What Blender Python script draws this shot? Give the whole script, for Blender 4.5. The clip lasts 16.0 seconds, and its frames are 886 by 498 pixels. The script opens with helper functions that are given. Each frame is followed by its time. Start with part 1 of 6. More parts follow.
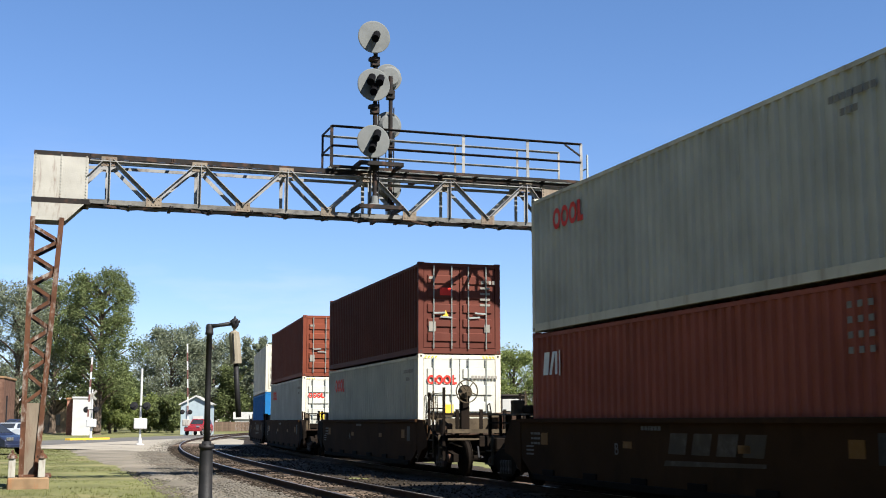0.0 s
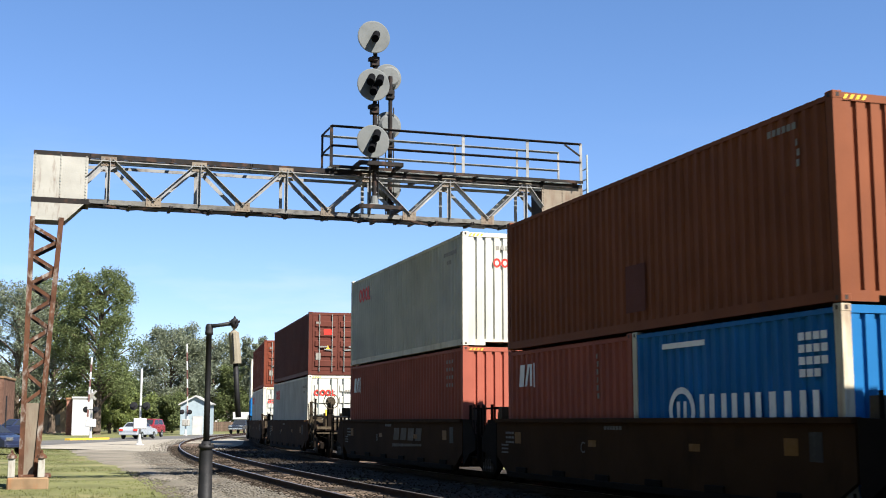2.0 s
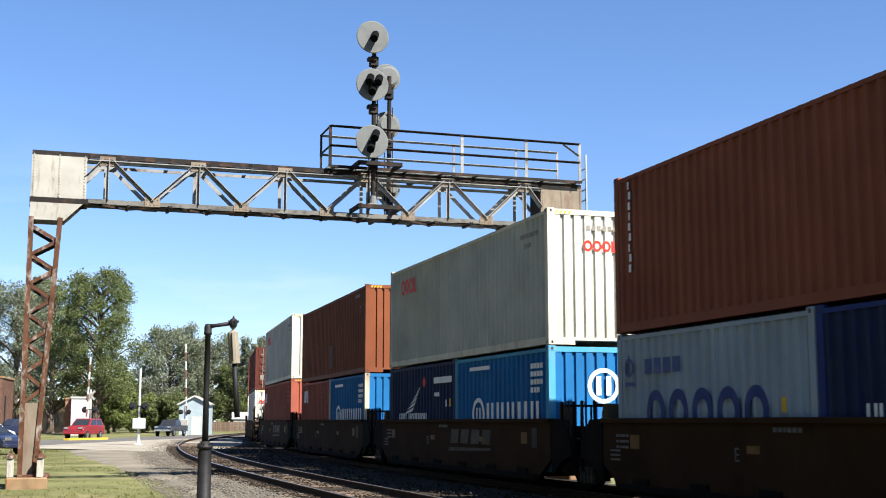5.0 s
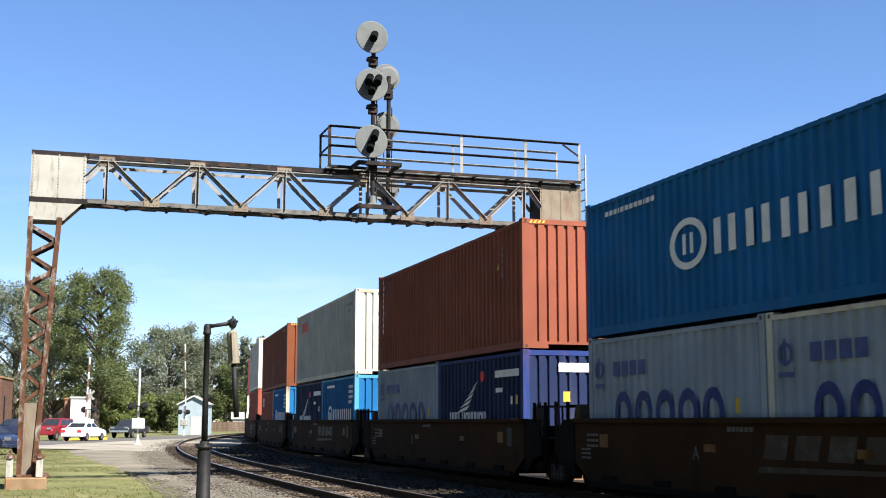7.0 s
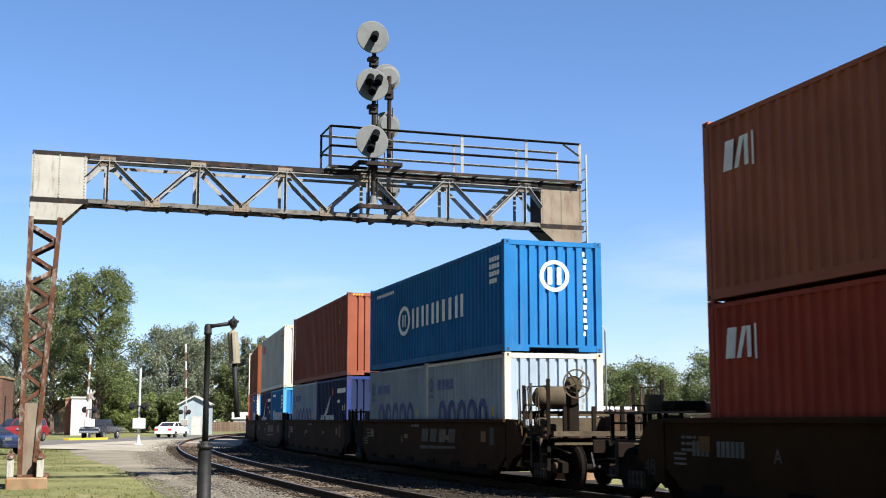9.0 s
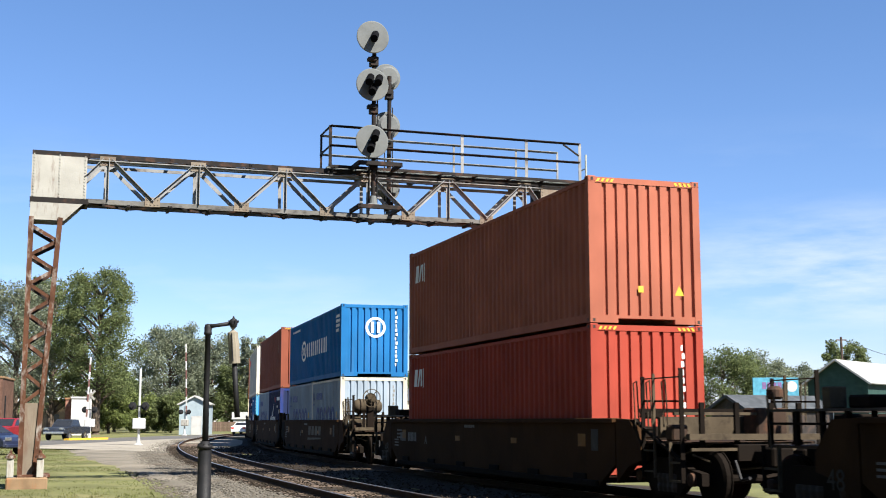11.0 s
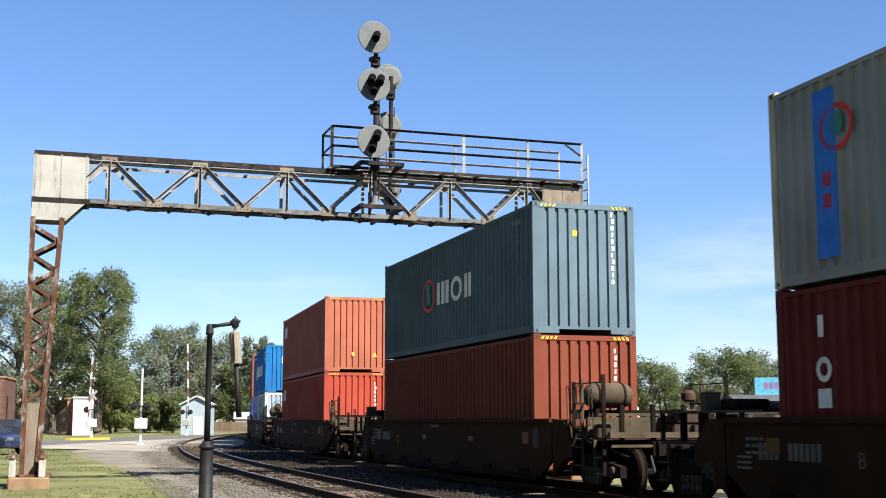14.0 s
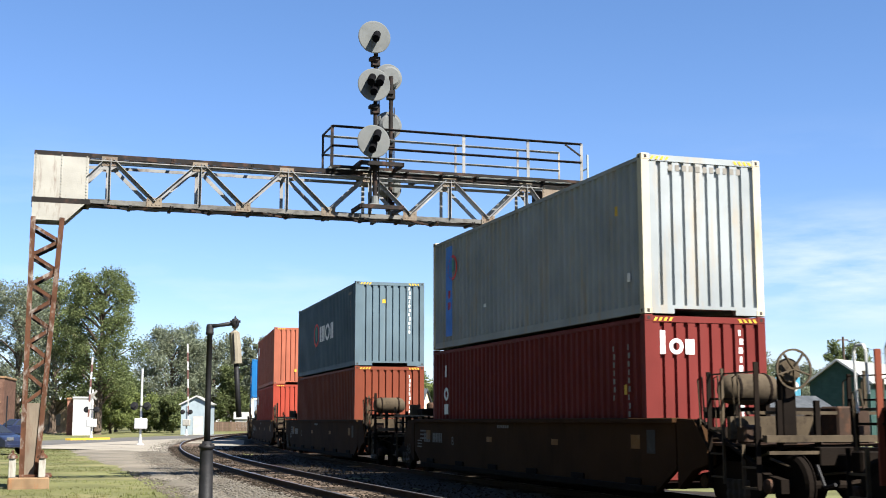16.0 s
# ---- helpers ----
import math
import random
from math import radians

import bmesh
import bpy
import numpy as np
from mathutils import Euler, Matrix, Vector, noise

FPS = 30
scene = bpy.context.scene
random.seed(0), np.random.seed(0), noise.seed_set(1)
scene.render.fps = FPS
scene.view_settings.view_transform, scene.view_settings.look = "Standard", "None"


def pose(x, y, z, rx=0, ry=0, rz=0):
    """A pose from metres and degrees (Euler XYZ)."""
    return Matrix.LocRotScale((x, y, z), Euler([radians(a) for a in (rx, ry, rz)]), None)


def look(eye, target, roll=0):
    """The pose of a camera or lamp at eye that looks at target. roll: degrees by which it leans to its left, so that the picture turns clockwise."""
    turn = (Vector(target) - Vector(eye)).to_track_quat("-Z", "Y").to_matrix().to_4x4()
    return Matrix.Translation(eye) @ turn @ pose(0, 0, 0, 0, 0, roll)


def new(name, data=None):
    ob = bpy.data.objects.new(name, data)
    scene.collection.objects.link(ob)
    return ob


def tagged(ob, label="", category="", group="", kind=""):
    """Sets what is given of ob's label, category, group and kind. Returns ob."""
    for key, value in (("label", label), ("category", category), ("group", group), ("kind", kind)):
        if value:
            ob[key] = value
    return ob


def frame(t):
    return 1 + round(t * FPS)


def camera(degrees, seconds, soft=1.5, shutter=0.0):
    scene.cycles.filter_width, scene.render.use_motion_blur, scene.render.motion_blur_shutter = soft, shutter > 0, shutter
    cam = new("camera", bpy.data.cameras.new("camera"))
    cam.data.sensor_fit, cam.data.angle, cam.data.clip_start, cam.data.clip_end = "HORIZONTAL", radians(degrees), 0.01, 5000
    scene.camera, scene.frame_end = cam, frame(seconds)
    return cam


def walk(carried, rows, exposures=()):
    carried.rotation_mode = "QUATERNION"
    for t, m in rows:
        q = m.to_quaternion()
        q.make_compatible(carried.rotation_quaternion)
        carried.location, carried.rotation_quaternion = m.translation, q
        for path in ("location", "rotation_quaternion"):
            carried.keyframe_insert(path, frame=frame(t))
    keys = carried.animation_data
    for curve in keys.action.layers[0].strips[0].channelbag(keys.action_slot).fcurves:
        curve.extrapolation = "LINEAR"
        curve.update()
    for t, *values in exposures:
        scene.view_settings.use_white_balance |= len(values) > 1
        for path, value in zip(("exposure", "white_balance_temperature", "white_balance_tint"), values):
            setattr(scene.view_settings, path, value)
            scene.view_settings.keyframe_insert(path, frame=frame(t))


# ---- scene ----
# The eye is 1.4 m above the rail heads, which lie at z = 0.
EYE = (0.0, 0.0, 1.4)
PITCH = 7.94
cam = camera(39.52, 16.0, soft=1.0, shutter=0.15)
SWAY = [(0, -1.5), (1.5, -1.0), (2.5, -0.8), (3.0, 0.6), (4.2, 1.0), (6.5, 1.5), (7.0, 2.2), (7.5, 1.0), (9.0, 1.0),
        (11.5, 0.8), (12.0, -0.8), (12.5, -1.9), (14.0, -2.1), (16.0, -2.1)]
BRIGHT = 1.53
walk(cam, [(t, pose(*EYE, 90 + PITCH, 0.02, -0.0262 * s)) for t, s in SWAY],
     [(t, BRIGHT + e, 6300, 10) for t, e in ((0, -0.05), (0.5, 0.0), (1, 0.08), (2, 0.08), (3, 0.14), (4, 0.13), (6.5, 0.18), (7.5, 0.18), (8.5, 0.14), (9, 0.04), (11.5, 0.04), (12.5, -0.01), (13, 0.08), (13.5, 0.17), (14, 0.12), (14.5, 0.02), (15, 0.0), (15.5, 0.08), (16, 0.15))])

# ---- light ----
SUN_FROM = Vector((0.688, -0.614, 1.0))
world = bpy.data.worlds.new("sky")
scene.world = world
world.use_nodes = True
wn = world.node_tree.nodes
sky = wn.new("ShaderNodeTexSky")
sky.sky_type = "NISHITA"
sky.sun_disc = False
sky.sun_elevation = math.atan2(SUN_FROM.z, SUN_FROM.xy.length)
sky.sun_rotation = math.atan2(SUN_FROM.x, SUN_FROM.y)
sky.air_density, sky.dust_density, sky.ozone_density = 1.0, 0.05, 8.5
wn["Background"].inputs["Strength"].default_value = 0.055
wl = world.node_tree.links.new
# thin wisps of cloud low in the sky
way = wn.new("ShaderNodeTexCoord")
flat = wn.new("ShaderNodeMapping")
flat.inputs["Scale"].default_value = (2.2, 2.2, 11.0)
flat.inputs["Location"].default_value = (0.35, 0.1, 0.0)
wisp = wn.new("ShaderNodeTexNoise")
wisp.inputs["Scale"].default_value, wisp.inputs["Detail"].default_value, wisp.inputs["Roughness"].default_value = 1.3, 7, 0.6
thin = wn.new("ShaderNodeMapRange")
thin.inputs["From Min"].default_value, thin.inputs["From Max"].default_value, thin.inputs["To Max"].default_value = 0.54, 0.74, 0.45
split = wn.new("ShaderNodeSeparateXYZ")
low = wn.new("ShaderNodeMapRange")
low.inputs["From Min"].default_value, low.inputs["From Max"].default_value = 0.24, 0.06
both = wn.new("ShaderNodeMath")
both.operation = "MULTIPLY"
cloudy = wn.new("ShaderNodeMix")
cloudy.data_type = "RGBA"
cloudy.inputs[7].default_value = (6.0, 6.4, 6.9, 1)
wl(way.outputs["Generated"], flat.inputs["Vector"]), wl(flat.outputs[0], wisp.inputs["Vector"]), wl(wisp.outputs["Fac"], thin.inputs["Value"])
wl(way.outputs["Generated"], split.inputs[0]), wl(split.outputs["Z"], low.inputs["Value"])
wl(thin.outputs[0], both.inputs[0]), wl(low.outputs[0], both.inputs[1])
apart = wn.new("ShaderNodeVectorMath")
apart.operation = "SUBTRACT"
apart.inputs[1].default_value = (0.305, 0.945, 0.112)
wide = wn.new("ShaderNodeVectorMath")
wide.operation = "MULTIPLY"
wide.inputs[1].default_value = (3.0, 0.0, 9.0)
span = wn.new("ShaderNodeVectorMath")
span.operation = "LENGTH"
bank = wn.new("ShaderNodeMapRange")
bank.inputs["From Min"].default_value, bank.inputs["From Max"].default_value = 0.6, 0.05
streak = wn.new("ShaderNodeTexNoise")
streak.inputs["Scale"].default_value, streak.inputs["Detail"].default_value, streak.inputs["Roughness"].default_value = 3.2, 7, 0.6
ragged = wn.new("ShaderNodeMapRange")
ragged.inputs["From Min"].default_value, ragged.inputs["From Max"].default_value, ragged.inputs["To Max"].default_value = 0.40, 0.66, 0.7
veil = wn.new("ShaderNodeMath")
veil.operation = "MULTIPLY"
most = wn.new("ShaderNodeMath")
most.operation = "MAXIMUM"
wl(way.outputs["Generated"], apart.inputs[0]), wl(apart.outputs[0], wide.inputs[0]), wl(wide.outputs[0], span.inputs[0]), wl(span.outputs["Value"], bank.inputs["Value"])
wl(flat.outputs[0], streak.inputs["Vector"]), wl(streak.outputs["Fac"], ragged.inputs["Value"])
wl(bank.outputs[0], veil.inputs[0]), wl(ragged.outputs[0], veil.inputs[1])
wl(both.outputs[0], most.inputs[0]), wl(veil.outputs[0], most.inputs[1]), wl(most.outputs[0], cloudy.inputs[0])
haze = wn.new("ShaderNodeMapRange")
haze.inputs["From Min"].default_value, haze.inputs["From Max"].default_value = 0.45, 0.0
tint = wn.new("ShaderNodeMix")
tint.data_type, tint.blend_type = "RGBA", "MULTIPLY"
tint.inputs[7].default_value = (1.09, 0.97, 1.04, 1)
wl(split.outputs["Z"], haze.inputs["Value"]), wl(haze.outputs[0], tint.inputs[0]), wl(sky.outputs[0], tint.inputs[6])
wl(tint.outputs[2], cloudy.inputs[6]), wl(cloudy.outputs[2], wn["Background"].inputs["Color"])
sun = new("sun", bpy.data.lights.new("sun", "SUN"))
sun.data.energy, sun.data.angle, sun.data.color = 5.0, radians(0.55), (1.0, 0.94, 0.84)
sun.matrix_world = look(SUN_FROM * 50, (0, 0, 0))


# ---- materials ----
MATS = {}


def material(name, color, rough=0.6, metal=0.0, vary=0.25, scale=3.0, stain=None, stain_amount=0.0, stain_scale=(1, 1, 1),
             bump=0.1, bump_scale=40.0, island=0.0, per_object=0.0, coords="Object", translucent=0.0, spec=0.15):
    """A painted, earthy or metallic surface: two scales of tone, stains of a second colour and a fine relief."""
    if name in MATS:
        return MATS[name]
    m = bpy.data.materials.new(name)
    m.use_nodes = True
    nt = m.node_tree
    n, ln = nt.nodes, nt.links.new
    b = n["Principled BSDF"]
    b.inputs["Metallic"].default_value = metal
    b.inputs["Specular IOR Level"].default_value = spec
    tc = n.new("ShaderNodeTexCoord")
    src = tc.outputs[coords]
    big = n.new("ShaderNodeTexNoise")
    big.inputs["Scale"].default_value, big.inputs["Detail"].default_value = scale, 6
    ln(src, big.inputs["Vector"])
    fine = n.new("ShaderNodeTexNoise")
    fine.inputs["Scale"].default_value, fine.inputs["Detail"].default_value = bump_scale, 4
    ln(src, fine.inputs["Vector"])
    hsv = n.new("ShaderNodeHueSaturation")
    hsv.inputs["Color"].default_value = (*color, 1)
    mr = n.new("ShaderNodeMapRange")
    mr.inputs["From Min"].default_value, mr.inputs["From Max"].default_value = 0.3, 0.7
    mr.inputs["To Min"].default_value, mr.inputs["To Max"].default_value = 1 - vary, 1 + vary
    ln(big.outputs["Fac"], mr.inputs["Value"])
    value = mr.outputs[0]
    for amount, kind in ((island, "island"), (per_object, "object")):
        if amount:
            if kind == "island":
                rnd = n.new("ShaderNodeNewGeometry").outputs["Random Per Island"]
            else:
                rnd = n.new("ShaderNodeObjectInfo").outputs["Random"]
            r2 = n.new("ShaderNodeMapRange")
            r2.inputs["To Min"].default_value, r2.inputs["To Max"].default_value = 1 - amount, 1 + amount
            ln(rnd, r2.inputs["Value"])
            mul = n.new("ShaderNodeMath")
            mul.operation = "MULTIPLY"
            ln(value, mul.inputs[0]), ln(r2.outputs[0], mul.inputs[1])
            value = mul.outputs[0]
    ln(value, hsv.inputs["Value"])
    out = hsv.outputs[0]
    if stain:
        mp = n.new("ShaderNodeMapping")
        mp.inputs["Scale"].default_value = stain_scale
        ln(src, mp.inputs["Vector"])
        sn = n.new("ShaderNodeTexNoise")
        sn.inputs["Scale"].default_value, sn.inputs["Detail"].default_value, sn.inputs["Roughness"].default_value = 1.0, 8, 0.65
        ln(mp.outputs[0], sn.inputs["Vector"])
        rp = n.new("ShaderNodeMapRange")
        rp.inputs["From Min"].default_value, rp.inputs["From Max"].default_value = 0.52, 0.75
        rp.inputs["To Max"].default_value = stain_amount
        ln(sn.outputs["Fac"], rp.inputs["Value"])
        mix = n.new("ShaderNodeMix")
        mix.data_type = "RGBA"
        mix.inputs[7].default_value = (*stain, 1)
        ln(rp.outputs[0], mix.inputs[0]), ln(out, mix.inputs[6])
        out = mix.outputs[2]
    ln(out, b.inputs["Base Color"])
    rr = n.new("ShaderNodeMapRange")
    rr.inputs["To Min"].default_value, rr.inputs["To Max"].default_value = max(0.03, rough - 0.12), min(1, rough + 0.12)
    ln(fine.outputs["Fac"], rr.inputs["Value"])
    ln(rr.outputs[0], b.inputs["Roughness"])
    if bump:
        bp = n.new("ShaderNodeBump")
        bp.inputs["Strength"].default_value, bp.inputs["Distance"].default_value = bump, 0.02
        ln(fine.outputs["Fac"], bp.inputs["Height"])
        ln(bp.outputs[0], b.inputs["Normal"])
    if translucent:
        tr = n.new("ShaderNodeBsdfTranslucent")
        ln(out, tr.inputs["Color"])
        mx = n.new("ShaderNodeMixShader")
        mx.inputs[0].default_value = translucent
        ln(b.outputs[0], mx.inputs[1]), ln(tr.outputs[0], mx.inputs[2])
        ln(mx.outputs[0], n["Material Output"].inputs["Surface"])
    MATS[name] = m
    return m


RUST = (0.16, 0.065, 0.03)


def box_paint(name, color, wear=0.3, stain=RUST):
    """Weathered container paint with vertical streaks of rust and grime."""
    return material(name, color, 0.7, 0, 0.16, 0.9, stain, wear, (3.0, 3.0, 0.45), 0.08, 25, spec=0.12)


def flat_paint(name, color, rough=0.6):
    return material(name, color, rough, 0, 0.15, 4.0, (0.2, 0.18, 0.16), 0.25, (4, 4, 4), 0.03, 60, spec=0.12)


STEEL_DARK = material("dark_grimy_steel", (0.035, 0.03, 0.027), 0.6, 0.2, 0.35, 2.0, RUST, 0.3, (2, 2, 2), 0.15, 30)
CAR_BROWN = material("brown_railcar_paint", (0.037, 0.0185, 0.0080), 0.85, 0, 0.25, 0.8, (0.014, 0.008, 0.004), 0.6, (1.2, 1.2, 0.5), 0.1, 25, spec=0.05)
# Near-black for the cars' lower edges, inner ends and trucks.
CAR_BLACK = material("black_railcar_coat", (0.0096, 0.0072, 0.0056), 0.85, 0, 0.3, 1.2, (0.028, 0.018, 0.012), 0.4, (1, 1, 1), 0.15, 25, spec=0.04)
# Rusty brown made darker, with the shade between the cars mixed in.
CAR_RUST = material("shaded_rusty_equipment", (0.0358, 0.0218, 0.0146), 0.8, 0.0, 0.3, 2.5, RUST, 0.5, (3, 3, 3), 0.15, 30)
# Khaki for the sunlit fittings: their lit look is put into the colour.
CAR_SUNLIT = material("sunlit_khaki_equipment", (0.062, 0.047, 0.030), 0.9, 0.0, 0.35, 2.5, (0.018, 0.013, 0.009), 1.0, (5, 5, 5), 0.15, 30, spec=0.15)
HOOD_BLACK = material("matte_black_hood", (0.0035, 0.0035, 0.004), 0.9, 0, 0.3, 4, None, 0, (1, 1, 1), 0.1, 40, spec=0.05)
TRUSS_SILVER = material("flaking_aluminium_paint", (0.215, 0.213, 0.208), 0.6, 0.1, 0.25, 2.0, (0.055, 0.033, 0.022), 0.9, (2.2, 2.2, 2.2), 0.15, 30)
TRUSS_DARK = material("dark_bridge_steel", (0.0175, 0.0147, 0.0133), 0.7, 0.2, 0.3, 3.0, RUST, 0.5, (3, 3, 3), 0.15, 30)
TRUSS_WORN = material("half_bare_chord_paint", (0.12, 0.115, 0.105), 0.7, 0.1, 0.3, 2.0, (0.025, 0.018, 0.014), 1.0, (3.5, 3.5, 6), 0.2, 30)
TRUSS_RUST = material("rusted_bridge_steel", (0.075, 0.034, 0.019), 0.85, 0.1, 0.35, 3.0, (0.30, 0.28, 0.25), 0.9, (6, 6, 3), 0.2, 35)
PLATE_GREY = material("stained_plate_paint", (0.2966, 0.2856, 0.2526), 0.7, 0.05, 0.15, 1.5, (0.11, 0.06, 0.038), 0.95, (6.5, 6.5, 1.3), 0.15, 30)
PLATE_BROWN = material("rust_stained_plate_paint", (0.1685, 0.1373, 0.1030), 0.75, 0.05, 0.2, 1.5, (0.11, 0.06, 0.04), 0.9, (4, 4, 0.8), 0.15, 30)
GALV = material("galvanised_walkway", (0.2621, 0.2808, 0.2621), 0.5, 0.5, 0.15, 3.0, (0.2, 0.18, 0.15), 0.4, (3, 3, 3), 0.08, 40)
DISC_GREY = material("weathered_signal_disc", (0.1182, 0.1241, 0.1211), 0.75, 0.0, 0.2, 3.0, (0.08, 0.075, 0.07), 0.7, (3, 3, 3), 0.1, 30)
BLACK_IRON = material("black_painted_iron", (0.010, 0.010, 0.011), 0.6, 0.0, 0.3, 4.0, (0.04, 0.03, 0.025), 0.3, (4, 4, 4), 0.15, 40, spec=0.2)
RAIL_SIDE = material("rusty_rail_steel", (0.036, 0.021, 0.014), 0.85, 0.0, 0.25, 3.0, (0.02, 0.013, 0.01), 0.5, (2, 2, 2), 0.15, 40, spec=0.15)
RAIL_TOP = material("worn_rail_head", (0.35, 0.33, 0.31), 0.32, 0.9, 0.2, 2.0, RUST, 0.35, (2, 2, 2), 0.03, 40)
TIE_WOOD = material("creosoted_tie_wood", (0.09, 0.065, 0.048), 0.85, 0, 0.3, 4.0, (0.2, 0.16, 0.12), 0.5, (2, 8, 8), 0.3, 40, per_object=0.3)
# Oily brown, taken darker still to deepen the train's shadow over the bed.
DIRTY_SHADED = material("oily_shaded_trackbed", (0.022, 0.0165, 0.0115), 0.95, 0, 0.35, 1.2, (0.05, 0.038, 0.026), 0.7, (0.5, 0.5, 0.5), 1.0, 14)
DIRTY_STONE_SHADED = material("oily_shaded_stone", (0.026, 0.0195, 0.0135), 0.9, 0, 0.2, 1.0, (0.05, 0.04, 0.028), 0.5, (0.5, 0.5, 0.5), 0.1, 60, island=0.55)
BALLAST = material("grey_ballast_gravel", (0.1022, 0.0905, 0.0733), 0.9, 0, 0.35, 1.2, (0.13, 0.10, 0.075), 0.8, (0.6, 0.6, 0.6), 0.5, 14)
STONE = material("ballast_stone", (0.1170, 0.1053, 0.0874), 0.85, 0, 0.2, 1.0, (0.16, 0.11, 0.08), 0.6, (0.5, 0.5, 0.5), 0.1, 60, island=0.2)
GRASS = material("dry_mown_grass", (0.1052, 0.1069, 0.0421), 0.95, 0, 0.35, 0.35, (0.24, 0.205, 0.11), 0.9, (0.25, 0.25, 0.25), 0.8, 9)
BLADE = material("grass_blades", (0.1125, 0.1215, 0.0432), 0.85, 0, 0.35, 0.4, (0.25, 0.21, 0.09), 0.8, (0.25, 0.25, 0.25), 0, 30, island=0.45, translucent=0.3)
ASPHALT = material("faded_asphalt", (0.0955, 0.0907, 0.0835), 0.9, 0, 0.2, 0.5, (0.10, 0.095, 0.09), 0.6, (0.3, 0.3, 0.3), 0.3, 20)
GRAVEL = material("pale_dusty_gravel", (0.1425, 0.1260, 0.0994), 0.95, 0, 0.3, 0.4, (0.2, 0.17, 0.13), 0.7, (0.4, 0.4, 0.4), 0.6, 12)
SANDY = material("pale_sandy_gravel", (0.235, 0.212, 0.172), 0.95, 0, 0.25, 0.4, (0.15, 0.13, 0.10), 0.6, (0.3, 0.3, 0.3), 0.6, 12)
CONCRETE = material("rust_stained_concrete", (0.1950, 0.1287, 0.0741), 0.9, 0, 0.25, 2.5, (0.28, 0.10, 0.035), 1.0, (3.5, 3.5, 0.8), 0.2, 30)
BARK = material("grey_brown_bark", (0.10, 0.075, 0.055), 0.9, 0, 0.3, 3.0, (0.04, 0.03, 0.025), 0.7, (6, 6, 1), 0.6, 20)
GLASS_DARK = material("dark_window_glass", (0.02, 0.022, 0.025), 0.08, 0, 0.1, 2, None, 0, (1, 1, 1), 0, 20, spec=0.5)
RUBBER = material("black_tyre_rubber", (0.02, 0.02, 0.02), 0.85, 0, 0.2, 6, None, 0, (1, 1, 1), 0.1, 40)
CHROME = material("bright_metal_trim", (0.6, 0.6, 0.6), 0.25, 0.9, 0.1, 6, None, 0, (1, 1, 1), 0.02, 40)
WHITE_MARK = flat_paint("white_stencil_paint", (0.70, 0.70, 0.68))
FADED_MARK = flat_paint("faded_grey_stencil", (0.20, 0.185, 0.16))
YELLOW_MARK = flat_paint("yellow_marking", (0.58, 0.36, 0.04))
RED_MARK = flat_paint("red_marking", (0.60, 0.035, 0.025))
FADED_RED = flat_paint("faded_red_paint", (0.15, 0.075, 0.065))
CAR_YELLOW = flat_paint("dirty_amber_marking", (0.150, 0.068, 0.012))
CAR_WHITE = flat_paint("dirty_white_stencil", (0.105, 0.100, 0.092))
CAR_LOGO = flat_paint("worn_grey_lettering", (0.0529, 0.0391, 0.0253))
CAR_PANEL = flat_paint("dirty_grey_panel", (0.030, 0.027, 0.023))
BLUE_MARK = flat_paint("blue_marking", (0.025, 0.04, 0.16))


# ---- mesh tools ----
def box(bm, x0, x1, y0, y1, z0, z1, m=None):
    vs = [bm.verts.new(Vector((x, y, z)) if m is None else m @ Vector((x, y, z))) for x in (x0, x1) for y in (y0, y1) for z in (z0, z1)]
    for f in ((0, 1, 3, 2), (4, 6, 7, 5), (0, 4, 5, 1), (2, 3, 7, 6), (0, 2, 6, 4), (1, 5, 7, 3)):
        bm.faces.new([vs[i] for i in f])
    return vs


def bar(bm, a, b, w=0.06, h=None, up=(0, 0, 1)):
    """A straight square bar from a to b."""
    a, b = Vector(a), Vector(b)
    d = (b - a).normalized()
    s = d.cross(Vector(up))
    if s.length < 1e-3:
        s = d.cross(Vector((0, 1, 0)))
    s.normalize()
    t = s.cross(d)
    h = w if h is None else h
    m = Matrix((d, s, t)).transposed().to_4x4()
    m.translation = a
    box(bm, 0, (b - a).length, -w / 2, w / 2, -h / 2, h / 2, m)


def angle_bar(bm, a, b, w=0.08, t=0.012, up=(0, 0, 1), side=1):
    """An L-shaped rolled section from a to b: one leg in the plane of up, one across it."""
    a, b = Vector(a), Vector(b)
    d = (b - a).normalized()
    s = d.cross(Vector(up)).normalized()
    v = s.cross(d)
    m = Matrix((d, s, v)).transposed().to_4x4()
    m.translation = a
    n = (b - a).length
    box(bm, 0, n, -t / 2, t / 2, -w / 2, w / 2, m)
    box(bm, 0, n, side * t / 2, side * w, w / 2 - t, w / 2, m)


def tube(bm, pts, r, seg=8):
    """A round bar through the points; r: a radius, or one for each point."""
    pts = [Vector(p) for p in pts]
    rings = []
    for i, p in enumerate(pts):
        d = (pts[min(i + 1, len(pts) - 1)] - pts[max(i - 1, 0)]).normalized()
        s = d.cross(Vector((0, 0, 1)))
        if s.length < 1e-2:
            s = d.cross(Vector((0, 1, 0)))
        s.normalize()
        t = d.cross(s)
        rr = r[i] if isinstance(r, (list, tuple)) else r
        rings.append([bm.verts.new(p + rr * (math.cos(2 * math.pi * k / seg) * s + math.sin(2 * math.pi * k / seg) * t)) for k in range(seg)])
    for a, b in zip(rings, rings[1:]):
        for k in range(seg):
            bm.faces.new((a[k], a[(k + 1) % seg], b[(k + 1) % seg], b[k]))
    bm.faces.new(list(reversed(rings[0])))
    bm.faces.new(rings[-1])


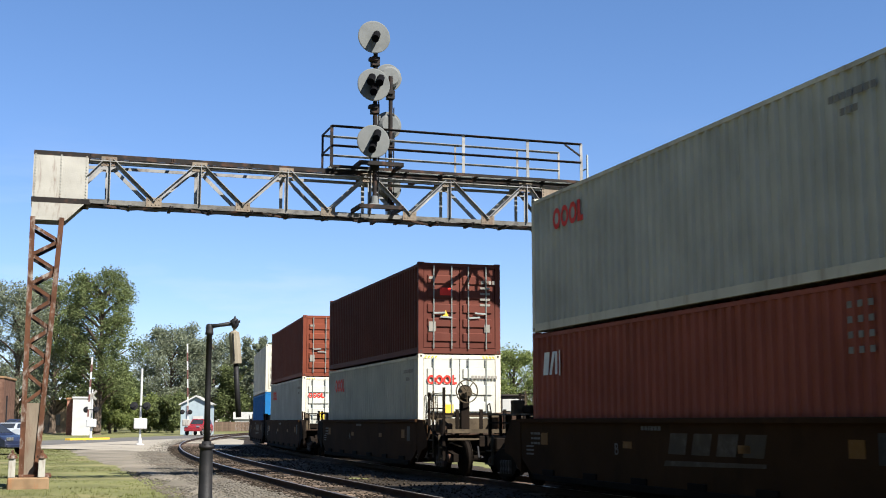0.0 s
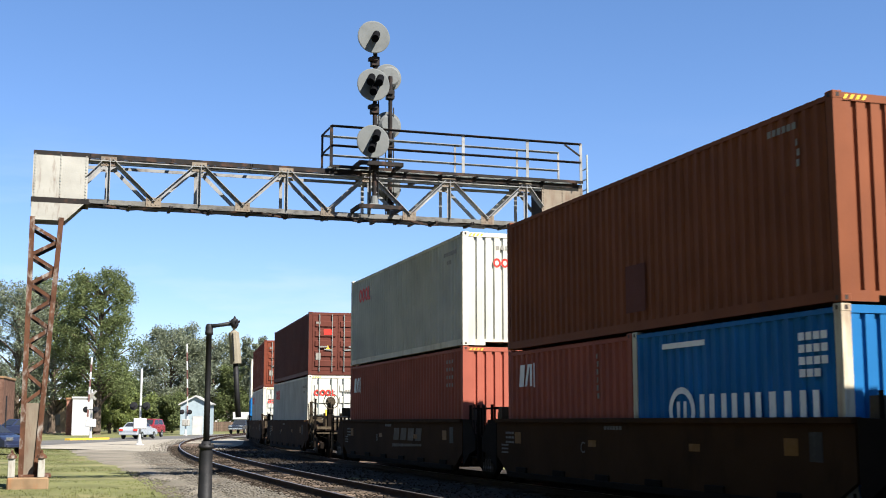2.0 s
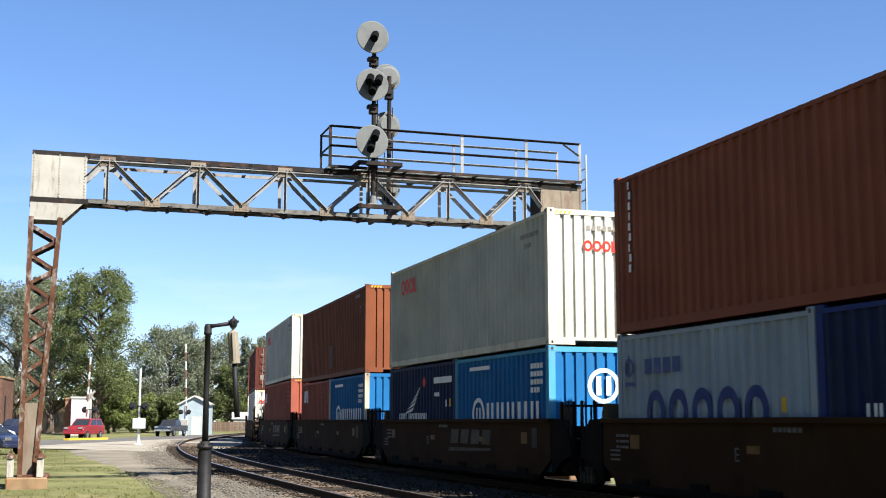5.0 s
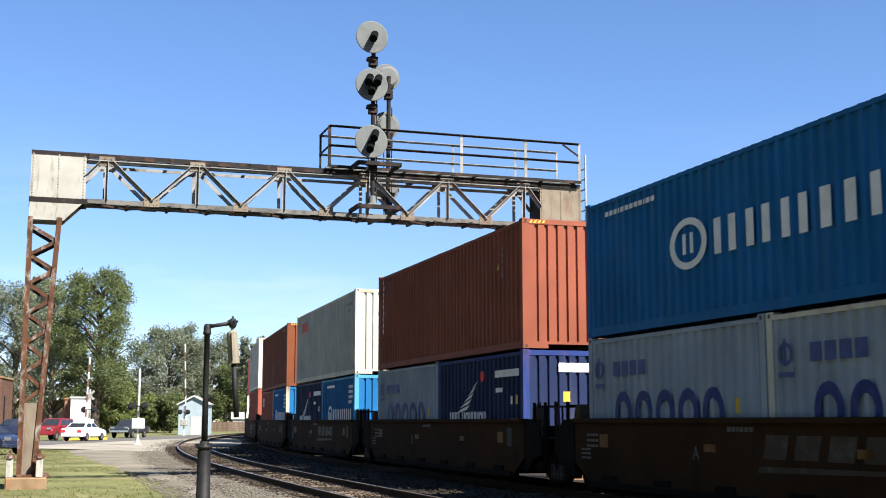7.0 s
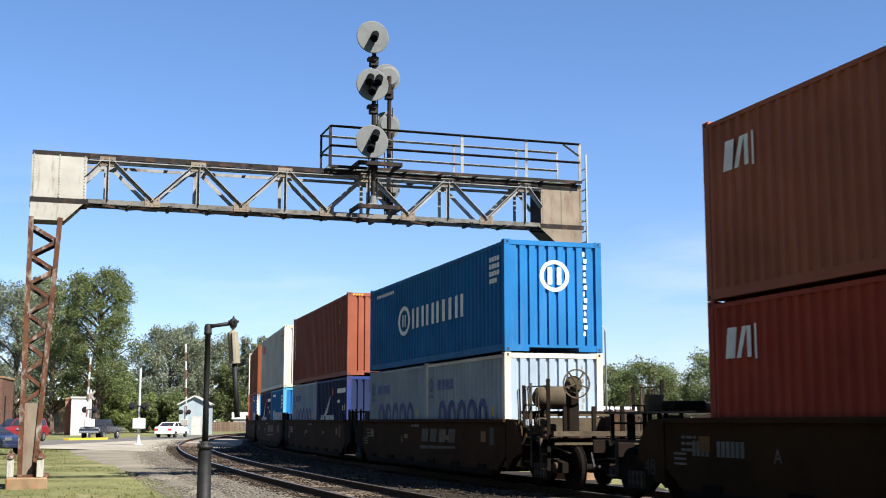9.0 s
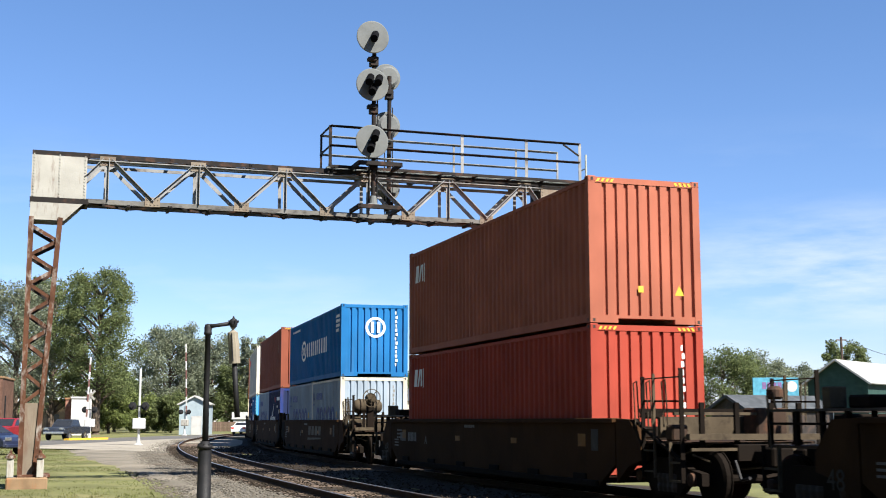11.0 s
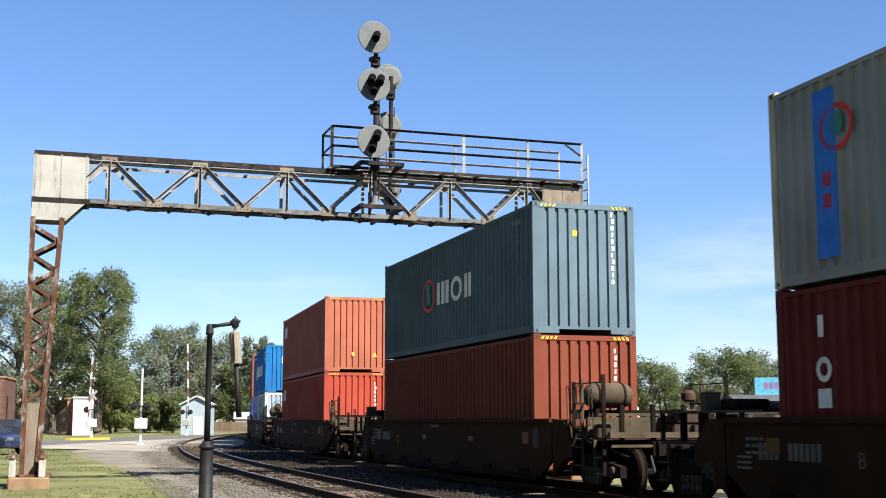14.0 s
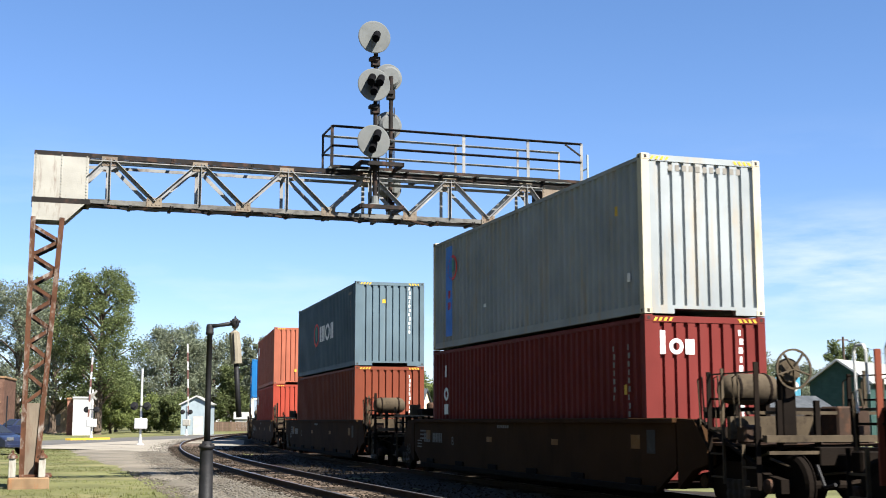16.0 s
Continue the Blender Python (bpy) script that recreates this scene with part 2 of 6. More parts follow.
def lathe(bm, profile, seg=20, m=None):
    """Spins (radius, height) pairs round z."""
    m = m or Matrix()
    rings = [[bm.verts.new(m @ Vector((r * math.cos(2 * math.pi * k / seg), r * math.sin(2 * math.pi * k / seg), z))) for k in range(seg)] for r, z in profile]
    for a, b in zip(rings, rings[1:]):
        for k in range(seg):
            bm.faces.new((a[k], a[(k + 1) % seg], b[(k + 1) % seg], b[k]))
    bm.faces.new(list(reversed(rings[0])))
    bm.faces.new(rings[-1])


def extrude_profile(bm, pts, y0, y1):
    """A closed (x, z) outline, drawn out from y0 to y1."""
    a = [bm.verts.new((x, y0, z)) for x, z in pts]
    b = [bm.verts.new((x, y1, z)) for x, z in pts]
    n = len(pts)
    for i in range(n):
        bm.faces.new((a[i], a[(i + 1) % n], b[(i + 1) % n], b[i]))
    bm.faces.new(list(reversed(a)))
    bm.faces.new(b)


def mesh_of(name, bm, mat, bevel=0.0, smooth=False):
    if bevel:
        bmesh.ops.bevel(bm, geom=list(bm.edges), offset=bevel, segments=1, affect="EDGES", clamp_overlap=True)
    bmesh.ops.recalc_face_normals(bm, faces=bm.faces)
    me = bpy.data.meshes.new(name)
    bm.to_mesh(me)
    bm.free()
    for one in (mat if isinstance(mat, (list, tuple)) else [mat]):
        me.materials.append(one)
    if smooth:
        me.polygons.foreach_set("use_smooth", [True] * len(me.polygons))
    return me


def part(name, bm, mat, parent, label="", bevel=0.0, smooth=False):
    ob = new(name, mesh_of(name, bm, mat, bevel, smooth))
    ob.parent = parent
    return tagged(ob, label)


def shared(name, mesh, parent, m=None):
    ob = new(name, mesh)
    ob.parent = parent
    if m is not None:
        ob.matrix_basis = m
    return ob


def thing(name, label, category, group="", m=None, kind=""):
    ob = new(name)
    ob.empty_display_size = 0.3
    if m is not None:
        ob.matrix_basis = m
    return tagged(ob, label, category, group, kind)


def surface(name, bm, mat, label, kind="structure", category="", smooth=False):
    return tagged(new(name, mesh_of(name, bm, mat, 0, smooth)), label, category or name, "", kind)


# ---- the line of the main track ----
KNOTS = [-15, 5, 20, 35, 50, 65, 80, 110]
BENDS = [0.00186, 0.00026, -0.00249, -0.00304, -0.00252, -0.00246, -0.00244, -0.00243]
STEP = 0.5
ARC = np.arange(-70, 262, STEP)
HEAD = np.cumsum(np.interp(ARC, KNOTS, BENDS)) * STEP
HEAD += radians(108.287) - np.interp(0, ARC, HEAD)
LINE_X = np.cumsum(np.cos(HEAD)) * STEP
LINE_Y = np.cumsum(np.sin(HEAD)) * STEP
LINE_X += 5.467 - np.interp(0, ARC, LINE_X)
LINE_Y += 19.69 - np.interp(0, ARC, LINE_Y)
SIDING = 4.88      # the empty track lies this far beside the main one
GROUND = -0.17


def on_line(s, off=0.0):
    """The point at arc length s, off metres to the left of the line, and the heading there."""
    x, y, h = (float(np.interp(s, ARC, a)) for a in (LINE_X, LINE_Y, HEAD))
    return x - off * math.sin(h), y + off * math.cos(h), h


def chord_pose(s, reach, z=0.0):
    """The pose of a rigid body whose pivots, reach metres ahead and behind, ride on the line."""
    ax, ay, _ = on_line(s + reach)
    bx, by, _ = on_line(s - reach)
    return Matrix.Translation(((ax + bx) / 2, (ay + by) / 2, z)) @ Matrix.Rotation(math.atan2(ay - by, ax - bx), 4, "Z")


def travel(t):
    """How far the train has rolled at t seconds."""
    return 8.4867 * t - 0.00882 * t * t - 0.000494 * (t - 8) ** 3


# ---- ground, tracks and road ----
def strip(bm, off_a, off_b, z_a, z_b, s0, s1, step=2.0):
    rows = []
    for s in np.arange(s0, s1 + 0.01, step):
        xa, ya, _ = on_line(s, off_a)
        xb, yb, _ = on_line(s, off_b)
        rows.append((bm.verts.new((xa, ya, z_a)), bm.verts.new((xb, yb, z_b))))
    for (a, b), (c, d) in zip(rows, rows[1:]):
        bm.faces.new((a, b, d, c))


def build_ground():
    bm = bmesh.new()
    edges = [-3000, -900, -300, -120] + list(range(-60, 61, 4)) + [120, 300, 900, 3000]
    ys = [-3000, -900, -300, -80] + list(range(-20, 181, 4)) + [300, 900, 3000]
    grid = [[bm.verts.new((x, y, GROUND - 0.03 + (0.05 * noise.noise(Vector((x, y, 0)) * 0.11) if abs(x) < 62 and -22 < y < 182 else 0))) for y in ys] for x in edges]
    for i in range(len(edges) - 1):
        for j in range(len(ys) - 1):
            bm.faces.new((grid[i][j], grid[i + 1][j], grid[i + 1][j + 1], grid[i][j + 1]))
    surface("ground", bm, GRASS, "flat ground of dry mown grass", smooth=True)
    # two beds: oily stone with the train's shade in its colour under the tracks, cleaner stone on the shoulder, with a
    # ragged edge
    for name, mat, label, section in (
            ("track_bed", DIRTY_SHADED, "oily brown ballast under the two tracks, darkened with the train's shade", ((-4.4, GROUND - 0.06), (-2.6, -0.17), (-1.2, -0.14), (0, -0.15), (1.2, -0.14), (2.6, -0.19), (3.7, -0.15), (SIDING, -0.15), (6.2, -0.145))),
            ("ballast_shoulder", BALLAST, "grey crushed stone beside the siding", ((6.2, -0.145), (6.8, -0.15), (7.6, GROUND + 0.0), (8.7, GROUND - 0.07)))):
        bm = bmesh.new()
        rows = []
        for s in np.arange(-60, 255, 1.0):
            row = []
            for off, z in section:
                w = 0.5 * noise.noise(Vector((s * 0.35, off, 1))) if off > 8 else 0
                x, y, _ = on_line(s, off + w)
                row.append(bm.verts.new((x, y, z + (0.03 * noise.noise(Vector((x, y, 3)) * 0.9) if off != 6.2 else 0))))
            rows.append(row)
        for a, b in zip(rows, rows[1:]):
            for k in range(len(a) - 1):
                bm.faces.new((a[k], a[k + 1], b[k + 1], b[k]))
        surface(name, bm, mat, label, category="ballast", smooth=True)


RAIL = [(-0.075, -0.17), (0.075, -0.17), (0.075, -0.155), (0.012, -0.125), (0.012, -0.045), (0.037, -0.035), (0.037, -0.008), (0.028, 0.0),
        (-0.028, 0.0), (-0.037, -0.008), (-0.037, -0.035), (-0.012, -0.045), (-0.012, -0.125), (-0.075, -0.155)]


def rail(name, off, s0, s1, parent):
    bm = bmesh.new()
    rows = []
    for s in np.arange(s0, s1 + 0.1, 1.5):
        x, y, h = on_line(s, off)
        rows.append([bm.verts.new((x - a * math.sin(h), y + a * math.cos(h), z)) for a, z in RAIL])
    n = len(RAIL)
    for a, b in zip(rows, rows[1:]):
        for k in range(n):
            f = bm.faces.new((a[k], a[(k + 1) % n], b[(k + 1) % n], b[k]))
            f.material_index = 1 if k in (7,) else 0
    return part(name, bm, [RAIL_SIDE, RAIL_TOP], parent, "rusty steel rail with a worn head")


def build_tracks():
    for name, off, label in (("main_track", 0.0, "curved main track with rusty rails on wooden ties"), ("siding_track", SIDING, "empty curved siding with rusty rails on wooden ties")):
        tr = thing(name, label, "railway track", "", None, "structure")
        rail("rail", off - 0.755, -60, 250, tr)
        rail("rail", off + 0.755, -60, 250, tr)
    rng = random.Random(2)
    bm = bmesh.new()
    box(bm, -0.115, 0.115, -1.3, 1.3, -0.36, -0.165)
    tie = mesh_of("tie", bm, TIE_WOOD, 0.012)
    for tr_name, off in (("main_track", 0.0), ("siding_track", SIDING)):
        tr = bpy.data.objects[tr_name]
        for i in range(150):
            s = -6 + i * 0.52
            x, y, h = on_line(s, off + rng.uniform(-0.05, 0.05))
            shared("tie", tie, tr, Matrix.Translation((x, y, rng.uniform(0.012, 0.03))) @ Matrix.Rotation(h + rng.uniform(-0.02, 0.02), 4, "Z"))


def scatter(name, mat, label, count, place, shapes):
    """Many small loose pieces joined into one object. place(rng) gives x, y, z; shapes: lists of (verts, faces)."""
    rng = random.Random(name)
    verts, faces = [], []
    for _ in range(count):
        p = place(rng)
        if p is None:
            continue
        sv, sf = shapes(rng)
        base = len(verts)
        verts += [(p[0] + v[0], p[1] + v[1], p[2] + v[2]) for v in sv]
        faces += [tuple(base + i for i in f) for f in sf]
    me = bpy.data.meshes.new(name)
    me.from_pydata(verts, [], faces)
    me.materials.append(mat)
    return tagged(new(name, me), label, name.replace("_", " "), "", "stuff")


def stone_shape(rng):
    r = rng.uniform(0.014, 0.034)
    top = (rng.uniform(-.3, .3) * r, rng.uniform(-.3, .3) * r, r * rng.uniform(0.4, 0.7))
    a0 = rng.uniform(0, 6.3)
    ring = [(r * rng.uniform(0.8, 1.3) * math.cos(a0 + k * 1.2566), r * rng.uniform(0.8, 1.3) * math.sin(a0 + k * 1.2566), rng.uniform(0, 0.4) * r) for k in range(5)]
    low = [(x * 0.8, y * 0.8, -r * 0.7) for x, y, z in ring]
    return [top] + ring + low, [(0, 1 + k, 1 + (k + 1) % 5) for k in range(5)] + [(1 + k, 6 + k, 6 + (k + 1) % 5, 1 + (k + 1) % 5) for k in range(5)]


def stone_place(rng):
    s = rng.uniform(2, 48) if rng.random() < 0.7 else rng.uniform(2, 90)
    off = rng.uniform(6.15, 8.6)
    x, y, _ = on_line(s, off)
    return x, y, (-0.135 if off < 7 else -0.135 - (off - 7) * 0.03)


def dirty_place(rng):
    off = rng.choice([rng.uniform(5.7, 6.3), rng.uniform(4.2, 5.55), rng.uniform(1, 4.05)])
    x, y, _ = on_line(rng.uniform(2, 60), off)
    return x, y, -0.135


def blade_shape(rng):
    out_v, out_f = [], []
    for k in range(4):
        a, h, w = rng.uniform(0, 6.3), rng.uniform(0.025, 0.075), rng.uniform(0.005, 0.012)
        ox, oy = rng.uniform(-0.07, 0.07), rng.uniform(-0.07, 0.07)
        lean = rng.uniform(0.0, 0.06)
        c, s = math.cos(a), math.sin(a)
        base = len(out_v)
        out_v += [(ox - w * c, oy - w * s, 0), (ox + w * c, oy + w * s, 0), (ox - lean * s, oy + lean * c, h)]
        out_f.append((base, base + 1, base + 2))
    return out_v, out_f


def blade_place(rng):
    s, off = rng.uniform(4, 62), rng.uniform(7.6, 24)
    if off < float(np.interp(s, [0, 10, 20, 30, 45, 60], [7.6, 7.8, 8.3, 9.2, 11.2, 12.2])) + rng.uniform(-0.7, 0.3):
        return None
    x, y, _ = on_line(s, off)
    if noise.noise(Vector((x, y, 9)) * 0.25) < -0.28:
        return None
    return x, y, GROUND - 0.04


def build_dust():
    bm = bmesh.new()
    rows = []
    for s in np.arange(-10, 62, 1.0):
        outer = float(np.interp(s, [0, 10, 20, 30, 45, 60], [7.6, 7.8, 8.3, 9.2, 11.2, 12.2])) + 0.7 * noise.noise(Vector((s * 0.5, 2, 7)))
        row = []
        for f in (0, 0.35, 0.7, 1.0):
            x, y, _ = on_line(s, 7.4 + (outer - 7.4) * f)
            row.append(bm.verts.new((x, y, GROUND + (0.012, 0.02, 0.018, -0.06)[int(f * 3.01)] + 0.01 * noise.noise(Vector((x, y, 4))))))
        rows.append(row)
    for a, b in zip(rows, rows[1:]):
        for k in range(3):
            bm.faces.new((a[k], a[k + 1], b[k + 1], b[k]))
    surface("gravel_strip", bm, GRAVEL, "dusty gravel strip between ballast and grass", category="gravel", smooth=True)


def to_world(px, py, depth):
    """A point in the plan from its bearing and height in the view, depth metres off along y."""
    p = radians(PITCH)
    u, v = (px - 784) / 2182.4, (441 - py) / 2182.4
    wy, wz = math.cos(p) - v * math.sin(p), math.sin(p) + v * math.cos(p)
    return Vector((u / wy * depth, depth, EYE[2] + wz / wy * depth))


def build_road():
    """The street that crosses both tracks beyond the bend."""
    bm = bmesh.new()
    left, right = [(-34, 70), (-33, 90), (-31.5, 110), (-29, 130), (-26, 150), (-22, 175), (-15, 215)], [(-26, 70), (-25.5, 90), (-23.5, 110), (-19, 122), (-12, 135), (-6, 165), (2, 215)]
    a = [bm.verts.new((x, y, GROUND + 0.03)) for x, y in left]
    b = [bm.verts.new((x, y, GROUND + 0.03)) for x, y in right]
    for i in range(len(a) - 1):
        bm.faces.new((a[i], b[i], b[i + 1], a[i + 1]))
    surface("road", bm, ASPHALT, "faded asphalt street that crosses the tracks")
    bm = bmesh.new()
    loop = [(-27, 74), (-18, 68), (-13.5, 62), (-12.2, 70), (-13.5, 84), (-16, 100), (-19, 112), (-23.5, 112), (-26, 95)]
    bm.faces.new([bm.verts.new((x, y, GROUND + 0.022)) for x, y in loop])
    surface("gravel_verge", bm, SANDY, "pale dusty gravel beside the crossing", category="gravel")
    bm = bmesh.new()
    bar(bm, to_world(118, 778, 101) * Vector((1, 1, 0)) + Vector((0, 0, GROUND + 0.09)), to_world(188, 777, 106) * Vector((1, 1, 0)) + Vector((0, 0, GROUND + 0.09)), 0.5, 0.2)
    surface("kerb", bm, YELLOW_MARK, "yellow-painted concrete kerb beside the street", category="kerb")


# ---- the signal bridge ----
BRIDGE = Matrix(((0.9495, -0.3138, 0, -9.80), (0.3138, 0.9495, 0, 30.30), (0, 0, 1, GROUND), (0, 0, 0, 1)))
Z_TOP, Z_LOW = 8.20, 6.95     # truss chords above the ground
DEEP = 0.72                   # between the two truss faces


def disc_signal(parent, x, y, z, hoods, facing=-1, r=0.44):
    """A round signal head: a dark backboard with hooded lamps. facing: -1 to the front, 1 to the back."""
    face = Matrix.Translation((x, y, z)) @ Matrix.Rotation(facing * radians(90), 4, "X")
    bm = bmesh.new()
    lathe(bm, [(r - 0.02, -0.02), (r, -0.01), (r, 0.01), (r - 0.02, 0.02)], 36, face)
    head = part("signal_head", bm, DISC_GREY, parent, "round weathered grey signal backboard")
    for hx, hz in hoods:
        bm = bmesh.new()
        cy = y + facing * 0.02
        # Closed tube: its black end cap paints in the dark of the hollow.
        tube(bm, [(x + hx + 0.05, cy, z + hz + 0.08), (x + hx - 0.09, cy + facing * 0.38, z + hz - 0.17)], 0.10, 14)
        part("hood", bm, HOOD_BLACK, head, "long black lamp hood")
    bm = bmesh.new()
    lathe(bm, [(0.2, 0), (0.3, 0.03), (0.31, 0.2), (0.24, 0.26)], 20, Matrix.Translation((x, y - facing * 0.02, z - 0.03)) @ Matrix.Rotation(facing * radians(90), 4, "X"))
    part("lamp_case", bm, DISC_GREY, head)
    return head


def truss_angle(bm, a, b, y, out, web=0.10, flange=0.085, t=0.014):
    """A diagonal of rolled angle in the plane y: its web lies in the truss face, its flange stands out along the upper edge."""
    d = Vector((b[0] - a[0], 0, b[1] - a[1]))
    n = d.length
    d.normalize()
    up = Vector((-d.z, 0, d.x)) if d.x > 0 else Vector((d.z, 0, -d.x))
    m = Matrix((d, Vector((0, 1, 0)), up)).transposed().to_4x4()
    m.translation = Vector((a[0], y, a[1]))
    box(bm, 0, n, -t / 2, t / 2, -web / 2, web / 2, m)
    box(bm, 0, n, out * t / 2, out * flange, web / 2 - t, web / 2, m)


def build_bridge():
    br = thing("signal_bridge", "old lattice steel signal bridge with peeling silver paint across both tracks", "signal bridge", "", BRIDGE)
    x0, x1 = 0.88, 13.08
    tops = [1.35 + 2.25 * i for i in range(6)]
    for face, y in (("front", -DEEP / 2), ("back", DEEP / 2)):
        sd = -1 if face == "front" else 1
        bm = bmesh.new()
        angle_bar(bm, (-0.45, y, Z_TOP - 0.05), (14.35, y, Z_TOP - 0.05), 0.12, 0.02, side=sd)
        part("top_chord", bm, TRUSS_DARK, br, "sooty steel chord")
        bm = bmesh.new()
        angle_bar(bm, (-0.45, y, Z_LOW + 0.05), (14.35, y, Z_LOW + 0.05), 0.11, 0.02, side=sd)
        part("bottom_chord", bm, TRUSS_WORN, br, "flaking chord")
        bm = bmesh.new()
        angle_bar(bm, (x0, y, Z_TOP - 0.2), (x1, y, Z_TOP - 0.2), 0.08, 0.02, side=-sd)
        part("flange", bm, TRUSS_SILVER, br)
        for i, x in enumerate(tops):
            bm = bmesh.new()
            angle_bar(bm, (x, y, Z_LOW + 0.1), (x, y, Z_TOP - 0.1), 0.085, 0.016, up=(1, 0, 0), side=sd)
            part("truss_post", bm, TRUSS_SILVER, br)
            left = max(x0 - 0.02, x - 1.125)
            right = min(x1 + 0.02, x + 1.125)
            for xe, ze in ((left, Z_LOW + 0.1 + (0.55 if i == 0 else 0)), (right, Z_LOW + 0.1 + (0.45 if i == 5 else 0))):
                bm = bmesh.new()
                truss_angle(bm, (x + (0.07 if xe > x else -0.07), Z_TOP - 0.14), (xe, ze), y, sd)
                part("truss_diagonal", bm, TRUSS_SILVER, br)
            for gx, gz in ((x, Z_TOP - 0.16), (x + 1.125, Z_LOW + 0.11)):
                if gx > x1:
                    continue
                bm = bmesh.new()
                box(bm, gx - 0.19, gx + 0.19, y + sd * 0.012, y + sd * 0.03, gz - 0.13, gz + 0.11)
                for rx in (-0.13, -0.05, 0.05, 0.13):
                    for rz in (-0.07, 0.05):
                        box(bm, gx + rx - 0.014, gx + rx + 0.014, y + sd * 0.03, y + sd * 0.042, gz + rz - 0.014, gz + rz + 0.014)
                part("gusset", bm, PLATE_BROWN, br, "rust-streaked riveted gusset plate")
        # riveted plates at both ends
        for pa, pb, mat, z_bot in ((-0.45, 0.86, PLATE_GREY, 0), (13.10, 14.35, PLATE_BROWN, 0)):
            bm = bmesh.new()
            yy = y + sd * 0.02
            box(bm, pa, pb, yy, yy + sd * 0.012, Z_LOW + 0.05, Z_TOP - 0.11)
            for k in range(14):
                z = Z_LOW + 0.1 + k * 0.08
                for x in (pa + 0.05, (pa + pb) / 2, pb - 0.05):
                    box(bm, x - 0.016, x + 0.016, yy + sd * 0.012, yy + sd * 0.026, z, z + 0.032)
            part("end_plate", bm, mat, br, "stained riveted plate")
            bm = bmesh.new()
            out = [(pa, Z_LOW - 0.48), (pa, Z_LOW + 0.03), (pb, Z_LOW + 0.03), (pb - 0.5, Z_LOW - 0.48)] if pa < 0 else [(pa + 0.5, Z_LOW - 0.48), (pa - 0.1, Z_LOW + 0.03), (pb, Z_LOW + 0.03), (pb, Z_LOW - 0.48)]
            extrude_profile(bm, out, yy, yy + sd * 0.012)
            part("knee_plate", bm, mat, br)
            bm = bmesh.new()
            angle_bar(bm, (pa - 0.02, yy, Z_LOW + 0.02), (pb + 0.05, yy, Z_LOW + 0.02), 0.13, 0.03, side=sd)
            part("plate_angle", bm, TRUSS_DARK, br)
    # lacing between the two faces, above and below
    for z, mat in ((Z_TOP - 0.03, TRUSS_DARK), (Z_LOW + 0.0, TRUSS_DARK)):
        for i in range(12):
            xa = x0 + i * (x1 - x0) / 12
            xb = xa + (x1 - x0) / 12
            ya, yb = (-DEEP / 2, DEEP / 2) if i % 2 == 0 else (DEEP / 2, -DEEP / 2)
            bm = bmesh.new()
            bar(bm, (xa, ya, z), (xb, yb, z), 0.07, 0.05)
            part("lacing_bar", bm, mat, br)
            bm = bmesh.new()
            bar(bm, (xa, -DEEP / 2, z - 0.02), (xa, DEEP / 2, z - 0.02), 0.07, 0.06)
            part("cross_strut", bm, mat, br)
    for pa in (-0.45, 13.10):
        bm = bmesh.new()
        box(bm, pa + (1.29 if pa < 0 else -0.015), pa + (1.305 if pa < 0 else 0), -DEEP / 2, DEEP / 2, Z_LOW, Z_TOP - 0.1)
        part("end_diaphragm", bm, TRUSS_DARK, br)
        bm = bmesh.new()
        box(bm, pa + (0 if pa < 0 else 1.235), pa + (0.015 if pa < 0 else 1.25), -DEEP / 2, DEEP / 2, Z_LOW - 0.45, Z_TOP - 0.1)
        part("end_diaphragm", bm, TRUSS_DARK, br)
    # the two lattice legs
    top = Z_LOW - 0.46
    for leg_name, outer, inner_top, inner_low in (("left", -0.46, 0.32, -0.02), ("right", 14.35, 13.62, 13.90)):
        sgn = 1 if leg_name == "left" else -1
        steel = TRUSS_RUST if leg_name == "left" else TRUSS_DARK
        bm = bmesh.new()
        box(bm, min(outer, inner_top) if sgn > 0 else inner_low - 0.3, max(outer, inner_low) + 0.3 if sgn > 0 else outer, -0.6, 0.6, 0.24, 0.31)
        leg = part("leg", bm, steel, br, "rusted lattice steel leg" if sgn > 0 else "dark lattice steel leg", 0.01)
        for y in (-DEEP / 2, DEEP / 2):
            sd = -1 if y < 0 else 1
            for xa, xb in ((outer, outer), (inner_low, inner_top)):
                bm = bmesh.new()
                ins = sgn * (0.05 if xa == outer else -0.05)
                bar(bm, (xa + ins, y, 0.3), (xb + ins, y, top + 0.05), 0.12, 0.12, up=(0, 1, 0))
                for k in range(26 if sd < 0 else 0):
                    z = 0.5 + k * 0.235
                    xr = xa + ins + (xb - xa) * z / top
                    box(bm, xr - 0.014, xr + 0.014, y - 0.062, y - 0.05, z, z + 0.028)
                part("leg_post", bm, steel, leg)
            z, k = (2.0 if leg_name == "left" else 0.6), 0
            while z < top - 0.2:
                f0, f1 = z / top, (z + 0.36) / top
                i0, i1 = inner_low + (inner_top - inner_low) * f0, inner_low + (inner_top - inner_low) * f1
                a, b = ((outer + sgn * 0.06, z), (i1 - sgn * 0.06, z + 0.36)) if k % 2 == 0 else ((i0 - sgn * 0.06, z), (outer + sgn * 0.06, z + 0.36))
                bm = bmesh.new()
                bar(bm, (a[0], y, a[1]), (b[0], y, b[1]), 0.02, 0.085, up=(1, 0, 0.01))
                # Bars on the back face take the darker steel.
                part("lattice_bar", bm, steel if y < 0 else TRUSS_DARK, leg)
                z, k = z + 0.36, k + 1
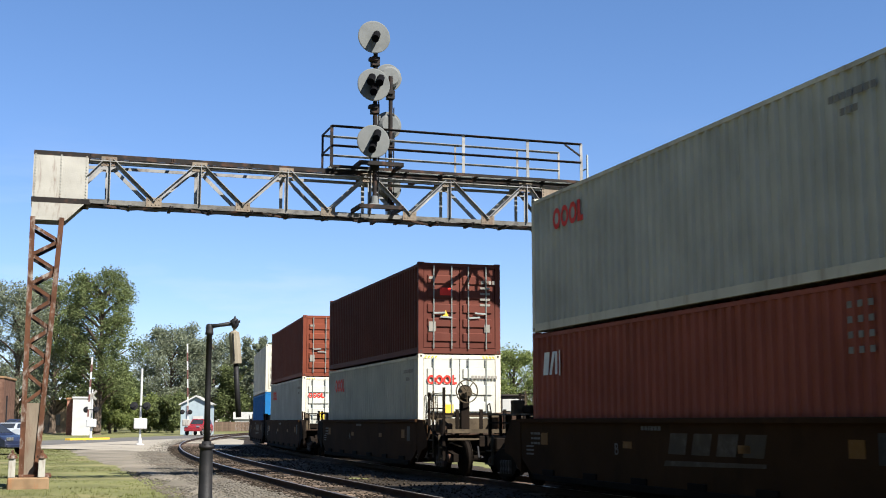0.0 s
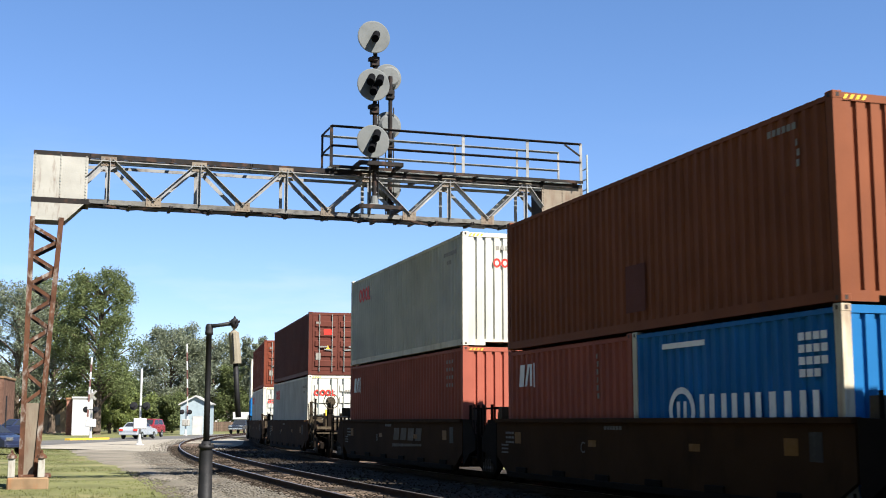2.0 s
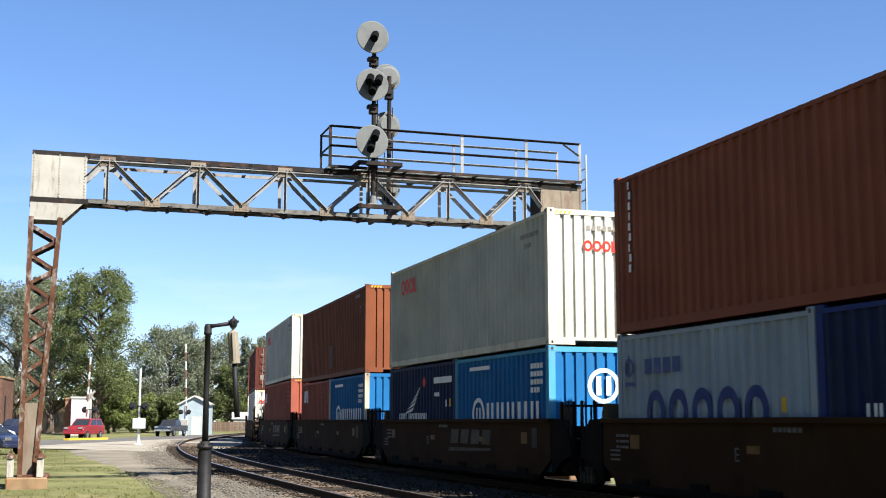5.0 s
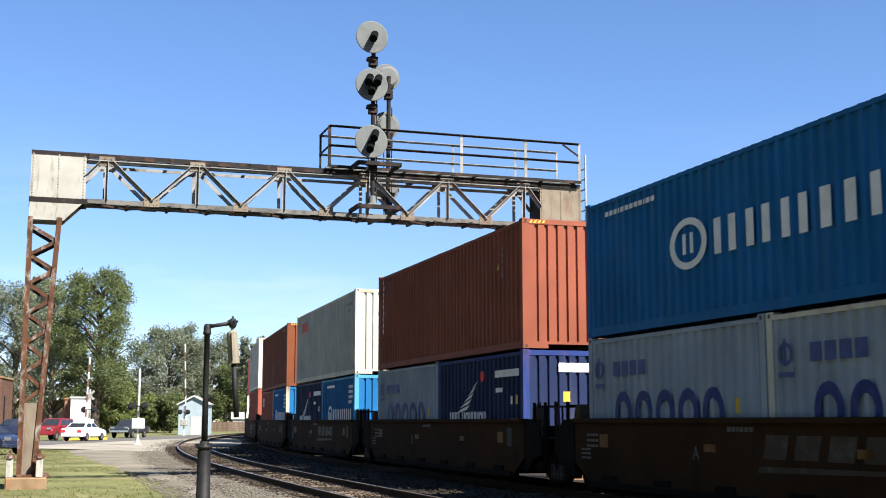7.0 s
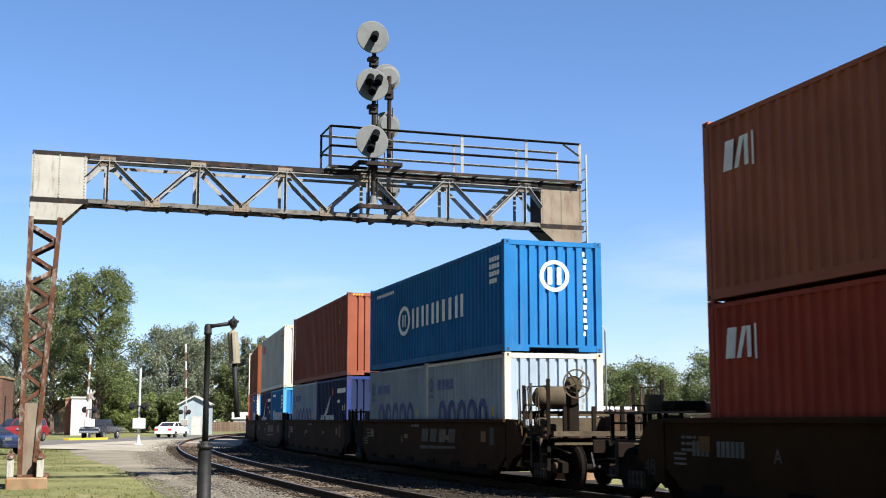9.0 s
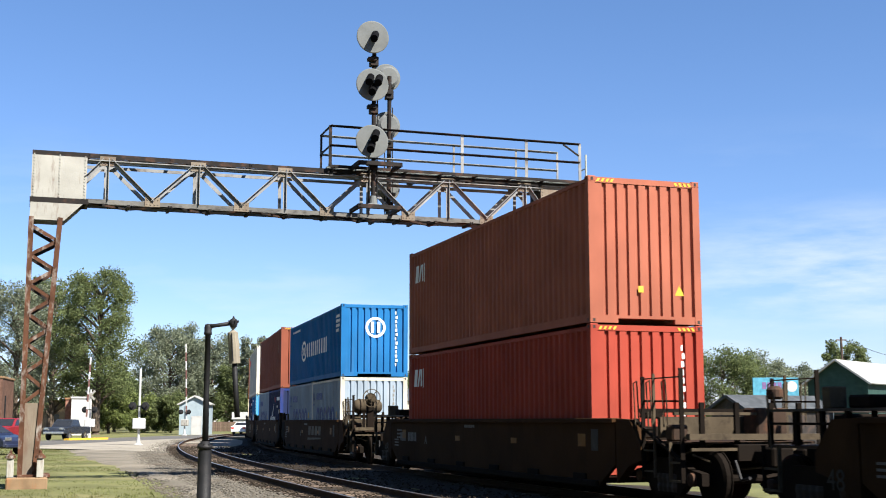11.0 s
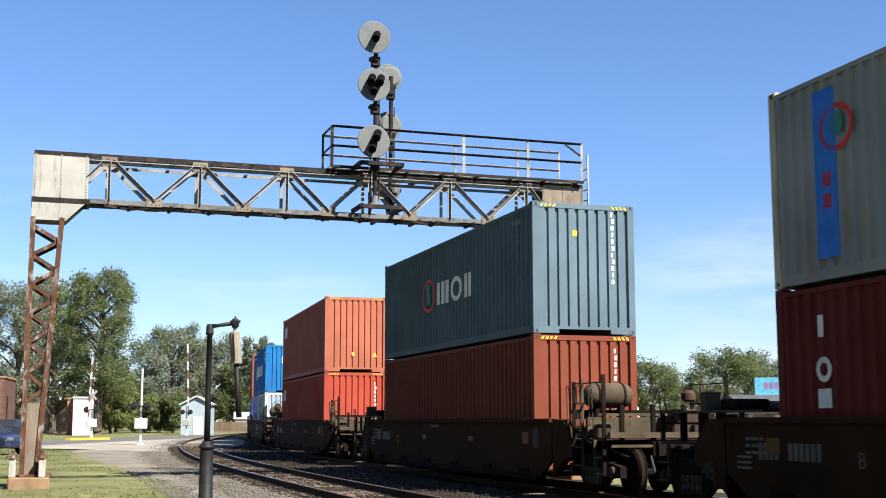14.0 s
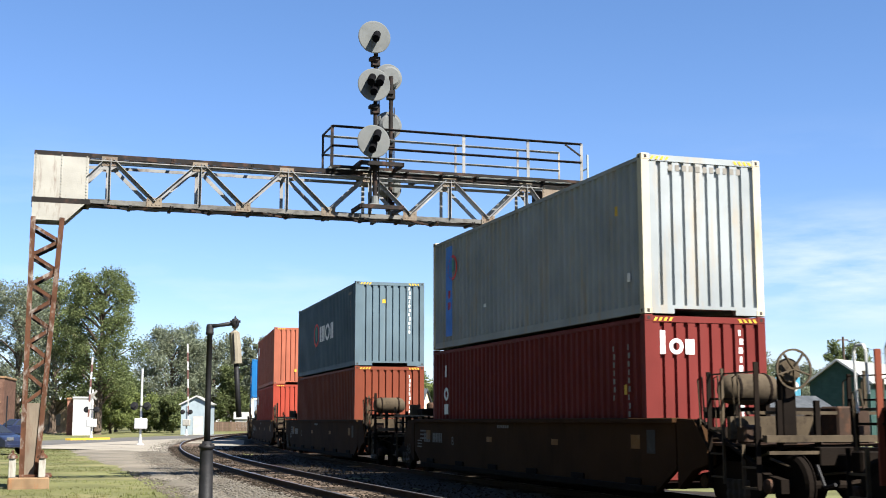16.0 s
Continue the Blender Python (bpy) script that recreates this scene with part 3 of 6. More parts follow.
            if leg_name == "left":
                bm = bmesh.new()
                extrude_profile(bm, [(outer + 0.1, 0.3), (inner_low - 0.09, 0.3), (inner_low + 0.02, 2.0), (outer + 0.1, 2.0)], y, y + sd * 0.015)
                part("web_plate", bm, PLATE_BROWN, leg, "rust-stained web plate")
        bm = bmesh.new()
        cx = (outer + inner_low) / 2
        box(bm, cx - 0.47, cx + 0.47, -0.85, 0.75, -0.25, 0.25)
        part("footing", bm, CONCRETE, leg, "rust-stained concrete footing", 0.03)
    # posts with caps at the left foot
    for px in (-0.62, 0.05):
        bm = bmesh.new()
        box(bm, px - 0.08, px + 0.08, -0.75, -0.58, 0.25, 0.70)
        cab = part("foot_box", bm, PLATE_GREY, br, "small white cable box with a peaked cap", 0.012)
        bm = bmesh.new()
        lathe(bm, [(0.13, 0.70), (0.11, 0.76), (0.035, 0.82), (0.03, 0.88), (0.005, 0.9)], 10, Matrix.Translation((px, -0.665, 0)))
        part("cap", bm, TRUSS_RUST, cab, "rusty peaked cap")
    # walkway with railings over the tracks
    wx0, wx1, yf, yb, zf = 7.0, 14.3, -0.52, 0.72, Z_TOP + 0.06
    bm = bmesh.new()
    box(bm, wx0, wx1, yf - 0.03, yf, zf - 0.05, zf + 0.03)
    deck = part("walkway", bm, TRUSS_DARK, br, "grey metal walkway with railings")
    for k in range(10):
        bm = bmesh.new()
        y = yf + 0.05 + k * (yb - yf - 0.1) / 10
        box(bm, wx0, wx1, y, y + 0.055, zf, zf + 0.035)
        part("deck_plank", bm, GALV, deck)
    for k in range(8):
        bm = bmesh.new()
        x = wx0 + 0.1 + k * 1.0
        angle_bar(bm, (x, yf - 0.05, zf - 0.06), (x, yb + 0.05, zf - 0.06), 0.09, 0.015)
        part("bracket", bm, TRUSS_DARK, deck)
    for y, posts in ((yf, (7.02, 10.72, 12.62, 14.25)), (yb, (7.05, 10.9, 12.8, 14.1))):
        for z in (0.55, 1.08):
            bm = bmesh.new()
            angle_bar(bm, (posts[0], y, zf + z), (posts[-1], y, zf + z), 0.055, 0.014, side=1)
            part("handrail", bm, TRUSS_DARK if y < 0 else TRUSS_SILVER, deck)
        for x in posts:
            bm = bmesh.new()
            angle_bar(bm, (x, y, zf), (x, y, zf + 1.1), 0.085 if y < 0 else 0.06, 0.016, up=(1, 0, 0), side=1)
            part("rail_post", bm, TRUSS_SILVER if x > 8 else TRUSS_DARK, deck)
    for z in (0.55, 1.08):
        bm = bmesh.new()
        angle_bar(bm, (7.02, yf, zf + z), (7.02, yb, zf + z), 0.055, 0.014)
        part("handrail", bm, TRUSS_DARK, deck)
    bm = bmesh.new()
    bar(bm, (13.75, yf, zf + 1.05), (14.22, yf, zf + 0.75), 0.04)
    part("brace", bm, TRUSS_DARK, deck)
    # ladder on the outside of the right leg
    bm = bmesh.new()
    for z in (2.2, 4.6, 7.2):
        bar(bm, (14.3, -0.2, z), (14.52, -0.2, z), 0.04)
    lad = part("ladder", bm, GALV, br, "thin grey access ladder")
    for x, y in ((14.52, -0.35), (14.52, 0.05)):
        bm = bmesh.new()
        bar(bm, (x, y, 1.0), (x, y, Z_TOP + 0.9), 0.045)
        part("stringer", bm, GALV, lad)
    for k in range(26):
        bm = bmesh.new()
        z = 1.2 + k * 0.3
        bar(bm, (14.52, -0.35, z), (14.52, 0.05, z), 0.028)
        part("rung", bm, GALV, lad)
    # two signal masts on bracket platforms
    for mx, my, facing, heads, tall in ((8.09, -0.95, -1, ((11.66, ((0.02, 0.0),)), (10.36, ((-0.1, 0.12), (0.14, 0.12), (-0.02, -0.14))), (8.83, ((0.06, 0.16), (-0.05, -0.14)))), 11.5),
                                      (9.08, 1.05, 1, ((11.34, ((0, 0),)), (9.93, ((0, 0.1),)), (8.12, ((0, 0.1),))), 11.3)):
        bm = bmesh.new()
        lathe(bm, [(0.2, 0), (0.2, 0.06), (0.11, 0.1), (0.08, 0.3)], 12, Matrix.Translation((mx, my, Z_LOW + 0.18)))
        mast = part("signal_mast", bm, DISC_GREY, br, "mast with three round colour-light signal heads")
        bm = bmesh.new()
        tube(bm, [(mx, my, Z_LOW + 0.15), (mx, my, tall)], 0.06, 12)
        part("pole", bm, TRUSS_DARK, mast, "dark steel pole")
        for z, hoods in heads:
            disc_signal(mast, mx - 0.12 * (facing < 0), my + facing * 0.28, z, hoods, facing, 0.44 if facing < 0 else 0.40)
            bm = bmesh.new()
            box(bm, mx - 0.12, mx + 0.1, my - 0.1, my + 0.1, z - 0.72, z - 0.46)
            box(bm, mx - 0.2, mx + 0.04, my - 0.16, my + 0.02, z - 0.6, z - 0.5)
            part("junction_box", bm, TRUSS_DARK, mast, "", 0.015)
        bm = bmesh.new()
        tube(bm, [(mx + 0.1, my, Z_LOW + 0.15), (mx + 0.1, my + 0.02, tall - 0.9)], 0.018, 6)
        tube(bm, [(mx - 0.1, my + 0.05, Z_LOW + 0.15), (mx - 0.12, my + 0.05, tall - 2.2)], 0.015, 6)
        part("conduit", bm, BLACK_IRON, mast)
        for z in (Z_LOW + 0.15, Z_TOP + 0.05):
            bm = bmesh.new()
            ya, yb2 = (my - 0.35, -DEEP / 2) if facing < 0 else (DEEP / 2, my + 0.35)
            box(bm, mx - 0.5, mx - 0.42, ya, yb2, z - 0.06, z + 0.05)
            box(bm, mx + 0.62, mx + 0.70, ya, yb2, z - 0.06, z + 0.05)
            box(bm, mx - 0.5, mx + 0.7, ya, ya + 0.07, z - 0.06, z + 0.05)
            box(bm, mx - 0.2, mx + 0.66, ya + 0.1, ya + 0.42, z + 0.01, z + 0.04)
            part("bracket_platform", bm, TRUSS_DARK, mast, "dark bracket platform", 0.006)
    return br


# ---- containers ----
WIDE = 2.438


def corrugation(bm, length, z0, z1, pitch, depth, at, fixed):
    """A sheet of upright trapezoid ribs: at(u, d, z) places it, d is how deep a groove lies."""
    n = max(3, round(length / pitch))
    p = length / n
    us = []
    for i in range(n):
        us += [(i * p, 0), (i * p + p * fixed[0], 0), (i * p + p * fixed[1], depth), (i * p + p * fixed[2], depth)]
    us.append((length, 0))
    rows = [(bm.verts.new(at(u, d, z0)), bm.verts.new(at(u, d, z1))) for u, d in us]
    for (a, b), (c, e) in zip(rows, rows[1:]):
        bm.faces.new((a, c, e, b))


def flat_shape(bm, shape, at):
    """A thin plate: ('bar', a, b, w, h), ('ring', a, b, r, hole), ('disc', a, b, r) or ('poly', (a, b), ...). at(a, b, lift) places it."""
    kind = shape[0]
    if kind == "bar":
        _, a, b, w, h = shape
        outline = [(a, b), (a + w, b), (a + w, b + h), (a, b + h)]
    elif kind == "poly":
        outline = list(shape[1:])
    elif kind == "disc":
        _, a, b, r = shape
        outline = [(a + r * math.cos(k * math.pi / 12), b + r * math.sin(k * math.pi / 12)) for k in range(24)]
    else:
        _, a, b, r, hole = shape[:5]
        squash = shape[5] if len(shape) > 5 else 1.0
        ring = [[bm.verts.new(at(a + q * squash * math.cos(k * math.pi / 14), b + q * math.sin(k * math.pi / 14), lift)) for k in range(28)] for q, lift in ((r, 0), (r, 0.004), (hole, 0.004), (hole, 0))]
        for x, y in zip(ring, ring[1:]):
            for k in range(28):
                bm.faces.new((x[k], x[(k + 1) % 28], y[(k + 1) % 28], y[k]))
        return
    lo = [bm.verts.new(at(a, b, 0)) for a, b in outline]
    hi = [bm.verts.new(at(a, b, 0.004)) for a, b in outline]
    n = len(lo)
    for k in range(n):
        bm.faces.new((lo[k], lo[(k + 1) % n], hi[(k + 1) % n], hi[k]))
    bm.faces.new(hi)


def container(label, paint, length, height, end="ribs", side_marks=(), end_marks=(), trim=None, posts=None, group="stacked containers"):
    """A steel shipping container: x ahead, the end at -x seen from behind, z from its floor. Marks: (name, material, shapes, label)."""
    c = thing("shipping_container", label, "shipping container", group)
    trim = trim or paint
    hl, hw = length / 2, WIDE / 2
    for sy in (1, -1):
        bm = bmesh.new()
        corrugation(bm, length - 0.36, 0.17, height - 0.12, 0.278, 0.045, lambda u, d, z, sy=sy: Vector((hl - 0.18 - u, sy * (hw - 0.006 - d), z)), (0.30, 0.47, 0.81))
        part("side_panel", bm, paint, c, "ribbed side panel")
        bm = bmesh.new()
        box(bm, -hl + 0.15, hl - 0.15, sy * (hw - 0.07), sy * hw, height - 0.12, height - 0.05)
        part("top_rail", bm, trim, c)
        bm = bmesh.new()
        box(bm, -hl + 0.15, hl - 0.15, sy * (hw - 0.09), sy * (hw - 0.004), 0.02, 0.175)
        part("bottom_rail", bm, trim, c)
    bm = bmesh.new()
    corrugation(bm, length - 0.3, -hw + 0.06, hw - 0.06, 0.28, 0.02, lambda u, d, z: Vector((hl - 0.15 - u, z, height - 0.02 - d)), (0.3, 0.45, 0.8))
    part("roof", bm, paint, c)
    bm = bmesh.new()
    box(bm, -hl + 0.1, hl - 0.1, -hw + 0.1, hw - 0.1, 0.1, 0.15)
    part("floor_pan", bm, trim, c)
    for sx in (1, -1):
        for sy in (1, -1):
            bm = bmesh.new()
            box(bm, sx * hl, sx * (hl - 0.16), sy * (hw - 0.15), sy * hw, 0.1, height - 0.1)
            part("corner_post", bm, posts or trim, c)
            for z in (0, height - 0.118):
                bm = bmesh.new()
                box(bm, sx * (hl + 0.004), sx * (hl - 0.178), sy * (hw - 0.162), sy * (hw + 0.004), z, z + 0.118)
                cast = part("corner_casting", bm, posts or trim, c, "", 0.01)
                # Dark blocks, just proud of the casting, stand for its shaded openings.
                for hole in ((hl + 0.006, hl - 0.02, hw - 0.105, hw - 0.055), (hl - 0.06, hl - 0.12, hw - 0.02, hw + 0.006)):
                    bm = bmesh.new()
                    box(bm, sx * hole[0], sx * hole[1], sy * hole[2], sy * hole[3], z + 0.03, z + 0.09)
                    part("casting_hole", bm, STEEL_DARK, cast)
        bm = bmesh.new()
        box(bm, sx * (hl - 0.004), sx * (hl - 0.12), -hw + 0.15, hw - 0.15, height - 0.13, height - 0.02)
        part("header", bm, trim, c)
        bm = bmesh.new()
        if end == "ribs" and sx < 0:
            for ya, yb in ((-hw + 0.15, -0.62), (0.62, hw - 0.15)):
                box(bm, sx * (hl - 0.004), sx * (hl - 0.1), ya, yb, 0.01, 0.16)
            box(bm, sx * (hl - 0.004), sx * (hl - 0.1), -0.62, 0.62, 0.1, 0.16)
        else:
            box(bm, sx * (hl - 0.004), sx * (hl - 0.1), -hw + 0.15, hw - 0.15, 0.01, 0.16)
        part("sill", bm, trim, c)
        if sx > 0 or end == "ribs":
            bm = bmesh.new()
            corrugation(bm, WIDE - 0.3, 0.155, height - 0.125, 0.243, 0.05, lambda u, d, z, sx=sx: Vector((sx * (hl - 0.015 - d), hw - 0.15 - u, z)), (0.62, 0.74, 0.88))
            part("end_panel", bm, paint, c, "ribbed end panel")
        else:
            for sy in (1, -1):
                dw = WIDE / 2 - 0.16
                bm = bmesh.new()
                box(bm, -hl + 0.015, -hl + 0.06, min(sy * 0.008, sy * dw), max(sy * 0.008, sy * dw), 0.17, height - 0.135)
                door = part("door", bm, paint, c, "door leaf with locking bars", 0.008)
                for k in range(5):
                    z = 0.34 + k * (height - 0.55) / 5
                    bm = bmesh.new()
                    box(bm, -hl - 0.024, -hl + 0.016, min(sy * 0.09, sy * (dw - 0.1)), max(sy * 0.09, sy * (dw - 0.1)), z, z + (height - 0.55) / 5 * 0.62)
                    part("door_rib", bm, paint, door, "", 0.02)
                for y in (0.25, 0.78):
                    bm = bmesh.new()
                    tube(bm, [(-hl - 0.035, sy * y, 0.14), (-hl - 0.035, sy * y, height - 0.1)], 0.019, 8)
                    part("locking_bar", bm, GALV, door, "pale steel locking bar")
                    bm = bmesh.new()
                    bar(bm, (-hl - 0.05, sy * y, 1.02 + 0.12 * (y > 0.5)), (-hl - 0.055, sy * (y - 0.34 if y > 0.5 else y + 0.34), 1.04 + 0.12 * (y > 0.5)), 0.03, 0.045)
                    part("door_handle", bm, GALV, door)
    if height > 2.8:
        for sy in (1, -1):
            y0 = sy * (hw - 0.17)
            bm = bmesh.new()
            for k in range(4):
                y = y0 - sy * k * 0.1
                flat_shape(bm, ("poly", (y, height - 0.11), (y - sy * 0.05, height - 0.11), (y - sy * 0.09, height - 0.045), (y - sy * 0.04, height - 0.045)), lambda a, b, lift: Vector((-hl + 0.002 - lift, a, b)))
            part("height_stripes", bm, YELLOW_MARK, c, "yellow and black height stripes")
    back = -hl - 0.03 if end != "ribs" else -hl + 0.013
    for marks, at in ((side_marks, lambda a, b, lift: Vector((hl - a, hw - 0.003 + lift, b))), (end_marks, lambda a, b, lift: Vector((back - lift, hw - a, b)))):
        for name, mat, shapes, lab in marks:
            small = name in ("code", "notice", "small_mark")
            for batch in ([shapes] if small else [[sh] for sh in shapes]):
                bm = bmesh.new()
                for sh in batch:
                    flat_shape(bm, sh, at)
                tagged(part(name, bm, mat, c, lab), kind="stuff" if small else "")
    return c


def code_bars(a, b, widths, h=0.1, gap=0.035):
    """A row of small upright bars, for a stencilled code."""
    out = []
    for w in widths:
        out.append(("bar", a, b, w, h))
        a += w + gap
    return out


def upright_code(a, b_top, count, size=0.1, w=0.09):
    return [("bar", a + 0.2 * w * (k % 2), b_top - k * (size + 0.05), w * (0.75 if k % 3 else 0.45), size) for k in range(count)]


def block_word(a, b, h, cells, gap=0.1, slim=0.3):
    """A brand's word as plain blocks: o a ring, n two uprights, i one upright."""
    out = []
    for c in cells:
        w = h * {"o": 0.84, "n": 0.8, "i": 0.32, "w": 1.0, "l": 0.6}[c]
        if c == "o":
            out.append(("ring", a + w / 2, b + h / 2, h / 2, h / 2 * 0.55, w / h))
        elif c in "nw":
            out += [("bar", a, b, w * slim, h), ("bar", a + w * (1 - slim), b, w * slim, h)]
        elif c == "i":
            out.append(("bar", a, b, w, h))
        else:
            out += [("bar", a, b, w * 0.5, h), ("bar", a + w * 0.5, b, w * 0.5, h * 0.25)]
        a += w + h * gap
    return out


P_GREY = box_paint("pale_grey_box_paint", (0.400, 0.395, 0.345), 0.25, (0.30, 0.26, 0.20))
P_CREAM = box_paint("cream_white_box_paint", (0.520, 0.490, 0.400), 0.5)
P_BROWN = box_paint("brown_box_paint", (0.155, 0.050, 0.022), 0.35, (0.13, 0.05, 0.035))
P_MAROON = box_paint("maroon_box_paint", (0.085, 0.025, 0.017), 0.35, (0.10, 0.04, 0.03))
P_RED = box_paint("red_box_paint", (0.265, 0.043, 0.026), 0.3, (0.25, 0.07, 0.04))
P_ORANGE = box_paint("orange_brown_box_paint", (0.285, 0.092, 0.055), 0.3, (0.2, 0.07, 0.04))
P_RUSTRED = box_paint("rust_red_box_paint", (0.1403, 0.0357, 0.0187), 0.35, (0.14, 0.05, 0.03))
P_FADEDRUST = box_paint("faded_rust_brown_box_paint", (0.205, 0.062, 0.036), 0.3, (0.15, 0.05, 0.03))
P_CORAL = box_paint("coral_red_box_paint", (0.255, 0.072, 0.047), 0.3, (0.16, 0.05, 0.035))
P_DARKRED = box_paint("dark_red_box_paint", (0.1188, 0.0194, 0.0158), 0.3, (0.16, 0.04, 0.035))
P_BLUE = box_paint("bright_blue_box_paint", (0.012, 0.112, 0.285), 0.25, (0.10, 0.16, 0.25))
P_NAVY = box_paint("navy_box_paint", (0.014, 0.022, 0.062), 0.3, (0.10, 0.09, 0.09))
P_SKYBLUE = box_paint("light_blue_box_paint", (0.064, 0.256, 0.400), 0.3, (0.22, 0.26, 0.28))
P_STEEL = box_paint("steel_blue_box_paint", (0.0869, 0.1242, 0.1474), 0.3, (0.14, 0.17, 0.18))
P_PALEBLUE = box_paint("pale_blue_grey_box_paint", (0.255, 0.305, 0.355), 0.3, (0.36, 0.32, 0.25))
P_PALEGREEN = box_paint("streaked_pale_grey_box_paint", (0.2517, 0.2707, 0.2745), 0.6, (0.34, 0.24, 0.12))
L40, L20, HC, STD = 12.192, 6.058, 2.896, 2.591


def oocl_side(h):
    return (("logo", RED_MARK, block_word(1.17, h - 0.84, 0.44, "oool", 0.08), "row of red ring shapes"),
            ("code", FADED_MARK, code_bars(L40 - 1.55, h - 0.5, (.1, .1, .1, .1, .2, .1, .1)) + code_bars(L40 - 1.3, h - 0.72, (.1, .1, .1)), ""))


def oocl_end(h):
    return (("logo", RED_MARK, block_word(0.83, h - 0.90, 0.24, "oool", 0.06), "row of red ring shapes"),
            ("code", FADED_MARK, code_bars(0.9, h - 0.45, (.09, .09, .09, .09, .09, .09, .09), 0.11), ""))


def cai_side(a, h):
    return (("logo", WHITE_MARK, [("poly", (a, h - 0.92), (a + 0.26, h - 0.92), (a + 0.34, h - 0.45), (a + 0.08, h - 0.45)), ("poly", (a + 0.32, h - 0.92), (a + 0.44, h - 0.92), (a + 0.62, h - 0.45), (a + 0.50, h - 0.45)), ("bar", a + 0.62, h - 0.92, 0.11, 0.47), ("bar", a + 0.83, h - 0.95, 0.05, 0.52)], "white monogram block"),)


def hanjin_side(length, h, b, size, wide=1.35):
    a = 3.92 if length > 8 else 1.72
    mark = [("ring", a, b + size * 0.5, size * 0.75, size * 0.55, wide), ("bar", a - size * 0.30, b + size * 0.2, size * 0.18, size * 0.6), ("bar", a + size * 0.12, b + size * 0.2, size * 0.18, size * 0.6)]
    x = a + size * 1.25 * wide * 0.82
    for slim in (0, 0, 0, 1, 1, 0):
        w = size * wide * (0.3 if slim else 0.78)
        if slim:
            mark.append(("bar", x, b, w, size))
        else:
            mark += [("bar", x, b, w * 0.32, size), ("bar", x + w * 0.68, b, w * 0.32, size)]
        x += w + size * wide * 0.37
    site = code_bars(0.85 if length > 8 else 1.1, h - 0.36, (.13, .13, .13, .05, .13, .13, .13, .13, .13, .05, .13, .13), 0.09, 0.05 if length > 8 else 0.0)
    code = [q for r in range(4) for q in code_bars(length - 1.0, h - 0.45 - r * 0.17, (.14, .14, .14, .14)[: 4 - (r == 3)], 0.11)]
    return (("logo", WHITE_MARK, mark, "white ring and row of blocks"), ("code", WHITE_MARK, site + code, ""))


def hanjin_end(h):
    return (("logo", WHITE_MARK, [("ring", 1.25, h * 0.68, 0.37, 0.28), ("bar", 1.08, h * 0.68 - 0.2, 0.11, 0.4), ("bar", 1.31, h * 0.68 - 0.2, 0.11, 0.4)], "white ring emblem"),
            ("code", WHITE_MARK, upright_code(1.97, h - 0.35, 13, 0.105, 0.1), ""))


def cosco_side(a, h):
    return (("logo", BLUE_MARK, block_word(a + 1.1, 0.78, 0.78, "ooooo", 0.16), "row of blue rings"),
            ("small_mark", flat_paint("slate_blue_marking", (0.06, 0.085, 0.21)), [("ring", a + 0.45, h - 0.62, 0.17, 0.12), ("bar", a + 0.42, h - 0.8, 0.06, 0.4), ("bar", a + 0.28, h - 0.95, 0.36, 0.07)] + code_bars(a + 1.05, h - 0.75, (.26, .26, .26, .26), 0.26, 0.07), ""),
            ("plate", YELLOW_MARK, [("bar", a + 5.2, 1.15, 0.12, 0.22)], ""))


def nyk_side(h):
    wing = [("poly", (1.55 + 0.27 * k, 1.22 + 0.13 * k), (2.3 + 0.17 * k, 1.30 + 0.15 * k), (2.5 + 0.15 * k, 1.42 + 0.14 * k), (1.8 + 0.24 * k, 1.30 + 0.13 * k)) for k in range(5)]
    return (("logo", WHITE_MARK, wing + block_word(1.0, 0.98, 0.27, "nnn", 0.15) + block_word(1.95, 0.98, 0.27, "nonnnon", 0.1), "white wing shape over a row of blocks"),
            ("dot", RED_MARK, [("disc", 3.42, 2.08, 0.13)], "red dot"),
            ("code", WHITE_MARK, [("bar", 4.3, 2.02, 1.5, 0.16), ("bar", 4.35, 1.68, 0.42, 0.1), ("bar", 5.3, 1.4, 0.1, 0.18)], ""),
            ("plate", YELLOW_MARK, [("bar", 5.6, 1.4, 0.12, 0.2)], ""))


def haz(a, b, s=0.14):
    return ("plate", YELLOW_MARK, [("poly", (a, b), (a + s, b), (a + s / 2, b + s))], "small yellow warning mark")


def sq(a, b, w=0.11, h=0.13):
    return ("plate", YELLOW_MARK, [("bar", a, b, w, h)], "small yellow plate")


def door_papers(mat=None):
    return (("notice", mat or FADED_MARK, [("bar", 0.3, 0.62, 0.2, 0.28), ("bar", 1.95, 0.62, 0.16, 0.22), ("bar", 0.3, 2.1, 0.18, 0.08)] + code_bars(1.85, 2.0, (.08, .08, .08, .08), 0.1) + [("bar", 1.82, 1.85 - 0.16 * k, 0.3, 0.06) for k in range(4)], "pasted notices"),)


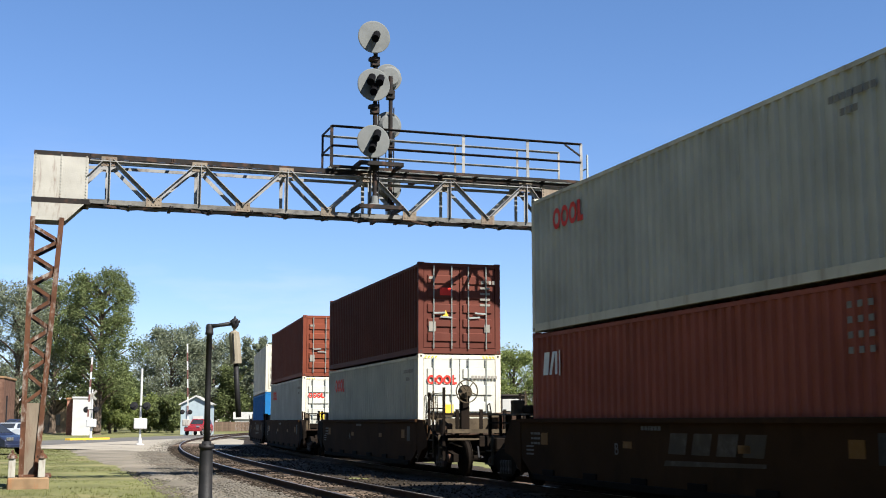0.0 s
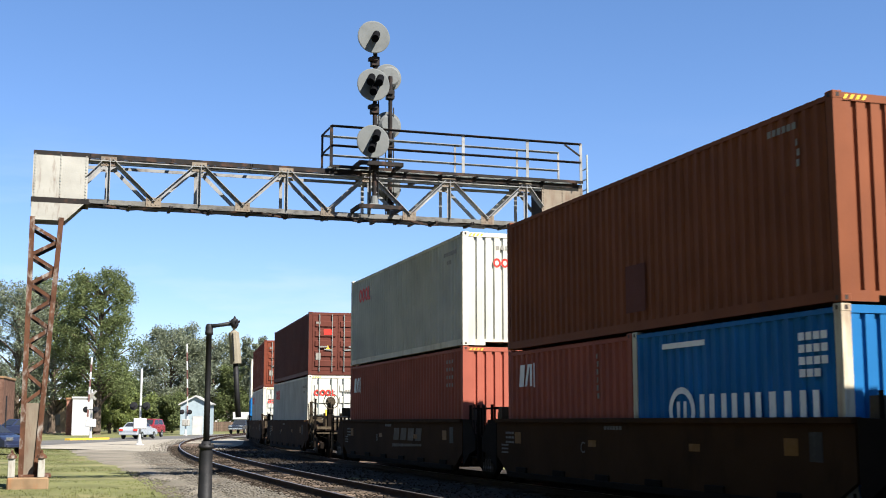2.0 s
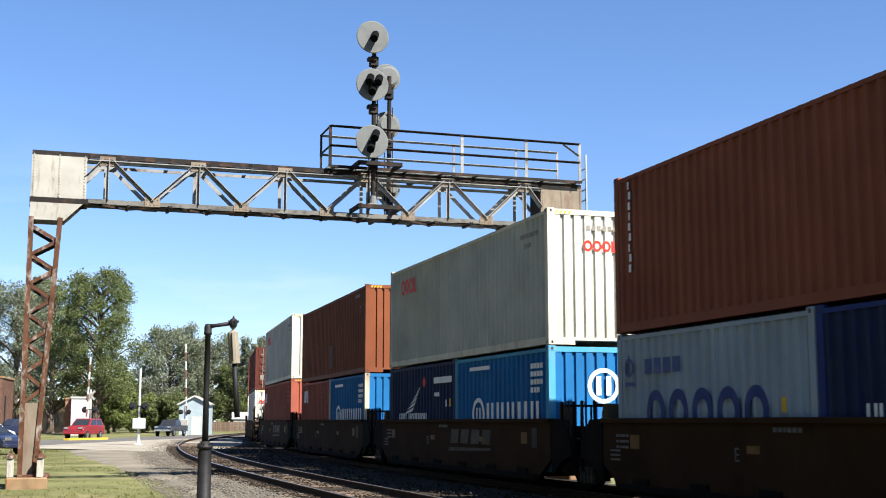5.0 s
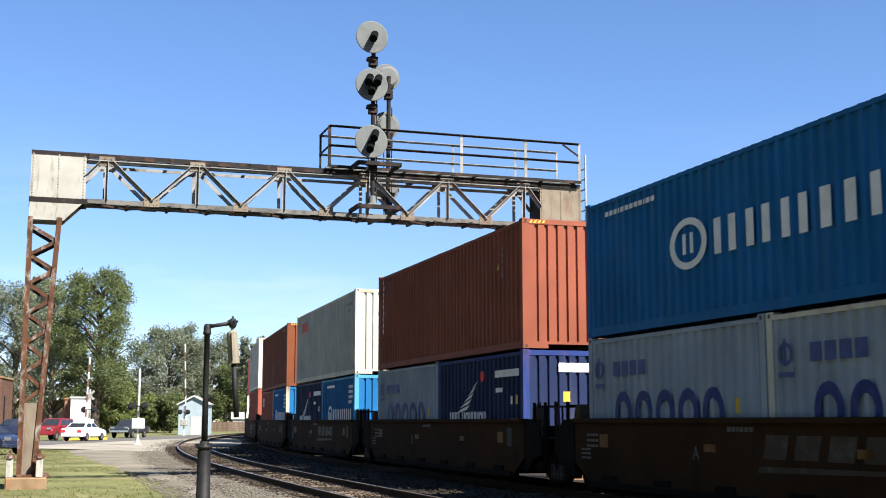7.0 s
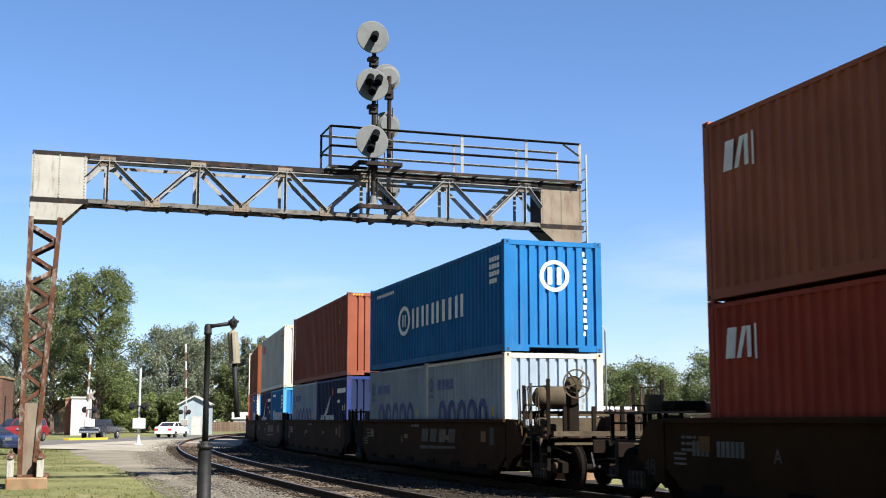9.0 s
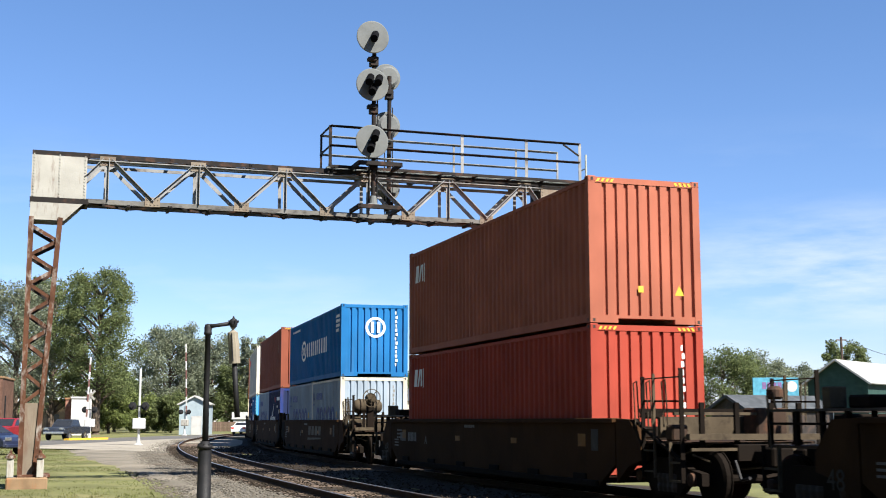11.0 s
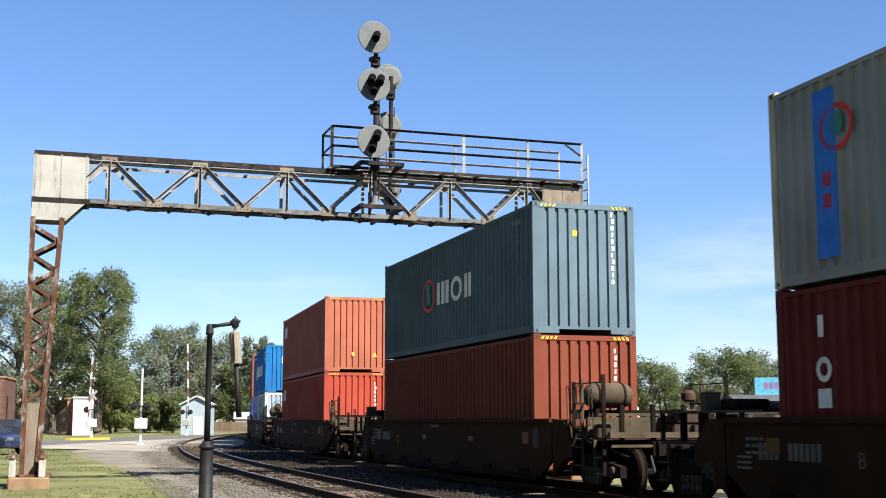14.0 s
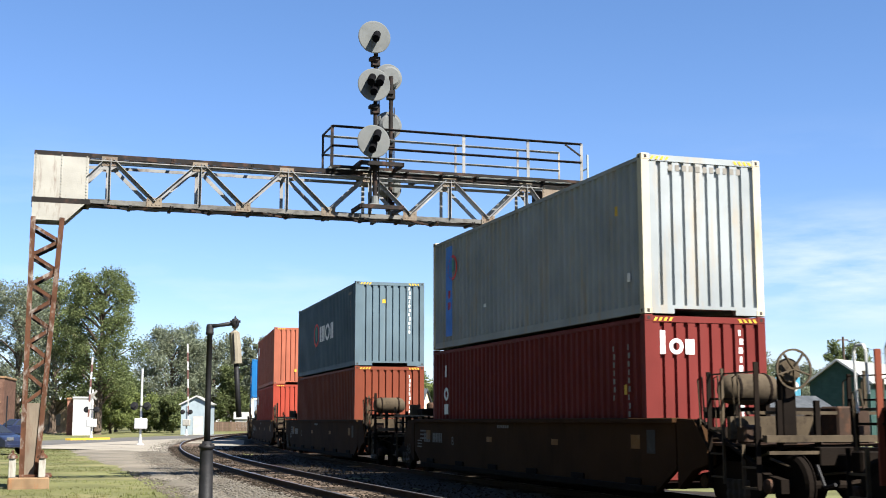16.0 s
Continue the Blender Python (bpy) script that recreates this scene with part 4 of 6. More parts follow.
def build_containers():
    """Gives, stack by stack, the containers with their place along the car and the height of their floor."""
    f = 0.37
    gap = 0.012

    def top(low):
        return f + low + gap

    mol = (("logo", WHITE_MARK, [("bar", 5.33, 1.2, 0.26, 0.6), ("bar", 6.07, 1.2, 0.26, 0.6), ("bar", 5.70, 1.2, 0.26, 0.6), ("ring", 6.95, 1.5, 0.32, 0.2, 1.4), ("bar", 7.6, 1.2, 0.22, 0.6), ("bar", 7.90, 1.2, 0.22, 0.6)], "row of white blocks"),
           ("emblem", RED_MARK, [("ring", 4.55, 1.52, 0.46, 0.37, 1.25)], "red oval ring"),
           ("emblem_fill", flat_paint("teal_marking", (0.05, 0.22, 0.17)), [("disc", 4.5, 1.66, 0.2), ("bar", 4.45, 1.28, 0.26, 0.4)], "teal animal shape"),
           ("code", FADED_MARK, code_bars(11.0, 2.5, (.09, .09, .09, .09)) + upright_code(11.25, 2.35, 5), ""))
    apl = (("band", flat_paint("mid_blue_marking", (0.03, 0.17, 0.62)), [("bar", 1.08, 0.30, 0.5, 2.34)], "blue upright band"),
           ("emblem", RED_MARK, [("ring", 1.6, 2.06, 0.33, 0.26, 1.15), ("bar", 1.25, 1.28, 0.2, 0.2), ("bar", 1.25, 0.98, 0.2, 0.2)], "red oval ring and blocks"),
           ("emblem_fill", flat_paint("teal_marking", (0.05, 0.22, 0.17)), [("disc", 1.58, 2.1, 0.17)], ""),
           ("patch", WHITE_MARK, [("bar", 3.95, 0.82, 0.16, 0.08), ("bar", 11.55, 0.62, 0.12, 0.16)], ""),
           ("plate", YELLOW_MARK, [("bar", 11.1, 1.9, 0.1, 0.18)], ""))
    return {
        "A": [(container("pale grey container on top of a blue one", P_CREAM, L40, STD, "doors", (), (), P_CREAM), 0, top(STD)),
              (container("bright blue container in a well car", P_BLUE, L40, STD, "ribs"), 0, f)],
        "B": [(container("brown container with closed doors on a white one", P_RUSTRED, L40, STD, "doors", (), door_papers()), 0, top(HC)),
              (container("white-doored pale grey container in a well car", P_GREY, L40, HC, "doors", oocl_side(HC), (("logo", RED_MARK, block_word(0.26, 2.0, 0.2, "oool", 0.06), "red ring shapes"), ("plate", YELLOW_MARK, [("bar", 0.72, 1.1, 0.3, 0.3)], "yellow notice")), P_CREAM), 0, f)],
        "C": [(container("dark brown container with closed doors and locking bars", P_MAROON, L40, STD, "doors", (), door_papers() + (("notice", RED_MARK, [("bar", 0.62, 1.65, 0.36, 0.22)], "red and white sticker"), haz(0.7, 1.05, 0.18))), 0, top(HC)),
              (container("pale grey container with white doors in a well car", P_GREY, L40, HC, "doors", oocl_side(HC), (("logo", RED_MARK, block_word(0.26, 2.05, 0.26, "oool", 0.06), "red ring shapes"), ("plate", YELLOW_MARK, [("bar", 0.72, 1.15, 0.3, 0.34)], "yellow notice"), ("code", FADED_MARK, code_bars(1.55, 2.2, (.07,) * 8, 0.1, 0.03), "")), P_CREAM), 0, f)],
        "D": [(container("pale grey container with a cream ribbed end", P_GREY, L40, HC, "ribs", oocl_side(HC), oocl_end(HC), P_CREAM), 0, top(HC)),
              (container("brick red container with a white monogram", P_CORAL, L40, HC, "ribs", cai_side(0.56, HC) + (("code", FADED_MARK, [("bar", 10.85 + 0.22 * k, 2.5 - 0.2 * r, 0.10, 0.09) for k in range(3) for r in range(4)], ""),), ()), 0, f)],
        "E": [(container("long brown container with a ribbed end", P_BROWN, L40, HC, "ribs", (("code", FADED_MARK, code_bars(10.6, 2.55, (.09,) * 6) + upright_code(11.3, 2.3, 3), ""), ("patch", P_MAROON, [("bar", 5.9, 0.35, 0.75, 0.85)], "darker repainted patch")), (("code", WHITE_MARK, code_bars(0.9, 2.5, (.09,) * 7), ""), sq(1.9, 0.55))), 0, top(STD)),
              (container("short brick red container with a white monogram", P_CORAL, L20, STD, "ribs", cai_side(0.65, STD + 0.1) + (("code", FADED_MARK, upright_code(4.6, 2.2, 6), ""),)), 3.05, f),
              (container("short bright blue container with a white ring emblem", P_BLUE, L20, STD, "ribs", hanjin_side(L20, STD, 0.93, 0.52, 1.1), hanjin_end(STD), None, box_paint("rust_streaked_cream_paint", (0.44, 0.40, 0.30), 1.0)), -3.05, f)],
        "F": [(container("pale grey container with a cream ribbed end", P_GREY, L40, HC, "ribs", oocl_side(HC), oocl_end(HC), P_CREAM), 0, top(STD)),
              (container("short navy container with a white wing emblem", P_NAVY, L20, STD, "ribs", nyk_side(STD)), 3.05, f),
              (container("short blue container with a light blue end", P_BLUE, L20, STD, "ribs", hanjin_side(L20, STD, 0.93, 0.52, 1.1), hanjin_end(STD), P_SKYBLUE), -3.05, f)],
        "G": [(container("long rust brown container with a ribbed end", P_FADEDRUST, L40, HC, "ribs", (("code", WHITE_MARK, upright_code(0.55, 2.6, 9, 0.14, 0.11), ""), ("code", FADED_MARK, upright_code(10.9, 2.3, 5), ""), haz(10.6, 1.9)), (haz(1.75, 1.85, 0.2),)), 0, top(STD)),
              (container("short pale blue-grey container with blue rings", P_PALEBLUE, L20, STD, "ribs", cosco_side(0, STD)), 3.05, f),
              (container("short navy container with a white wing emblem", P_NAVY, L20, STD, "ribs", nyk_side(STD), (("code", WHITE_MARK, [("bar", 0.85, 2.1, 1.3, 0.2)], ""), sq(0.95, 1.45, 0.16, 0.22)), box_paint("royal_blue_box_paint", (0.018, 0.035, 0.14))), -3.05, f)],
        "H": [(container("long bright blue container with a white ring emblem", P_BLUE, L40, STD, "ribs", hanjin_side(L40, STD, 1.03, 0.57, 1.42), hanjin_end(STD)), 0, top(STD)),
              (container("short pale blue-grey container with blue rings", P_PALEBLUE, L20, STD, "ribs", cosco_side(0, STD), (), P_PALEBLUE), 3.05, f),
              (container("short pale blue-grey container with a streaked end", P_PALEBLUE, L20, STD, "ribs", cosco_side(0, STD), (("code", FADED_MARK, upright_code(1.9, 2.2, 9, 0.1, 0.08), ""),), P_CREAM), -3.05, f)],
        "I": [(container("long orange-brown container with a white monogram", P_ORANGE, L40, HC, "ribs", cai_side(0.6, HC), (sq(1.05, 0.62), haz(1.85, 0.58, 0.2))), 0, top(HC)),
              (container("long red container with a white monogram", P_RED, L40, HC, "ribs", cai_side(0.5, HC), (("code", WHITE_MARK, upright_code(1.95, 2.4, 11, 0.11, 0.08), ""),)), 0, f)],
        "J": [(container("long steel blue container with white block marks", P_STEEL, L40, HC, "ribs", mol, (("code", WHITE_MARK, upright_code(1.88, 2.62, 11, 0.1, 0.08), ""), sq(0.95, 2.15))), 0, top(HC)),
              (container("long rust red container in a well car", P_RUSTRED, L40, HC, "ribs", (), (("code", WHITE_MARK, upright_code(1.9, 2.5, 9, 0.1, 0.07), ""),)), 0, f)],
        "K": [(container("long pale grey container with rust-streaked cream end", P_PALEGREEN, L40, HC, "ribs", apl, (("code", FADED_MARK, code_bars(0.55, 2.6, (.08,) * 11, 0.11, 0.06), ""),), P_PALEGREEN, box_paint("rust_streaked_cream_paint", (0.44, 0.40, 0.30), 1.0)), 0, top(HC)),
              (container("long dark red container with white block marks", P_DARKRED, L40, HC, "ribs", (("logo", WHITE_MARK, [("bar", 1.0, 2.16, 0.12, 0.3), ("ring", 1.1, 1.72, 0.17, 0.09), ("bar", 0.95, 1.2, 0.3, 0.26)], "row of white blocks"), ("code", FADED_MARK, upright_code(10.9, 2.3, 7) + upright_code(11.5, 2.3, 9), ""), ("plate", YELLOW_MARK, [("bar", 11.35, 1.5, 0.1, 0.18)], "")),
                         (("logo", WHITE_MARK, [("bar", 0.30, 2.2, 0.1, 0.42), ("ring", 0.62, 2.34, 0.14, 0.07), ("bar", 0.80, 2.2, 0.18, 0.27)], "row of white blocks"), ("code", WHITE_MARK, upright_code(1.88, 2.55, 10, 0.11, 0.1), ""))), 0, f)],
    }


# ---- well cars ----
def truck(parent, x):
    """A two-axle truck under the car at x: side frames, bolster and wheelsets."""
    bm = bmesh.new()
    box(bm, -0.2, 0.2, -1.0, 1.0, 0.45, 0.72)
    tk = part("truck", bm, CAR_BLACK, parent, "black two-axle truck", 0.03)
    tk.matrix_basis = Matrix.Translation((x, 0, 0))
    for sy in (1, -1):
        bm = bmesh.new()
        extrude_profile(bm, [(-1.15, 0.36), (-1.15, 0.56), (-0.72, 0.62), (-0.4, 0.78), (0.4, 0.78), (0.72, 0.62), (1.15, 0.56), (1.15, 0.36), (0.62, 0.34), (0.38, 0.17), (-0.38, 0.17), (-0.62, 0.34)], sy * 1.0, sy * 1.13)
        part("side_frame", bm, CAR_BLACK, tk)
        bm = bmesh.new()
        for k in range(4):
            lathe(bm, [(0.1, 0.22), (0.115, 0.3), (0.1, 0.36), (0.115, 0.45), (0.1, 0.52)], 10, Matrix.Translation((-0.24 + 0.16 * k, sy * 1.07, 0)))
        tagged(part("spring_nest", bm, STEEL_DARK, tk), kind="stuff")
        for ax in (-0.89, 0.89):
            bm = bmesh.new()
            lathe(bm, [(0.11, 0), (0.11, 0.1), (0.06, 0.12)], 12, Matrix.Translation((ax, sy * 1.1, 0.455)) @ Matrix.Rotation(-sy * radians(90), 4, "X"))
            part("bearing_cap", bm, CAR_RUST, tk)
    for ax in (-0.89, 0.89):
        bm = bmesh.new()
        for sy in (1, -1):
            lathe(bm, [(0.20, -0.06), (0.40, -0.065), (0.455, -0.03), (0.457, 0.05), (0.48, 0.06), (0.48, 0.075), (0.38, 0.06), (0.2, 0.05)], 28, Matrix.Translation((0, sy * 0.76, 0)) @ Matrix.Rotation(sy * radians(90), 4, "X"))
        tube(bm, [(0, -1.05, 0), (0, 1.05, 0)], 0.08, 10)
        ws = part("wheelset", bm, CAR_BLACK, tk, "worn steel wheels on an axle")
        ws.matrix_basis = Matrix.Translation((ax, 0, 0.457))
    return tk


def marks_on(name, shapes, mat, parent, y, label=""):
    bm = bmesh.new()
    for sh in shapes:
        flat_shape(bm, sh, lambda a, b, lift: Vector((-a, y + lift, b)))
    return part(name, bm, mat, parent, label)


def letter(parent, text, a, b, size, y, mat):
    cu = bpy.data.curves.new("stencil_letter", "FONT")
    cu.body, cu.size, cu.extrude = text, size, 0.002
    tmp = bpy.data.objects.new("tmp", cu)
    me = bpy.data.meshes.new_from_object(tmp)
    bpy.data.objects.remove(tmp)
    me.materials.clear()
    me.materials.append(mat)
    ob = new("stencil_letter", me)
    ob.parent = parent
    ob.matrix_basis = Matrix(((-1, 0, 0, -a), (0, 0, 1, y), (0, 1, 0, b), (0, 0, 0, 1)))
    return ob


def end_platform(car, sx, start, kind, half):
    """What stands on the car's end. kind: 'joint' over a shared truck, 'front' a low grated end, 'rear' with posts and beams; 'tank' and 'wheel' in it add those."""
    s = sx
    full = kind != "joint"
    reach = 2.55 if full else 1.05

    def piece(name, x0, x1, y0, y1, z0, z1, mat, label="", bevel=0.0):
        bm = bmesh.new()
        box(bm, s * (start + x0), s * (start + x1), y0, y1, z0, z1)
        return part(name, bm, mat, car, label, bevel)

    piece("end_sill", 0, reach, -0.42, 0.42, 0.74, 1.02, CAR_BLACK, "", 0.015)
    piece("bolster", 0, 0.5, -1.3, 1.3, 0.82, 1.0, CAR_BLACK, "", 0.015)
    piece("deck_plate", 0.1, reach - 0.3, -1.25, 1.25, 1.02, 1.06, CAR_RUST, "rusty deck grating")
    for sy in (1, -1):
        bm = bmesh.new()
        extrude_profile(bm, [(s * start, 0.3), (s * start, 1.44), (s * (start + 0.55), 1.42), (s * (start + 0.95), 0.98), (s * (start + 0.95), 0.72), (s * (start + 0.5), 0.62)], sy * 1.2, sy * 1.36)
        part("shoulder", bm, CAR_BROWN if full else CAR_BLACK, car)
    if kind == "joint":
        joint_end(car, s, start, piece)
        return
    bm = bmesh.new()
    tube(bm, [(s * (start + 2.5), 0.45, 0.75), (s * (start + 2.75), 0.5, 0.45), (s * (start + 3.0), 0.5, 0.5)], 0.03, 6)
    part("air_hose", bm, BLACK_IRON, car)
    piece("coupler", 2.4, 3.05, -0.12, 0.12, 0.72, 0.92, CAR_BLACK, "black knuckle coupler", 0.02)
    piece("coupler_head", 2.95, 3.2, -0.2, 0.2, 0.66, 0.98, CAR_BLACK, "", 0.03)
    for sy in (1, -1):
        for z in (0.42, 0.72):
            bm = bmesh.new()
            bar(bm, (s * (start + 1.9), sy * 1.3, z), (s * (start + 2.3), sy * 1.3, z), 0.035)
            part("step", bm, CAR_SUNLIT, car)
        for x in (1.9, 2.3):
            bm = bmesh.new()
            bar(bm, (s * (start + x), sy * 1.3, 0.4), (s * (start + x), sy * 1.3, 1.05), 0.06, 0.025, up=(1, 0, 0))
            part("step_hanger", bm, CAR_SUNLIT if x < 2 else CAR_BLACK, car)
    if "front" in kind:
        front_end(car, s, start, half, piece, "pale" in kind)
    else:
        rear_end(car, s, start, kind, piece)


def joint_end(car, s, start, piece):
    for sy in (1, -1):
        for k, x in enumerate((start + 0.42, start + 1.0)):
            bm = bmesh.new()
            bar(bm, (s * x, sy * 1.3, 0.45), (s * x, sy * 1.3, 1.78), 0.06, 0.03, up=(1, 0, 0))
            part("ladder_post", bm, CAR_BLACK, car)
        for z in (0.55, 0.9, 1.25):
            bm = bmesh.new()
            bar(bm, (s * (start + 0.42), sy * 1.3, z), (s * (start + 1.0), sy * 1.3, z), 0.03)
            part("ladder_rung", bm, CAR_BLACK, car)
        bm = bmesh.new()
        x = start + 0.72
        tube(bm, [(s * x, sy * 1.33, 1.1), (s * x, sy * 1.36, 1.75), (s * (x + 0.16), sy * 1.36, 1.79), (s * (x + 0.18), sy * 1.33, 1.1)], 0.016, 6)
        part("grab_iron", bm, CAR_RUST, car, "thin bent grab iron")
        bm = bmesh.new()
        extrude_profile(bm, [(s * (start + 0.02), 1.06), (s * (start + 0.36), 1.06), (s * (start + 0.32), 1.56), (s * (start + 0.24), 1.72), (s * (start + 0.06), 1.72)], sy * 0.98, sy * 1.2)
        part("guide_block", bm, CAR_SUNLIT, car, "tapered container guide in sunlit khaki")
    bm = bmesh.new()
    bar(bm, (s * (start + 0.5), -1.25, 1.70), (s * (start + 0.5), 1.25, 1.70), 0.05, 0.045)
    part("cross_bar", bm, CAR_BLACK, car)
    for k in range(7):
        y = -1.05 + k * 0.35
        piece("baluster", 0.49, 0.51, y - 0.02, y + 0.02, 1.06, 1.68, CAR_BLACK)
    piece("hinge_cover", 0.25, 0.8, -0.28, 0.24, 1.06, 1.5, CAR_BLACK, "black articulation cover", 0.08)


def front_end(car, s, start, half, piece, pale):
    """The low leading end: a grated walkway on short legs just over the side wall, with small gear on it."""
    back = -0.95 if half > 7 else -0.28
    piece("end_walkway", back, 2.25, 0.75, 1.28, 1.53, 1.565, STEEL_DARK, "dark grated end walkway")
    piece("end_walkway", back, 2.25, -1.28, -0.75, 1.53, 1.565, STEEL_DARK, "dark grated end walkway")
    piece("cross_walk", 1.75, 2.25, -0.74, 0.74, 1.52, 1.555, STEEL_DARK)
    for sy in (1, -1):
        for x in (0.35, 0.9, 1.5, 2.18):
            piece("walkway_leg", x, x + 0.06, sy * 1.20, sy * 1.26, 1.06, 1.53, CAR_BLACK)
            piece("walkway_leg", x, x + 0.06, sy * 0.78, sy * 0.84, 1.06, 1.53, CAR_BLACK)
        bm = bmesh.new()
        bar(bm, (s * (start + 0.4), sy * 1.27, 1.36), (s * (start + 2.2), sy * 1.27, 1.36), 0.035)
        part("side_rail", bm, CAR_BLACK, car)
        bm = bmesh.new()
        tube(bm, [(s * (start + 2.1), sy * 1.3, 1.0), (s * (start + 2.1), sy * 1.34, 1.76), (s * (start + 1.95), sy * 1.34, 1.8), (s * (start + 1.93), sy * 1.3, 1.55)], 0.016, 6)
        part("grab_iron", bm, CAR_SUNLIT, car, "thin bent grab iron")
    for x in (1.35, 2.0) if pale else ():
        for sy in (1, -1):
            bm = bmesh.new()
            tube(bm, [(s * (start + x), sy * 1.34, 1.5), (s * (start + x), sy * 1.36, 2.3), (s * (start + x - 0.04), sy * 1.36, 2.36), (s * (start + x - 0.2), sy * 1.36, 2.36), (s * (start + x - 0.24), sy * 1.36, 2.3), (s * (start + x - 0.24), sy * 1.34, 1.74)], 0.02, 8)
            part("grab_hoop", bm, WHITE_PAINT, car, "white bent grab hoop")
            bm = bmesh.new()
            bar(bm, (s * (start + x - 0.4), sy * 1.3, 0.6), (s * (start + x - 0.4), sy * 1.3, 2.3), 0.09, 0.03, up=(1, 0, 0))
            part("corner_post", bm, P_RUSTRED, car, "rust red upright post")
    piece("gear_case", 0.05, 0.55, 0.5, 1.1, 1.565, 1.74, CAR_BLACK, "black gear case", 0.03)
    piece("guide_stand", 0.80, 0.98, 0.92, 1.2, 1.565, 1.86, CAR_SUNLIT, "dusty upright guide stand", 0.015)
    piece("guide_stand", 0.80, 0.98, -1.2, -0.92, 1.565, 1.86, CAR_SUNLIT, "dusty upright guide stand", 0.015)
    piece("valve_box", 1.3, 1.75, 0.1, 0.5, 1.06, 1.5, CAR_BLACK, "", 0.03)
    piece("control_bank", 0.9, 1.6, -0.6, -0.1, 1.06, 1.5, CAR_RUST, "", 0.04)
    bm = bmesh.new()
    tube(bm, [(s * (start + 0.6), 0.6, 1.64), (s * (start + 0.62), -0.5, 1.64)], 0.08, 10)
    part("roller", bm, CAR_SUNLIT, car, "cross roller in sunlit khaki")


def rear_end(car, s, start, kind, piece):
    """The trailing end: tall grab posts, cross beams in sunlit khaki and brake gear."""
    for sy in (1, -1):
        for x, z, w, mat in ((0.95, 2.16, 0.07, CAR_BLACK), (1.35, 2.2, 0.045, CAR_SUNLIT), (2.3, 2.26, 0.075, CAR_BLACK)):
            bm = bmesh.new()
            bar(bm, (s * (start + x), sy * 1.3, 0.45), (s * (start + x), sy * 1.3, z), w, 0.03, up=(1, 0, 0))
            part("ladder_post", bm, mat, car)
        for z in (0.55, 0.9, 1.25):
            bm = bmesh.new()
            bar(bm, (s * (start + 0.95), sy * 1.3, z), (s * (start + 1.35), sy * 1.3, z), 0.03)
            part("ladder_rung", bm, CAR_SUNLIT, car)
        bm = bmesh.new()
        bar(bm, (s * (start + 0.95), sy * 1.28, 2.12), (s * (start + 2.3), sy * 1.28, 2.12), 0.022)
        part("hand_rail", bm, CAR_SUNLIT, car, "thin hand rail in sunlit khaki")
        bm = bmesh.new()
        bar(bm, (s * (start + 0.95), sy * 1.28, 1.74), (s * (start + 2.3), sy * 1.28, 1.72), 0.03)
        part("side_rail", bm, CAR_BLACK, car)
        for x in (0.72, 1.2, 1.75):
            bm = bmesh.new()
            tube(bm, [(s * (start + x), sy * 1.33, 1.3), (s * (start + x), sy * 1.36, 2.05), (s * (start + x + 0.13), sy * 1.36, 2.09), (s * (start + x + 0.14), sy * 1.33, 1.3)], 0.014, 6)
            part("grab_iron", bm, CAR_SUNLIT, car, "thin bent grab iron")
        bm = bmesh.new()
        bar(bm, (s * (start + 0.6), sy * 1.28, 1.42), (s * (start + 2.3), sy * 1.28, 0.72), 0.07, 0.05)
        part("diagonal_brace", bm, CAR_BLACK, car)
    for x, z, w, h, mat in ((0.72, 1.58, 0.06, 0.07, CAR_BLACK), (1.45, 1.30, 0.1, 0.34, CAR_SUNLIT), (1.95, 1.52, 0.06, 0.05, CAR_SUNLIT), (2.42, 1.14, 0.12, 0.10, CAR_SUNLIT), (2.5, 0.94, 0.06, 0.05, CAR_SUNLIT)):
        bm = bmesh.new()
        bar(bm, (s * (start + x), -1.25, z), (s * (start + x), 1.26, z), w, h)
        part("cross_beam", bm, mat, car, "cross beam in sunlit khaki" if mat is CAR_SUNLIT else "")
    for y in (-0.9, -0.35, 0.3, 0.95):
        piece("beam_stay", 2.3, 2.36, y - 0.04, y + 0.04, 0.98, 1.7, CAR_BLACK)
    if "tank" in kind:
        bm = bmesh.new()
        lathe(bm, [(0.02, -0.52), (0.13, -0.50), (0.21, -0.43), (0.25, -0.31), (0.25, 0.31), (0.21, 0.43), (0.13, 0.50), (0.02, 0.52)], 20, Matrix.Translation((s * (start + 0.85), 0.52, 1.9)) @ Matrix.Rotation(radians(90), 4, "X"))
        part("air_tank", bm, CAR_SUNLIT, car, "brown air tank in sunlit khaki", 0.0, True)
        for y in (0.25, 0.8):
            piece("tank_bracket", 0.75, 0.97, y - 0.04, y + 0.04, 1.06, 1.72, CAR_BLACK)
            bm = bmesh.new()
            lathe(bm, [(0.256, -0.025), (0.262, -0.02), (0.262, 0.02), (0.256, 0.025)], 20, Matrix.Translation((s * (start + 0.85), y, 1.9)) @ Matrix.Rotation(radians(90), 4, "X"))
            part("tank_strap", bm, CAR_BLACK, car)
    if "wheel" in kind:
        m = Matrix.Translation((s * (start + 2.38), 0.7, 2.16)) @ Matrix.Rotation(radians(90), 4, "Y")
        bm = bmesh.new()
        for k in range(24):
            a, b = k * math.pi / 12, (k + 1) * math.pi / 12
            bar(bm, m @ Vector((0.29 * math.cos(a), 0.29 * math.sin(a), 0)), m @ Vector((0.29 * math.cos(b), 0.29 * math.sin(b), 0)), 0.028)
        for k in range(5):
            a = k * 2 * math.pi / 5
